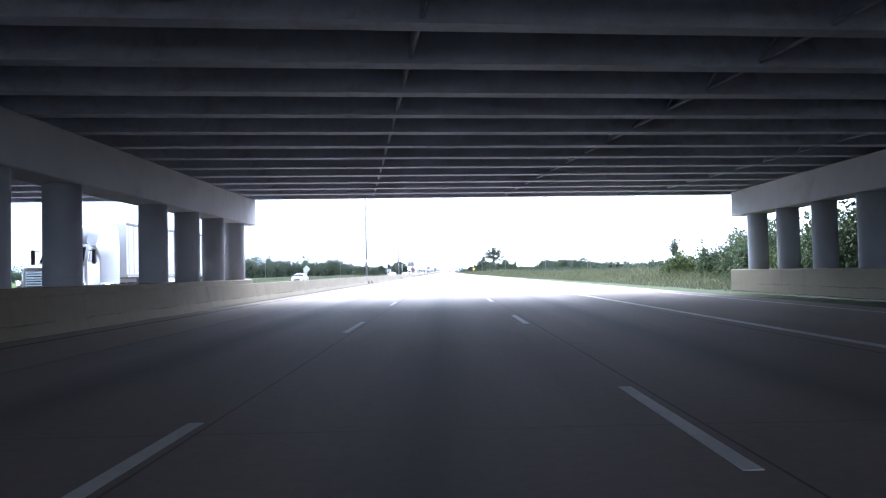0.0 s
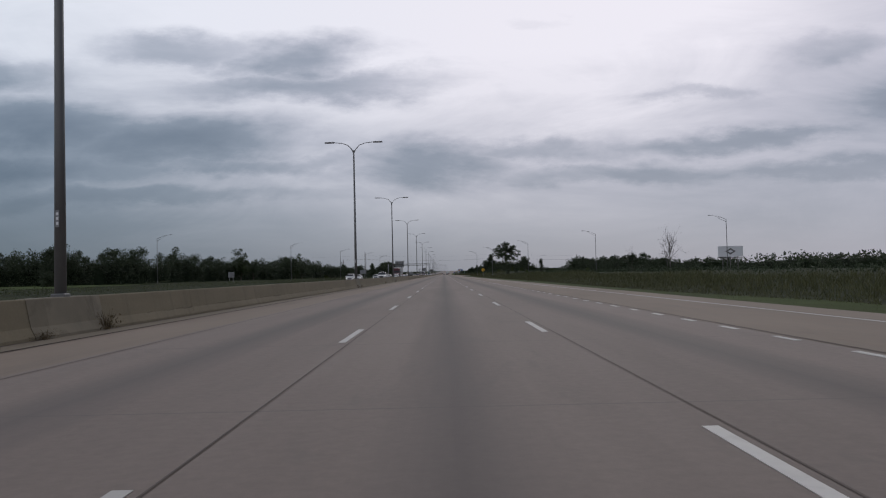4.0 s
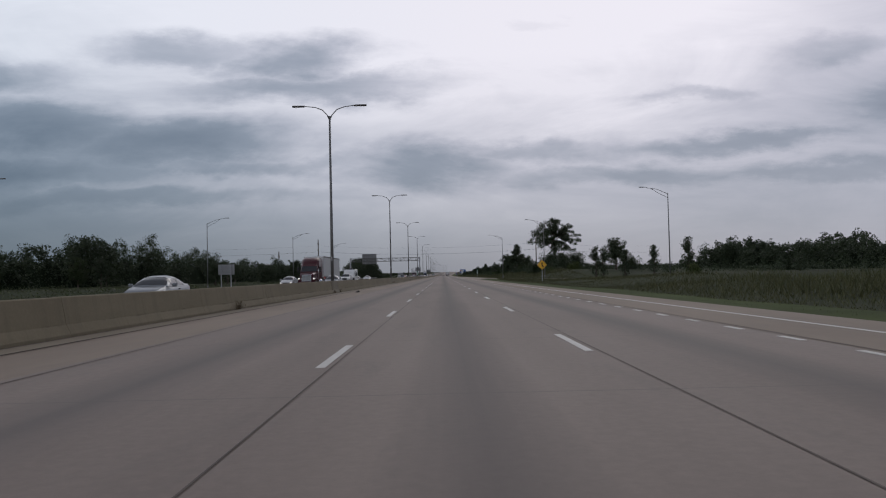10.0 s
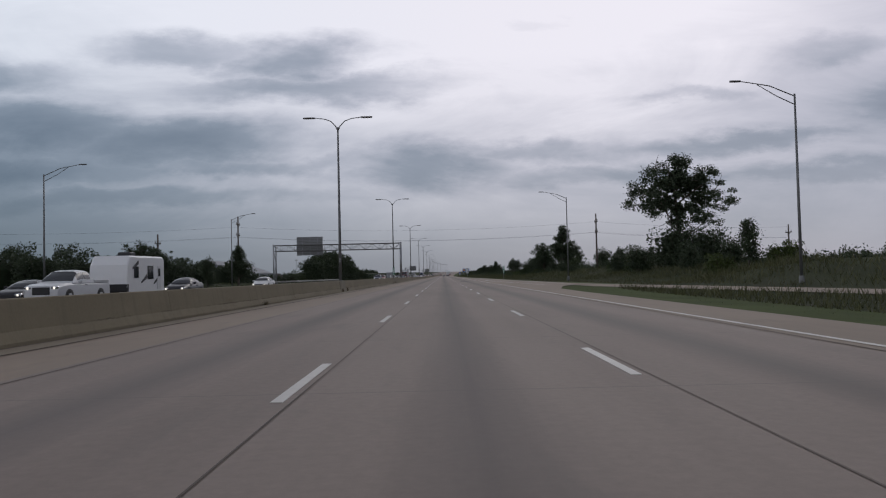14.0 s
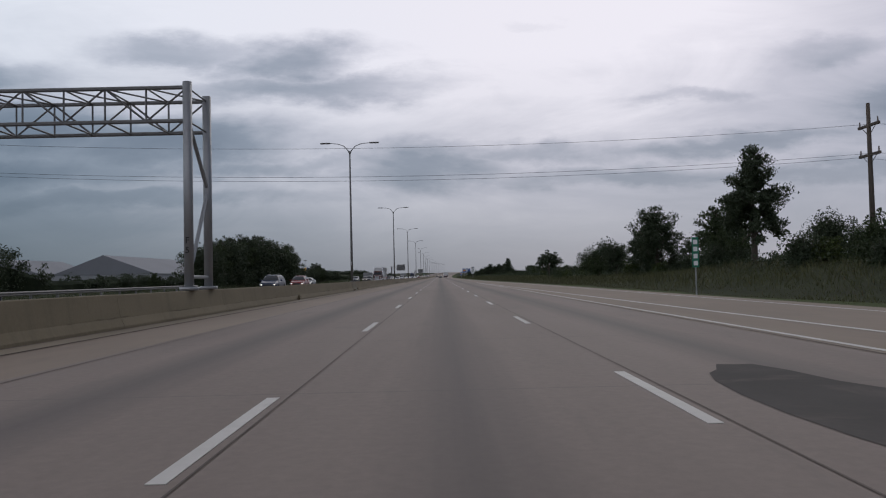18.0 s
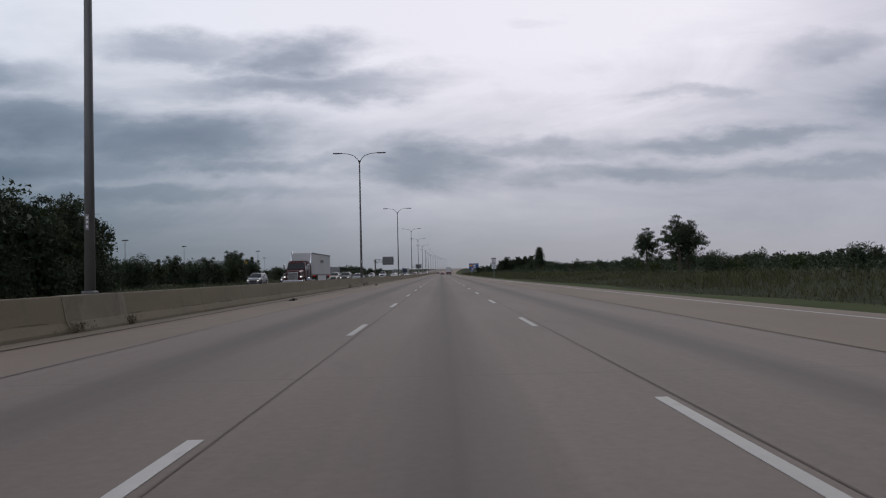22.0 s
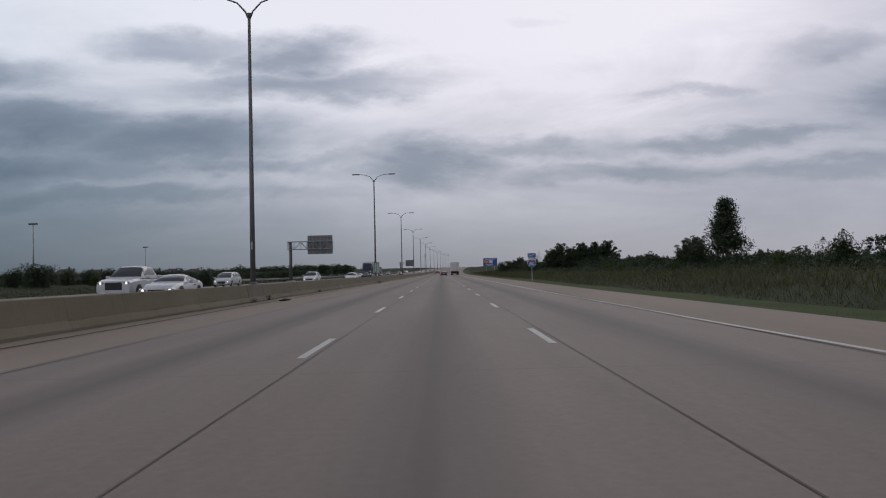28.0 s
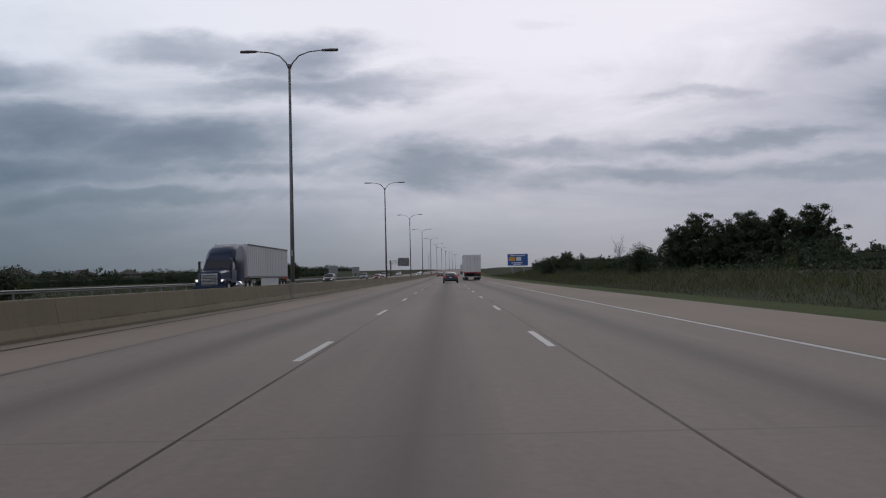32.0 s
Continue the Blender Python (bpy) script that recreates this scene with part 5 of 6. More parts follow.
# trees that stand out along the left side
for kind, x, y, s in (("grove", -104, 262, 0.9), ("grove", -112, 262, 0.8), ("oval2", -71, 387, 1.02), ("airy", -68, 392, 0.9), ("oval2", -60, 428, 0.66), ("airy", -58, 432, 0.8), ("oval", -50, 470, 0.6), ("cedar", -52, 476, 1.0), ("oval2", -66, 452, 0.9),
                      ("oval", -105, 306, 0.85), ("oval2", -112, 310, 0.95), ("oval", -119, 316, 0.8), ("bare", -86, 310, 0.6), ("tall", -44, 588, 0.75), ("oval", -46, 540, 0.85), ("grove", -48, 552, 0.85), ("cedar", -42, 560, 1.0), ("airy", -54, 500, 0.85),
                      ("airy", -57.5, 506, 0.9), ("thicket", -51, 520, 0.75), ("thicket", -57, 560, 0.6), ("oval", -95, 640, 0.7), ("oval2", -45, 667, 0.4), ("bush", -47, 661, 0.7), ("bush", -50, 676, 0.75),
                      ("bush", -38, 1036, 0.8), ("oval", -42, 1120, 0.6), ("airy", -39, 1130, 0.75), ("oval2", -36, 1150, 0.55), ("oval", -40, 1165, 0.6), ("bush", -37, 970, 0.7)):
    plant(kind, x, y, s)
# the big clump beside the oncoming lanes
for j in range(17):
    s = j / 16
    y, front = 700 + 56 * s, -48 + 7 * s
    tall_ = 0.8 + 0.5 * s if s < 0.4 else 1.0 if s < 0.75 else 1.0 - (s - 0.75) * 0.5
    plant(("thicket", "oval", "oval2", "oval")[j % 4], front + 1.0 - rnd.uniform(0, 2.5), y, (1.6, 1.3, 1.36, 1.4)[j % 4] * tall_ * rnd.uniform(0.9, 1.05))
    if j % 2:
        plant("bush", front + 3.5, y, rnd.uniform(0.8, 1.2))
for j in range(13):
    plant(("thicket", "oval2", "oval")[j % 3], -46 - rnd.uniform(-2, 3), 787 + j * 6.0, (0.8, 0.66, 0.64)[j % 3] * rnd.uniform(0.85, 1.05))
plant("oval", -49, 849, 0.88)
plant("oval2", -52, 877, 0.84)
plant("bush", -52, 910, 1.05)
plant("bush", -50, 915, 1.0)
# dark shrubs before the houses
for j in range(15):
    plant(("bush", "bush", "bush2")[j % 3], -57 - (j * 7 % 11), 958 + 7.2 * j, (0.86, 0.72, 0.62)[j % 3] * (1.05 - 0.02 * j))


# scattered scrub
def thicken(count, x0, x1, y0, y1, kinds, low, high):
    for _ in range(count):
        plant(rnd.choice(kinds), rnd.uniform(x0, x1), rnd.uniform(y0, y1), rnd.uniform(low, high))


thicken(14, 27, 42, 486, 556, ("scrub", "bush", "scrub"), 0.5, 0.85)
thicken(22, 27, 37, 585, 716, ("scrub", "bush", "scrub"), 0.45, 0.75)
thicken(34, 31, 42, 735, 1140, ("scrub", "bush", "scrub"), 0.4, 0.7)
for j in range(46):
    y = rnd.uniform(90, 1150)
    side = rnd.random() < 0.55
    x = rnd.uniform(30, 60) if side else rnd.uniform(-75, -44)
    if side and y < 330:
        x += 45
    plant(rnd.choice(("bush", "bush2", "scrub", "scrub")), x, y, rnd.uniform(0.45, 0.8))


# ---- belts of wood and tangle that nobody could count ----
def crowns(line, seed, count, depth):
    """Leaf places for a belt of many crowns: each crown a heap of clumps on its own stem, with a skirt of foliage below."""
    rng = np.random.default_rng(seed)
    ys, xs_, hs = map(np.array, zip(*line))
    side = float(np.sign(np.mean(xs_)))
    n_crowns = int((ys[-1] - ys[0]) / (0.30 * np.mean(hs)))
    cy = rng.uniform(ys[0], ys[-1], n_crowns)
    cd = rng.uniform(0, 1, n_crowns) ** 1.2 * depth
    cx = np.interp(cy, ys, xs_) + side * cd
    wave = np.array([1 + 0.3 * noise.noise((v * 0.021, seed, 0)) + 0.28 * noise.noise((v * 0.07, seed, 5)) for v in cy])
    ch = np.interp(cy, ys, hs) * wave * np.exp(rng.normal(-0.06, 0.16, n_crowns))
    cr = np.clip(ch * rng.uniform(0.3, 0.46, n_crowns), 0.5, 4.0)
    base = np.array([ground_z(a, b) for a, b in zip(cx, cy)])
    centre = np.stack([cx, cy, base + ch - cr * 0.8], 1)
    per = 13
    ray = rng.normal(size=(n_crowns, per, 3)) + np.array([0, 0, 0.35])
    ray /= np.linalg.norm(ray, axis=2)[:, :, None]
    clump = (centre[:, None, :] + ray * cr[:, None, None] * rng.uniform(0.55, 1.1, (n_crowns, per, 1))).reshape(-1, 3)
    reach = np.repeat(cr, per) * rng.uniform(0.26, 0.46, n_crowns * per)
    weight = np.repeat(cr ** 2, per)
    top = int(count * 0.72)
    which = rng.choice(len(clump), top, p=weight / weight.sum())
    spin = rng.normal(size=(top, 3))
    spin *= (rng.uniform(0, 1, top) ** 0.45 / np.linalg.norm(spin, axis=1) * reach[which])[:, None]
    high = clump[which] + spin
    low = rng.choice(n_crowns, count - top, p=cr ** 2 / (cr ** 2).sum())
    turn, out = rng.uniform(0, 6.283, count - top), cr[low] * rng.uniform(0.5, 1.1, count - top)
    skirt = np.stack([cx[low] + out * np.cos(turn), cy[low] + out * np.sin(turn), base[low] + ch[low] * rng.uniform(0.03, 0.75, count - top)], 1)
    return np.concatenate([high, skirt])


def belt(name, words, line, seed, count, mat, leaf=0.55, depth=9.0, core=True):
    """line: y, x, height along the belt's front."""
    if core:
        tagged(leaf_mesh(name, crowns(line, seed, count, depth), leaf, mat, seed), words, "trees", kind="stuff")
        # solid filling behind the leaves, its near-black green painting in the shade
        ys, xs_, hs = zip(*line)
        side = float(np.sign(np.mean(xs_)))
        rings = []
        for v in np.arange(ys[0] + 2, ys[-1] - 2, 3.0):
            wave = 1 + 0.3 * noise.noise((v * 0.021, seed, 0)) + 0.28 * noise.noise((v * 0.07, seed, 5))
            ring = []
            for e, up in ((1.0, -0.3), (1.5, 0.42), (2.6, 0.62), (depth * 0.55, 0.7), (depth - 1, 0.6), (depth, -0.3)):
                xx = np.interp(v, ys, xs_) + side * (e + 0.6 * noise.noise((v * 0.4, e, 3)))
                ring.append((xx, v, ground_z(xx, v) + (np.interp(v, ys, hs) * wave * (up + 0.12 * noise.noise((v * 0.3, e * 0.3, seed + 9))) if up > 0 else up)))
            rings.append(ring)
        tagged(Mesh().loft(rings).done("undergrowth", "undergrowth"), "solid dark mass filling the tree belt, coloured for the shade inside", "undergrowth", kind="stuff")
        return
    rng = np.random.default_rng(seed)
    ys, xs_, hs = zip(*line)
    y = rng.uniform(ys[0], ys[-1], count)
    d = rng.uniform(0, 1, count) ** 1.3 * depth
    x = np.interp(y, ys, xs_) + np.sign(np.mean(xs_)) * d
    tuft = np.array([max(0.12, 0.55 + 0.9 * noise.noise((v * 0.16, e * 0.2, seed)) + 0.6 * noise.noise((v * 0.5, e * 0.5, seed + 3))) for v, e in zip(y, d)])
    z = np.interp(y, ys, hs) * tuft * rng.uniform(0, 1, count) ** 0.7
    g0 = np.array([ground_z(a, b) for a, b in zip(x, y)])
    tagged(leaf_mesh(name, np.stack([x, y, g0 + z], 1), leaf, mat, seed), words, "weeds", kind="stuff")


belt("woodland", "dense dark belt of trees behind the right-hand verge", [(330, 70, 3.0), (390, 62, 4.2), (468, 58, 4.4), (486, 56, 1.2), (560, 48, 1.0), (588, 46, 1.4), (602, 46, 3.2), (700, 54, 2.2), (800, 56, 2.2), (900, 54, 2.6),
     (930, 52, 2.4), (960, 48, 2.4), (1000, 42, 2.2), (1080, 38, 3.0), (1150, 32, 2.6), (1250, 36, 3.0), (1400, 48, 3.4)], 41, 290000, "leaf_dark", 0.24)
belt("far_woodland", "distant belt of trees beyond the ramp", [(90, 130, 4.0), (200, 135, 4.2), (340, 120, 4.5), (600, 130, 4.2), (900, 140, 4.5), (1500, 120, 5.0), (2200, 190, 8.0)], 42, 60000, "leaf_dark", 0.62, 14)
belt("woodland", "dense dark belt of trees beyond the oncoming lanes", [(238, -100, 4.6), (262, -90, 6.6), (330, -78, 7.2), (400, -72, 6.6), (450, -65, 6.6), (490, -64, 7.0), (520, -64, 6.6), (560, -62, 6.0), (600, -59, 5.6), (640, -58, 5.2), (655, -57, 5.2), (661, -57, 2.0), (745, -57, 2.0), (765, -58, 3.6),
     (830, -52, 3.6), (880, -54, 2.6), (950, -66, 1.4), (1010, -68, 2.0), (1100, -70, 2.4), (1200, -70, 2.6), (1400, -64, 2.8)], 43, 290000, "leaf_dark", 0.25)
belt("far_woodland", "distant belt of trees across the fields", [(-20, -190, 6.5), (150, -180, 7.0), (400, -190, 6.5), (700, -210, 4.5), (900, -230, 3.6), (1100, -250, 4.0), (1400, -250, 4.5), (1500, -220, 4.5), (2200, -150, 7.0)], 44, 60000, "leaf_dark", 0.62, 14)
tagged(leaf_mesh("brambles", crowns([(84, 40, 1.0), (300, 38, 1.0), (420, 40, 1.0), (500, 34, 1.1), (560, 29, 1.1), (700, 26, 1.1), (900, 25, 1.0), (1100, 26, 1.0), (1300, 30, 1.0)], 45, 60000, 16), 0.15, "leaf_dark", 45), "low mounds of brambles at the back of the right bank", "weeds", kind="stuff")
belt("brambles", "tangle of weeds along the far verge", [(90, -44, 0.7), (330, -42, 0.8), (600, -37, 0.8), (1000, -36, 0.7), (1300, -36, 0.7)], 46, 70000, "weed", 0.12, 14, False)


def blades(name, words, strips, seed, count, mat, tall, rough=False):
    """Upright grass blades, three corners each."""
    rng = np.random.default_rng(seed)
    v = []
    for (x0, x1, y0, y1), share_ in strips:
        k = int(count * share_)
        x, y = rng.uniform(x0, x1, k), rng.uniform(y0, y1, k)
        h = tall * rng.uniform(0.4, 1.2, k)
        if rough:
            # tall stands and thin places, set back from the shoulder
            d = rng.uniform(0, 1, k) ** 1.25 * (x1 - x0)
            x = x0 + d + np.array([right_edge(v) + bend(v) for v in y])
            h *= np.array([max(0.3, 0.85 + 0.7 * noise.noise((v * 0.06, e * 0.12, 2)) + 0.35 * noise.noise((v * 0.3, e * 0.3, 6))) for v, e in zip(y, d)]) * np.clip(0.22 + d / 9, 0, 1)
            # shorter between the motorway and the ramp, none on the ramp itself
            gap = np.array([x_ - bend(v) - along(RAMP_MID, v) if 370 < v < 505 else 99.0 for x_, v in zip(x, y)])
            h = np.where(gap < 4.5, np.where(y < 486, 0.14 + 0.4 * np.clip((gap + 12) / 8, 0, 1), 0.08) * rng.uniform(0.6, 1.1, k), h)
            keep = np.abs(gap) > 4.0
            x, y, h = x[keep], y[keep], h[keep]
            k = len(x)
        g0 = np.array([ground_z(a, b) for a, b in zip(x, y)])
        a = rng.uniform(0, 6.28, k)
        w_ = (0.022 + 0.02 * h) if rough else tall * 0.12
        lean = rng.normal(0, 0.45 if rough else 0.22, (k, 2)) * h[:, None]
        v.append(np.stack([np.stack([x - w_ * np.cos(a), y - w_ * np.sin(a), g0 - 0.03], 1), np.stack([x + w_ * np.cos(a), y + w_ * np.sin(a), g0 - 0.03], 1),
                           np.stack([x + lean[:, 0], y + lean[:, 1], g0 + h], 1)], 1))
    v = np.concatenate(v).reshape(-1, 3)
    k = len(v) // 3
    mesh = bpy.data.meshes.new(name)
    mesh.vertices.add(3 * k)
    mesh.vertices.foreach_set("co", v.ravel())
    mesh.loops.add(3 * k)
    mesh.loops.foreach_set("vertex_index", np.arange(3 * k))
    mesh.polygons.add(k)
    mesh.polygons.foreach_set("loop_start", np.arange(0, 3 * k, 3))
    mesh.update(calc_edges=True)
    mesh.materials.append(M[mat])
    tagged(new(name, mesh), words, "grass", kind="stuff")


blades("mown_grass", "short green grass beside the right shoulder", [((9.8, 15, 40, 480), 0.55), ((11.5, 17, 560, 650), 0.1), ((8.8, 15, 700, 1150), 0.35)], 51, 24000, "weed", 0.07)
blades("tall_grass", "tall rough olive grass and weeds on the right bank", [((4.2, 20, 34, 500), 0.47), ((4.2, 20, 500, 1250), 0.53)], 52, 185000, "tall_grass", 0.72, True)
blades("dry_weeds", "dry brown stalks on the right bank", [((17, 32, 300, 1100), 1.0)], 53, 1800, "dry", 0.3)
blades("tall_weeds", "weeds along the far shoulder of the oncoming lanes", [((-44, -30.3, 60, 1150), 1.0)], 54, 36000, "weed", 0.2)


# ---- weeds growing at the foot of the median barrier ----
def barrier_weed(seed):
    rng = np.random.default_rng(seed)
    ob = thing("weed_tuft", "dry weed tuft growing at the foot of the barrier", "weed", "barrier weeds")
    m = Mesh()
    for j in range(34):
        a, h = rng.uniform(0, 6.28), rng.uniform(0.25, 0.75)
        r = rng.uniform(0.05, 0.35)
        m.tube([(0.04 * math.cos(a), 0.1 * math.sin(a), 0), (r * 0.4 * math.cos(a), r * math.sin(a), h * 0.6), (r * 0.6 * math.cos(a), r * 1.6 * math.sin(a), h)], [0.008, 0.006, 0.003], 3)
    m.done("stalk_clump", "dry", ob)
    leaf_mesh("foliage", np.stack([rng.normal(0.05, 0.12, 160), rng.normal(0, 0.28, 160), rng.uniform(0.02, 0.5, 160)], 1), 0.045, "dry", seed, parent=ob)
    return ob


tufts = [barrier_weed(61), barrier_weed(62)]
spots = [y + 1.5 for y in LAMP_YS[:15]] + [y - 1.3 for y in LAMP_YS[:15]] + [226, 333, 459, 545, 590, 735, 902]
for j, y in enumerate(spots):
    m = pose(BX + 0.36, y, 0, 0, 0, 0) @ Matrix.Diagonal((0.7, 0.85 + (j % 3) * 0.3, 0.55 + (j % 4) * 0.13, 1))
    if j < 2:
        tufts[j].matrix_basis = m
    else:
        copy_thing(tufts[j % 2], m)
# torn tyre strips and litter on the inner shoulder
for x, y, s in ((-7.45, 942.5, 1.0), (-7.1, 886, 0.9), (-6.9, 748, 0.6), (-6.6, 360, 0.5), (-7.0, 704, 0.5)):
    ob = Mesh().tube([(0, -0.7 * s, 0.05), (0.12, -0.2 * s, 0.1), (0.05, 0.3 * s, 0.07), (0.18, 0.75 * s, 0.05)], [0.05, 0.11, 0.1, 0.04], 6).done("tyre_strip", "tyre", at=pose(x, y, 0) @ Matrix.Diagonal((1, 1, 0.6, 1)))
    tagged(ob, "torn black strip of tyre lying on the shoulder", "debris", "tyre strips")


# ---- buildings beyond the oncoming lanes ----
def hall(x, y, w, d, h, ridge, words):
    ob = thing("warehouse", words, "building", "warehouses", at=pose(x, y, ground_z(x, y)))
    Mesh().box(-w / 2, w / 2, -d / 2, d / 2, -0.5, h).done("wall", "hall", ob)
    roof = Mesh().loft([[(-w / 2 - 0.4, s, h + 0.01), (0, s, h + ridge), (w / 2 + 0.4, s, h + 0.01), (w / 2 + 0.4, s, h - 0.15), (-w / 2 - 0.4, s, h - 0.15)] for s in (-d / 2 - 0.3, d / 2 + 0.3)])
    roof.done("roof", "hall_roof", ob)
    for j in range(5):
        yy = -d / 2 + d * (j + 0.5) / 5
        Mesh().box(w / 2, w / 2 + 0.08, yy - 1.6, yy + 1.6, 0, 3.6).done("door", "aluminium", ob)
    for j in range(12):
        yy = -d / 2 + d * (j + 0.5) / 12
        Mesh().box(w / 2, w / 2 + 0.05, yy - 0.06, yy + 0.06, 3.7, h - 0.2).done("wall_rib", "hall", ob)
    return ob


hall(-132, 884, 40, 77, 4.5, 7.6, "long pale warehouse with a grey pitched roof beyond the trees")
hall(-174, 872, 34, 50, 5.0, 6.6, "pale low warehouse half hidden by trees")
hall(-150, 560, 40, 50, 6.0, 2.2, "white warehouse behind the scrub")


def house(x, y, turn, words, mat):
    ob = thing("house", words, "house", "houses across the field", at=pose(x, y, ground_z(x, y) - 0.6, 0, 0, turn) @ Matrix.Diagonal((0.85, 0.85, 0.68, 1)))
    Mesh().box(-6, 6, -5, 5, -0.5, 5.6).done("wall", mat, ob)
    roof = Mesh().loft([[(-6.5, -5.5, 5.5), (6.5, -5.5, 5.5), (6.5, 5.5, 5.5), (-6.5, 5.5, 5.5)], [(-2.6, -0.3, 9.0), (2.6, -0.3, 9.0), (2.6, 0.3, 9.0), (-2.6, 0.3, 9.0)]]).done("roof", "roof", ob)
    Mesh().box(3.2, 4.0, 1, 1.8, 6.0, 9.6).done("chimney", "brick", roof)
    for px_ in (-4, -1.2, 1.6, 4.2):
        for z in (1.2, 3.8):
            win = Mesh().box(px_ - 0.55, px_ + 0.55, -5.06, -5.002, z, z + 1.2).done("window", "siding", ob)
            Mesh().box(px_ - 0.45, px_ + 0.45, -5.08, -5.063, z + 0.1, z + 1.1).done("pane", "glass", win)
    return ob


for j, (x, y) in enumerate(((-168, 1190), (-190, 1215), (-178, 1240), (-150, 1232), (-205, 1265), (-190, 1292), (-160, 1300), (-215, 1320), (-205, 1360), (-175, 1385))):
    house(x, y, (20, -35, 10, 60, -15)[j % 5], ("brick", "siding")[j % 2] == "brick" and "two-storey brown brick house with a hipped dark roof" or "two-storey beige house with a hipped dark roof", ("brick", "siding")[j % 2])


def tall_light(x, y, h):
    ob = thing("floodlight_mast", "thin grey floodlight mast across the field", "street lamp", "floodlight masts", at=pose(x, y, ground_z(x, y)))
    Mesh().tube([(0, 0, -0.5), (0, 0, h)], [0.18, 0.09], 8).done("pole", "steel", ob, True)
    Mesh().box(-0.9, 0.9, -0.1, 0.1, h - 0.1, h + 0.25, 0.03).done("lamp_bar", "dark_steel", ob)


for x, y, h in ((-88, 880, 12), (-98, 958, 13), (-80, 1000, 12), (-118, 705, 13), (-105, 1120, 12)):
    tall_light(x, y, h)


def lattice_tower(x, y, h):
    ob = thing("lattice_tower", "distant steel lattice transmission tower beside the road", "pylon", at=pose(x, y, climb(y)))
    m = Mesh()
    for sx in (-1, 1):
        for sy in (-1, 1):
            m.tube([(sx * 2.2, sy * 2.2, 0), (sx * 0.5, sy * 0.5, h)], 0.1, 4)
    for j in range(9):
        z0, z1 = h * j / 9, h * (j + 1) / 9
        r0, r1 = 2.2 - 1.7 * j / 9, 2.2 - 1.7 * (j + 1) / 9
        m.tube([(-r0, -r0, z0), (r1, -r1, z1)], 0.05, 4).tube([(r0, -r0, z0), (-r1, -r1, z1)], 0.05, 4)
    m.done("frame", "steel", ob)
    for z in (0.75, 0.85, 0.95):
        Mesh().tube([(-3.2, 0, h * z), (3.2, 0, h * z)], 0.08, 4).done("crossarm", "steel", ob)


lattice_tower(-28, 2100, 24)


# ---- vehicles: built nose towards -y, wheels on z = 0 ----
def wheel(parent, x, y, r, width, rims="rim", source={}):
    key = (round(r, 2), round(width, 2), rims)
    if key not in source:
        t = Mesh()
        t.loft([[(d, r * k * math.cos(a), r * k * math.sin(a)) for a in (2 * math.pi * s / 18 for s in range(18))] for d, k in ((-width / 2, 0.86), (-width * 0.38, 0.99), (width * 0.38, 0.99), (width / 2, 0.86))])
        q = Mesh()
        q.loft([[(d, r * k * math.cos(a), r * k * math.sin(a)) for a in (2 * math.pi * s / 14 for s in range(14))] for d, k in ((-width / 2 - 0.012, 0.30), (-width / 2 - 0.004, 0.62), (width / 2 + 0.004, 0.62), (width / 2 + 0.012, 0.30))])
        a, b = t.done("wheel", "tyre", parent, True), q.done("rim", rims, None, False)
        b.parent = a
        source[key] = (a, b)
    else:
        a = new("wheel", source[key][0].data)
        a.parent = parent
        b = new("rim", source[key][1].data)
        b.parent = a
    a.matrix_basis = pose(x, y, r)


def section(w, z0, z1, y, soft=0.12):
    """A rounded cross-section of a car body."""
    return [(-w * 0.86, y, z0), (-w, y, z0 + soft), (-w * 1.005, y, (z0 + z1) * 0.5), (-w * 0.97, y, z1 - soft), (-w * 0.84, y, z1), (w * 0.84, y, z1), (w * 0.97, y, z1 - soft), (w * 1.005, y, (z0 + z1) * 0.5), (w, y, z0 + soft), (w * 0.86, y, z0)]


def on_face(a, b, c, d, inset, out):
    """A pane set in the face a b c d, a little proud of it."""
    a, b, c, d = map(Vector, (a, b, c, d))
    mid = (a + b + c + d) / 4
    nrm = (b - a).cross(d - a).normalized() * out
    return [p + (mid - p).normalized() * inset + nrm for p in (a, b, c, d)]


def pane(name, corners, parent, mat="glass", inset=0.07, out=0.012):
    q = on_face(*corners, inset, out)
    r = on_face(*corners, inset, 0.002)
    return Mesh().loft([r, q]).done(name, mat, parent)


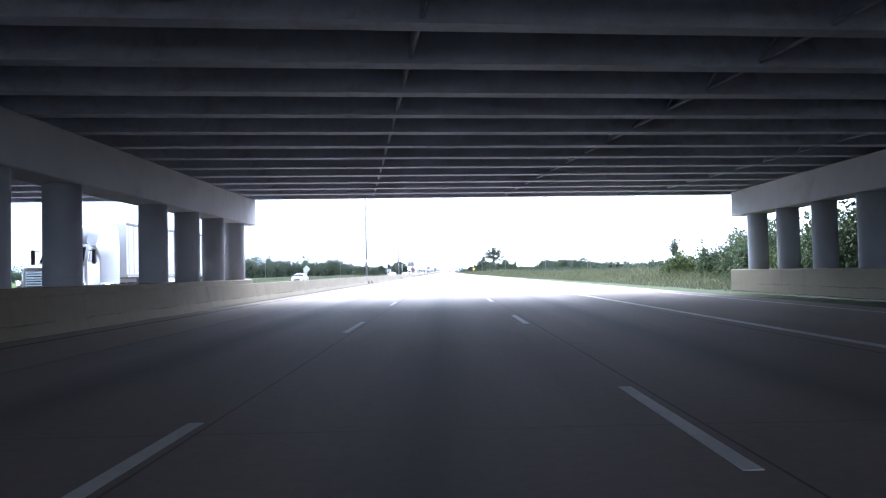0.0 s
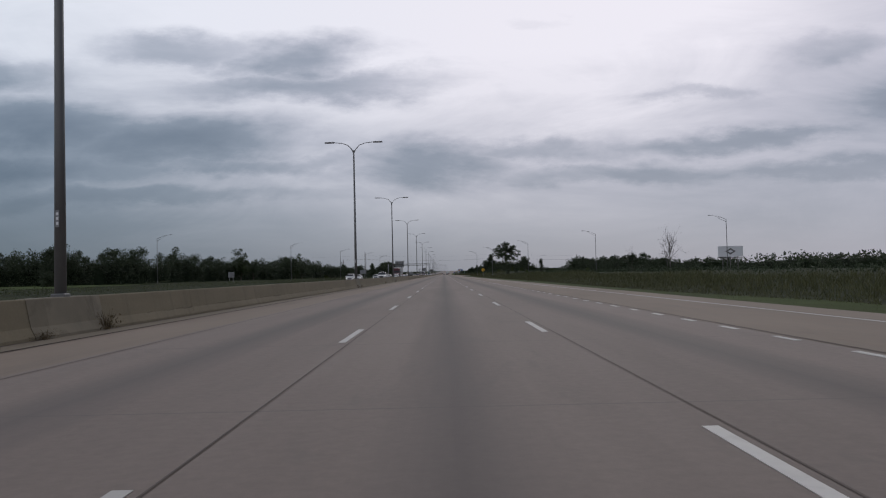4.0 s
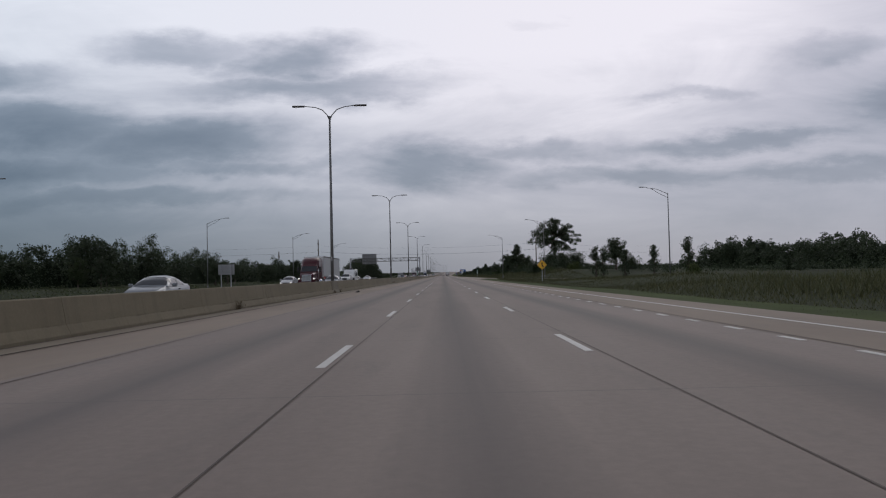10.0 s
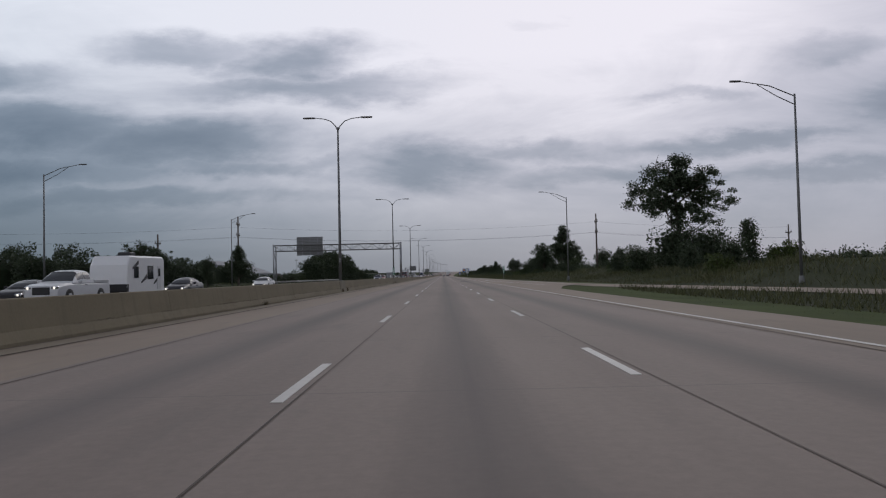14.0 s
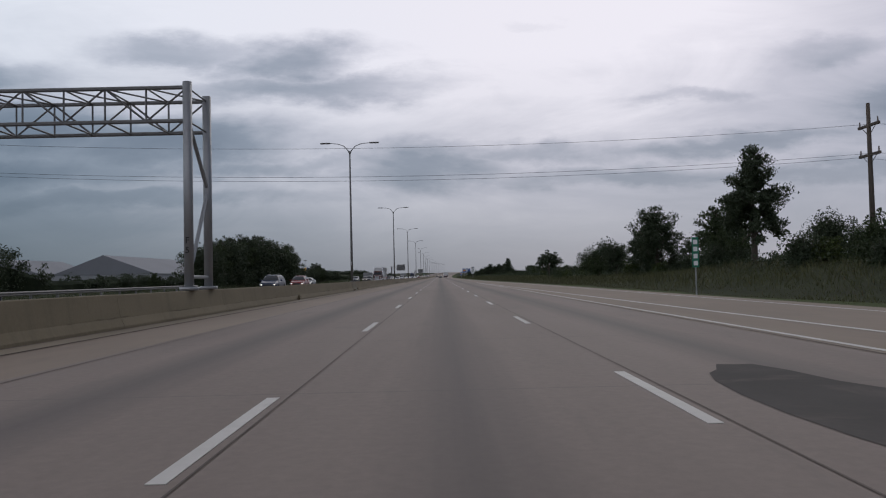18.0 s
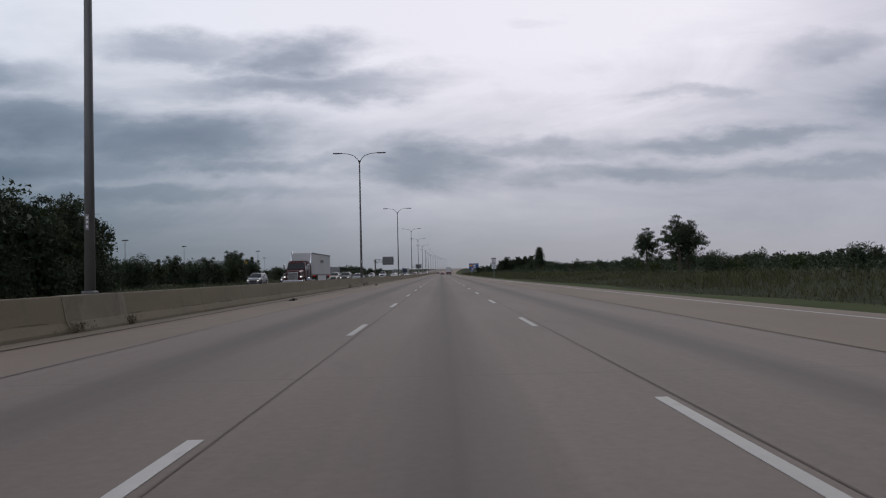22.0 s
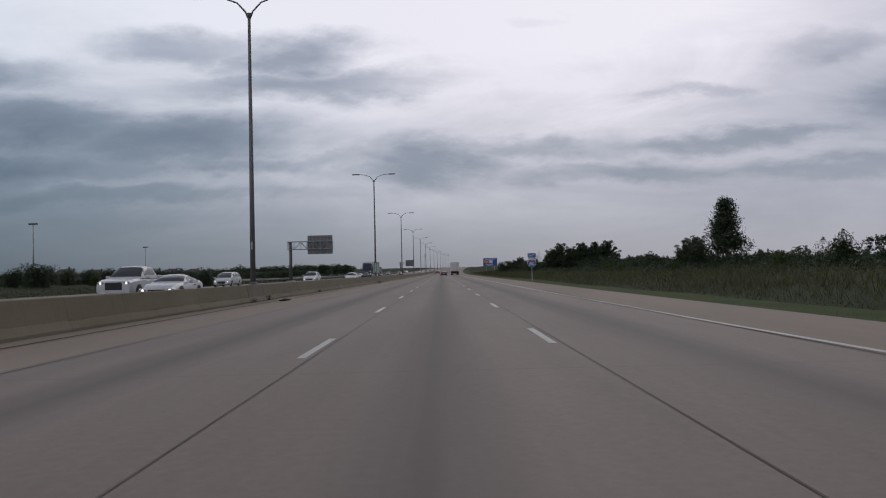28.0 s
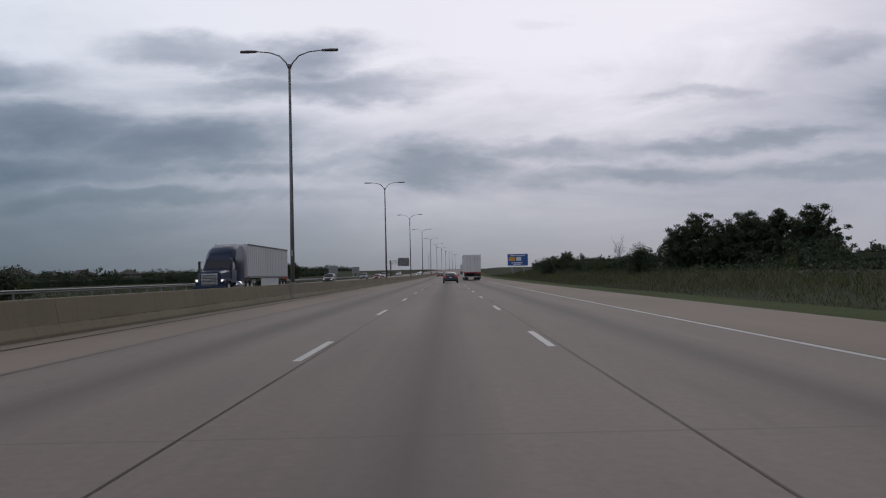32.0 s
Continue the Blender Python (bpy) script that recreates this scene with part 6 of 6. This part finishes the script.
CARS = {
    # length, half width, stations of the body (y, width share, top), cabin: base front, roof front, roof rear, base rear, belt height, roof height, wheel radius, axles
    "sedan": (4.75, 0.91, ((0, 0.78, 0.6), (0.1, 0.9, 0.7), (0.8, 0.98, 0.86), (1.45, 1, 0.95), (3.7, 1, 0.99), (4.35, 0.98, 1.03), (4.65, 0.92, 1.0), (4.75, 0.84, 0.86)), (1.35, 2.15, 3.35, 4.15, 0.94, 1.45), 0.33, (0.92, 3.72)),
    "coupe": (4.8, 0.94, ((0, 0.78, 0.6), (0.1, 0.9, 0.72), (0.8, 0.98, 0.88), (1.75, 1, 0.96), (3.7, 1, 1.0), (4.4, 0.98, 1.02), (4.7, 0.92, 0.98), (4.8, 0.84, 0.86)), (1.65, 2.4, 3.25, 4.3, 0.95, 1.38), 0.36, (0.95, 3.75)),
    "suv": (4.75, 0.94, ((0, 0.8, 0.72), (0.08, 0.92, 0.9), (0.7, 0.98, 1.05), (1.35, 1, 1.1), (4.3, 1, 1.14), (4.65, 0.96, 1.12), (4.75, 0.9, 0.95)), (1.2, 1.95, 4.15, 4.62, 1.08, 1.72), 0.37, (0.9, 3.75)),
    "crossover": (4.45, 0.91, ((0, 0.78, 0.68), (0.08, 0.92, 0.84), (0.7, 0.98, 1.0), (1.25, 1, 1.05), (4.0, 1, 1.12), (4.35, 0.96, 1.1), (4.45, 0.9, 0.95)), (1.05, 1.9, 3.75, 4.32, 1.03, 1.64), 0.35, (0.85, 3.5)),
    "van": (5.1, 0.98, ((0, 0.8, 0.66), (0.1, 0.92, 0.82), (0.5, 0.98, 0.98), (0.95, 1, 1.06), (4.8, 1, 1.15), (5.03, 0.97, 1.12), (5.1, 0.92, 0.95)), (0.75, 2.0, 4.7, 5.02, 1.04, 1.74), 0.36, (0.9, 4.05)),
    "pickup": (5.85, 1.0, ((0, 0.86, 0.98), (0.08, 0.94, 1.08), (0.5, 0.99, 1.16), (1.5, 1, 1.22), (5.6, 1, 1.25), (5.8, 0.98, 1.25), (5.85, 0.94, 1.0)), (1.5, 2.3, 3.7, 3.98, 1.22, 1.92), 0.41, (1.0, 4.6)),
}


def car(kind, colour, words, group="oncoming traffic", lights=True):
    length, w, stations, (bf, rf, rr, br, belt_z, top), r, axles = CARS[kind]
    paint_ = PAINTS[colour]
    ob = thing("van" if kind == "van" else "pickup_truck" if kind == "pickup" else "car", words, "van" if kind == "van" else "pickup" if kind == "pickup" else "car", group)
    body = Mesh().loft([section(w * k, 0.24 + (0.12 if y < 0.3 or y > length - 0.3 else 0), z, y) for y, k, z in stations]).done("body", paint_, ob, 38)
    wt = w * 0.70
    low_car = kind in ("sedan", "coupe")

    # the cabin: arched sections along a roof line, with the windows set into its surface
    def roof_line(y):
        stops = ((bf, belt_z + 0.01), (bf + (rf - bf) * 0.5, belt_z + (top - belt_z) * (0.56 if low_car else 0.52)), (rf, top - 0.075), (rf + 0.35, top - 0.015), ((rf + rr) / 2, top), (rr - 0.2, top - 0.03), (rr, top - 0.085),
                 (rr + (br - rr) * 0.5, belt_z + (top - belt_z) * 0.55), (br, belt_z + 0.02))
        return float(np.interp(y, [a for a, b in stops], [b for a, b in stops]))

    def skin(y, a, out=0.0):
        h = roof_line(y) - belt_z + 0.02
        c, s_ = math.cos(a), math.sin(a)
        z = h * abs(s_) ** (0.6 if low_car else 0.42)
        x = w * 0.94 * (1 if c > 0 else -1) * abs(c) ** (0.42 if low_car else 0.3) * (1 - (0.26 if low_car else 0.2) * z / (top - belt_z))
        lean = (roof_line(y + 0.03) - roof_line(y - 0.03)) / 0.06
        up = Vector((0.75 * c, -lean * abs(s_), max(0.2, abs(s_)))).normalized() * out
        return (x + up.x, y + up.y, belt_z - 0.02 + z + up.z)

    ys = [bf + (br - bf) * t / 22 for t in range(23)]
    arc = [math.pi * t / 18 for t in range(19)]
    Mesh().loft([[skin(y, a) for a in arc] for y in ys]).done("cabin", paint_, ob, 50)

    def glazing(name, y0, y1, a0, a1):
        across = [a0 + (a1 - a0) * t / 6 for t in range(7)]
        along = [y0 + (y1 - y0) * t / 6 for t in range(7)]
        Mesh().loft([[skin(y, a, 0.012) for a in across] for y in along], closed=False, caps=False).done(name, "glass", ob, True)

    glazing("windscreen", bf + 0.08, rf - 0.02, radians(38), radians(142))
    glazing("rear_window", rr + 0.06, br - 0.1, radians(40), radians(140))
    for a0, a1 in ((0.045, 0.62), (math.pi - 0.045, math.pi - 0.62)):
        cuts = (0.2, 0.5, 0.53, 0.82) if kind in ("sedan", "coupe", "pickup") else (0.2, 0.42, 0.45, 0.68, 0.71, 0.93)
        for c0, c1 in zip(cuts[::2], cuts[1::2]):
            glazing("side_window", bf + (br - bf) * c0, bf + (br - bf) * c1, a0, a1)
    # front and rear
    z0, z1 = stations[0][2], stations[1][2]
    tall_ = 0.38 if kind == "pickup" else 0.26 if kind in ("suv", "van") else 0.17
    Mesh().box(-w * 0.46, w * 0.46, -0.03, 0.05, z0 - tall_, z0 + 0.02, 0.02).done("grille", "trim", ob)
    Mesh().box(-w * 0.78, w * 0.78, -0.05, 0.12, 0.30, 0.46, 0.04).done("front_bumper", paint_ if kind != "pickup" else "chrome", ob)
    Mesh().box(-w * 0.5, w * 0.5, -0.055, -0.04, 0.36, 0.42).done("air_intake", "trim", ob)
    Mesh().box(-w * 0.8, w * 0.8, length - 0.12, length + 0.05, 0.34, 0.52, 0.04).done("rear_bumper", paint_ if kind != "pickup" else "chrome", ob)
    Mesh().box(-0.16, 0.16, length + 0.0, length + 0.065, 0.66, 0.76).done("number_plate", "white", ob)
    for s in (-1, 1):
        lamp_ = Mesh().box(s * w * 0.69 - 0.2, s * w * 0.69 + 0.2, -0.02, 0.24, z0 - 0.11, z0 + 0.07, 0.05).done("headlight", "chrome", ob)
        if lights:
            Mesh().tube([(s * w * 0.7, -0.03, z0 - 0.02), (s * w * 0.7, -0.015, z0 - 0.02)], [0.055, 0.075], 12).done("bulb", "headlight", lamp_)
        Mesh().box(s * w * 0.74 - 0.13, s * w * 0.74 + 0.13, length - 0.14, length + 0.02, stations[-1][2] - 0.16, stations[-1][2] + 0.04, 0.03).done("tail_light", "tail_light" if not lights else "red", ob)
        Mesh().box(s * (w + 0.12) - 0.1, s * (w + 0.12) + 0.1, bf + 0.35, bf + 0.5, belt_z - 0.02, belt_z + 0.14, 0.03).done("mirror", paint_, ob)
        Mesh().box(s * w * 1.005 - 0.012, s * w * 1.005 + 0.012, axles[0] + 0.5, axles[1] - 0.5, 0.36, 0.44).done("side_sill", "trim", ob)
        Mesh().box(s * w * 1.0 - 0.02, s * w * 1.0 + 0.02, (bf + br) / 2, (bf + br) / 2 + 0.2, belt_z - 0.16, belt_z - 0.12).done("door_handle", "trim", ob)
        for y in axles:
            arch = [(s * (w * 1.012), y + (r + 0.06) * math.cos(a), r + (r + 0.06) * math.sin(a)) for a in (math.pi * t / 10 for t in range(11))]
            inner = [(s * (w * 1.012), y + r * 0.4 * math.cos(a), r + r * 0.4 * math.sin(a)) for a in (math.pi * t / 10 for t in range(11))]
            m = Mesh()
            for j in range(10):
                m.loft([[arch[j], arch[j + 1], inner[j + 1], inner[j]], [(p[0] - s * 0.02, p[1], p[2]) for p in (arch[j], arch[j + 1], inner[j + 1], inner[j])]])
            m.done("wheel_arch", "trim", ob)
            wheel(ob, s * (w - 0.07), y, r, 0.22)
    if kind == "pickup":
        Mesh().box(-w * 0.84, w * 0.84, 4.05, 5.7, 1.235, 1.262).done("bed_liner", "trim", ob)
        for s in (-1, 1):
            Mesh().box(s * w * 0.9 - 0.06, s * w * 0.9 + 0.06, 3.95, 5.75, 1.2, 1.36, 0.02).done("bed_side", paint_, ob)
    if kind in ("suv", "crossover"):
        for s in (-1, 1):
            Mesh().tube([(s * wt * 0.86, rf + 0.3, top + 0.05), (s * wt * 0.86, rr - 0.2, top + 0.05)], 0.025, 6).done("roof_rail", "trim", ob)
    return ob


def semi(colour, words, sleeper=True, chrome=True, group="trucks", trailer_length=15.5, bars=True, corrugated=False):
    """A tractor with its box trailer."""
    p = PAINTS[colour]
    ob = thing("semi_truck", words, "truck", group)
    Mesh().loft([[(-w, y, z0), (-w, y, z1 - 0.15), (-w + 0.15, y, z1), (w - 0.15, y, z1), (w, y, z1 - 0.15), (w, y, z0)] for y, w, z0, z1 in ((0, 0.72, 0.65, 1.62), (0.12, 0.86, 0.6, 1.75), (1.9, 1.05, 0.6, 1.95))]).done("hood", p, ob, 30)
    for s in (-1, 1):
        Mesh().loft([[(s * x, y, z0), (s * x, y, z1), (s * (x - 0.34), y, z1 + 0.05), (s * (x - 0.34), y, z0)] for y, x, z0, z1 in ((0.15, 1.1, 0.6, 0.95), (0.6, 1.2, 1.02, 1.2), (1.5, 1.2, 1.02, 1.2), (1.9, 1.15, 0.55, 0.9))]).done("fender", p, ob)
        Mesh().box(s * 0.93 - 0.17, s * 0.93 + 0.17, 0.0, 0.25, 0.98, 1.2, 0.04).done("headlight", "chrome", ob)
        Mesh().tube([(s * 0.95, -0.012, 1.09), (s * 0.95, 0.0, 1.09)], [0.07, 0.09], 12).done("bulb", "headlight", ob)
    grille = Mesh().box(-0.62, 0.62, -0.07, 0.02, 0.72, 1.6, 0.03).done("grille", "chrome", ob)
    for j in range(7):
        Mesh().box(-0.55, 0.55, -0.085, -0.072, 0.79 + 0.11 * j, 0.83 + 0.11 * j).done("grille_slot", "black", grille)
    Mesh().box(-1.2, 1.2, -0.2, 0.1, 0.35, 0.68, 0.06).done("bumper", "chrome" if chrome else p, ob)
    def level(w, y0, y1, z, c):
        return [(-w + c, y0, z), (w - c, y0, z), (w, y0 + c * 1.4, z), (w, y1, z), (-w, y1, z), (-w, y0 + c * 1.4, z)]

    Mesh().loft([level(1.12, 1.9, 3.4, 0.9, 0.1), level(1.12, 1.85, 3.4, 1.95, 0.1), level(1.04, 2.28, 3.4, 2.72, 0.12), level(0.98, 2.42, 3.4, 2.84, 0.14)]).done("cab", p, ob, 30)
    if sleeper:
        Mesh().loft([level(1.16, 3.3, 5.4, 0.9, 0.05), level(1.17, 3.25, 5.4, 2.2, 0.08), level(1.17, 2.5, 5.4, 2.78, 0.2), level(1.16, 2.5, 5.4, 2.95, 0.3), level(1.14, 2.75, 5.4, 3.3, 0.34),
                     level(1.1, 3.1, 5.4, 3.6, 0.36), level(1.02, 3.6, 5.4, 3.8, 0.36), level(0.85, 4.2, 5.3, 3.88, 0.3)]).done("sleeper", p, ob, 40)
    else:
        Mesh().loft([level(1.16, 3.3, 5.0, 0.9, 0.05), level(1.17, 3.25, 5.0, 2.7, 0.08), level(1.12, 3.2, 5.0, 2.95, 0.12), level(0.95, 3.3, 4.9, 3.05, 0.12)]).done("sleeper", p, ob, 40)
    pane("windscreen", ((-1.1, 1.87, 1.98), (1.1, 1.87, 1.98), (1.02, 2.3, 2.72), (-1.02, 2.3, 2.72)), ob, inset=0.08, out=0.02)
    for s in (-1, 1):
        c = ((s * 1.12, 2.05, 1.95), (s * 1.12, 3.1, 1.95), (s * 1.03, 3.1, 2.7), (s * 1.03, 2.45, 2.7))
        pane("side_window", c if s > 0 else (c[1], c[0], c[3], c[2]), ob, inset=0.08, out=0.02)
        Mesh().box(s * 1.42 - 0.09, s * 1.42 + 0.09, 2.0, 2.12, 1.9, 2.6, 0.03).done("mirror", "chrome" if chrome else "trim", ob)
        Mesh().tube([(s * 1.12, 2.1, 2.55), (s * 1.42, 2.06, 2.5)], 0.02, 5).done("mirror_arm", "trim", ob)
        Mesh().tube([(s * 1.02, 3.2, 0.72), (s * 1.02, 4.9, 0.72)], 0.32, 14).done("fuel_tank", "chrome", ob, True)
        if chrome:
            Mesh().tube([(s * 1.18, 5.5, 0.9), (s * 1.18, 5.5, 4.2)], 0.09, 10).done("exhaust_stack", "chrome", ob, True)
        for y in (0.95,):
            wheel(ob, s * 1.02, y, 0.5, 0.3)
        for y in (6.1, 7.4):
            wheel(ob, s * 0.95, y, 0.5, 0.55)
    for j in range(5 if chrome else 0):
        Mesh().box(-0.8 + 0.4 * j - 0.045, -0.8 + 0.4 * j + 0.045, 2.5, 2.58, 2.83, 2.89).done("roof_marker", "orange", ob)
    Mesh().box(-0.45, 0.45, 1.0, 8.2, 0.55, 0.9).done("chassis", "black", ob)
    trailer(ob, 5.9, trailer_length, bars, corrugated)
    return ob


def trailer(ob, y0, length, bars=True, corrugated=False):
    y1 = y0 + length
    box = Mesh().box(-1.3, 1.3, y0, y1, 1.25, 4.05, 0.03).done("trailer_box", "trailer", ob)
    for s in (-1, 1):
        n_ribs = 0 if corrugated else 24
        for j in range(26 if corrugated else 0):
            z = 1.45 + 0.096 * j
            Mesh().box(s * 1.31 - 0.008, s * 1.31 + 0.008, y0 + 0.1, y1 - 0.1, z, z + 0.05).done("side_rib", "trailer", box)
        for j in range(n_ribs):
            yy = y0 + 0.3 + (length - 0.6) * j / (n_ribs - 1)
            Mesh().box(s * 1.315 - 0.013, s * 1.315 + 0.013, yy - 0.02, yy + 0.02, 1.42, 3.9).done("side_rib", "trailer", box)
        Mesh().box(s * 1.32 - 0.02, s * 1.32 + 0.02, y0, y1, 1.26, 1.4).done("bottom_rail", "aluminium", box)
        Mesh().box(s * 1.32 - 0.02, s * 1.32 + 0.02, y0, y1, 3.93, 4.06).done("top_rail", "dark_steel", box)
        if bars:
            for j in range(6):
                yy = y0 + length * 0.42 + j * 0.42
                Mesh().box(s * 1.335 - 0.006, s * 1.335 + 0.006, yy, yy + 0.3, 2.85, 3.25).done("writing_bar", "dark_steel", box)
        Mesh().box(s * 0.8 - 0.06, s * 0.8 + 0.06, y0 + 2.6, y0 + 2.75, 0.15, 1.25).done("landing_leg", "steel", ob)
        Mesh().box(s * 1.28 - 0.015, s * 1.28 + 0.015, y0 + 4.5, y1 - 4.2, 0.5, 1.2).done("side_skirt", "trailer", ob)
        for y in (y1 - 2.8, y1 - 1.5):
            wheel(ob, s * 0.98, y, 0.5, 0.55)
        door = Mesh().box(min(s * 0.02, s * 1.22), max(s * 0.02, s * 1.22), y1, y1 + 0.05, 1.32, 3.95, 0.01).done("rear_door", "trailer", box)
        for k_ in (0.35, 0.85):
            Mesh().tube([(s * k_, y1 + 0.08, 1.35), (s * k_, y1 + 0.08, 3.9)], 0.02, 5).done("lock_rod", "steel", door)
        Mesh().box(s * 1.05 - 0.12, s * 1.05 + 0.12, y1 + 0.0, y1 + 0.06, 1.08, 1.2).done("tail_light", "tail_light", ob)
        Mesh().box(s * 0.98 - 0.3, s * 0.98 + 0.3, y1 - 0.6, y1 - 0.58, 0.25, 1.05).done("mud_flap", "black", ob)
    Mesh().box(-1.2, 1.2, y1 - 0.25, y1 - 0.12, 0.5, 0.62).done("underride_guard", "steel", ob)
    Mesh().box(-1.28, 1.28, y1 + 0.0, y1 + 0.06, 1.22, 1.31).done("reflective_strip", "red", ob)


def travel_trailer(words):
    ob = thing("travel_trailer", words, "caravan", "trucks")
    Mesh().loft([[(-1.22, y, z0), (1.22, y, z0), (1.22, y, z1), (1.1, y, z1 + 0.12), (-1.1, y, z1 + 0.12), (-1.22, y, z1)] for y, z0, z1 in ((0, 0.9, 1.5), (0.15, 0.6, 2.4), (0.6, 0.55, 3.05), (6.6, 0.55, 3.1), (6.8, 0.65, 2.9))]).done("body", "rv_white", ob, 25)
    Mesh().loft([[(-0.06, -1.1, 0.5), (0.06, -1.1, 0.5), (0.06, -1.1, 0.62), (-0.06, -1.1, 0.62)], [(-0.7, 0.3, 0.5), (0.7, 0.3, 0.5), (0.7, 0.3, 0.62), (-0.7, 0.3, 0.62)]]).done("tow_frame", "black", ob)
    Mesh().box(-0.45, 0.45, 2.6, 3.5, 3.2, 3.5, 0.06).done("air_conditioner", "trim", ob)
    Mesh().box(-1.24, 1.24, -0.02, 0.3, 0.62, 1.2, 0.05).done("stone_guard", "black", ob)
    for s in (-1, 1):
        for a, b, z0, z1, mat in ((1.2, 1.9, 1.6, 2.4, "glass"), (3.6, 4.6, 1.5, 2.5, "glass"), (5.4, 6.1, 0.75, 2.5, "trailer"), (5.55, 5.95, 1.7, 2.3, "glass")):
            Mesh().box(s * 1.235 - 0.015 - (0.02 if mat == "trailer" else 0), s * 1.235 + 0.015 + (0.012 if mat == "glass" else 0), a, b, z0, z1).done("window" if mat == "glass" else "door", mat, ob)
        for y0_, z0_ in ((0.9, 2.3), (2.4, 1.3), (4.7, 1.2)):
            m = Mesh().loft([[(s * 1.225, y0_, z0_), (s * 1.245, y0_, z0_), (s * 1.245, y0_ + 0.05, z0_ - 0.1), (s * 1.225, y0_ + 0.05, z0_ - 0.1)], [(s * 1.225, y0_ + 1.0, z0_ + 0.55), (s * 1.245, y0_ + 1.0, z0_ + 0.55), (s * 1.245, y0_ + 1.1, z0_ + 0.3), (s * 1.225, y0_ + 1.1, z0_ + 0.3)]])
            m.done("swoosh_stripe", "trim", ob)
        for y in (3.3, 4.2):
            wheel(ob, s * 1.05, y, 0.36, 0.22)
    Mesh().plate([(-0.85, 2.15), (0.85, 2.15), (0.0, 1.55)], 0.01).done("front_emblem", "trim", ob, at=pose(0, -0.12, 0.1, -7, 0, 0))
    return ob


LANE = {"A": -13.8, "B": -17.5, "C": -21.1, "D": -24.8}
TRAFFIC = [("C", 108.6, "sedan", "silver"), ("C", 291, "crossover", "white"), ("A", 289, "pickup", "white"), ("C", 306.8, "sedan", "white"), ("B", 316.5, "sedan", "silver"), ("A", 337.7, "sedan", "silver"),
           ("C", 404.6, "sedan", "white"), ("A", 395.5, "sedan", "silver"), ("D", 468.3, "sedan", "black"), ("C", 484.5, "sedan", "black"), ("C", 465, "pickup", "white"),
           ("C", 511.6, "sedan", "white"), ("B", 624.2, "suv", "blue"), ("B", 639.8, "crossover", "red"), ("C", 666.8, "sedan", "silver"), ("D", 768.5, "suv", "silver"), ("C", 771.9, "suv", "grey"),
           ("D", 799.3, "van", "beige"), ("C", 816.6, "suv", "beige"), ("A", 792.8, "sedan", "silver"), ("B", 805.3, "suv", "grey"),
           ("C", 832.6, "suv", "grey"), ("D", 855.6, "suv", "blue"), ("B", 892.1, "pickup", "white"), ("A", 888.4, "coupe", "white"), ("D", 937, "van", "white"), ("B", 951.9, "crossover", "white"), ("A", 966.3, "sedan", "white"), 
          
           ("C", 1041.3, "sedan", "white"), ("C", 1102.6, "suv", "grey"), ("D", 1182.8, "suv", "silver"), ("C", 1200.9, "suv", "white"),
           ("B", 1150, "sedan", "red"), ("A", 1262, "sedan", "white"), ("D", 1300, "van", "white"), ("B", 1330, "sedan", "grey"), ("C", 1390, "sedan", "silver")]
NICE = {"sedan": "four-door sedan", "coupe": "sports coupe", "suv": "sport utility car", "crossover": "compact crossover", "van": "passenger van", "pickup": "crew-cab pickup truck"}
built = {}
for lane, y, kind, colour in TRAFFIC:
    at = pose(LANE[lane] + bend(y), y, -0.02 + climb(y), 0, 0, (y * 7 % 3 - 1) * 0.5)
    if (kind, colour) not in built:
        built[kind, colour] = car(kind, colour, "%s %s driving in the oncoming lanes" % (colour if colour != "beige" else "beige", NICE[kind]))
        built[kind, colour].matrix_basis = at
    else:
        copy_thing(built[kind, colour], at)
truck = semi("maroon", "dark red semi truck with chrome grille and white box trailer", sleeper=False)
truck.matrix_basis = pose(LANE["B"], 758, -0.02)
truck = semi("maroon", "red aerodynamic semi truck with a long white corrugated box trailer", chrome=False, corrugated=True)
truck.matrix_basis = pose(LANE["B"], 400, -0.02)
truck = semi("blue", "dark blue aerodynamic semi truck with a plain white box trailer", chrome=False, bars=False)
truck.matrix_basis = pose(LANE["B"] + bend(1027), 1027, -0.02 + climb(1027))
truck = semi("white", "white semi truck with a plain white trailer under the overpass", chrome=False, bars=False)
truck.matrix_basis = pose(LANE["B"], 33.6, -0.02)
rv = travel_trailer("white travel trailer with dark swoosh stripes behind a pickup")
rv.matrix_basis = pose(LANE["C"], 472.9, -0.02) @ Matrix.Diagonal((0.97, 0.92, 0.9, 1))

# traffic ahead, going the same way
ahead_car = car("sedan", "dark", "dark teal four-door sedan driving ahead in the middle lane", "traffic ahead", lights=False)
ahead_car.matrix_basis = pose(0.45 + bend(1069), 1069, climb(1069), 0, 0, 180)
c2 = car("sedan", "grey", "grey sedan far ahead in the inner lane", "traffic ahead", lights=False)
c2.matrix_basis = pose(-3.5 + bend(1200), 1200, climb(1200), 0, 0, 180)
ahead_truck = semi("grey", "grey-white box trailer of a semi truck driving ahead", group="trucks", bars=False)
ahead_truck.matrix_basis = pose(3.75 + bend(1112), 1112, climb(1112), 0, 0, 180)
copy_thing(ahead_truck, pose(3.75 + bend(1310), 1310, climb(1310), 0, 0, 178))
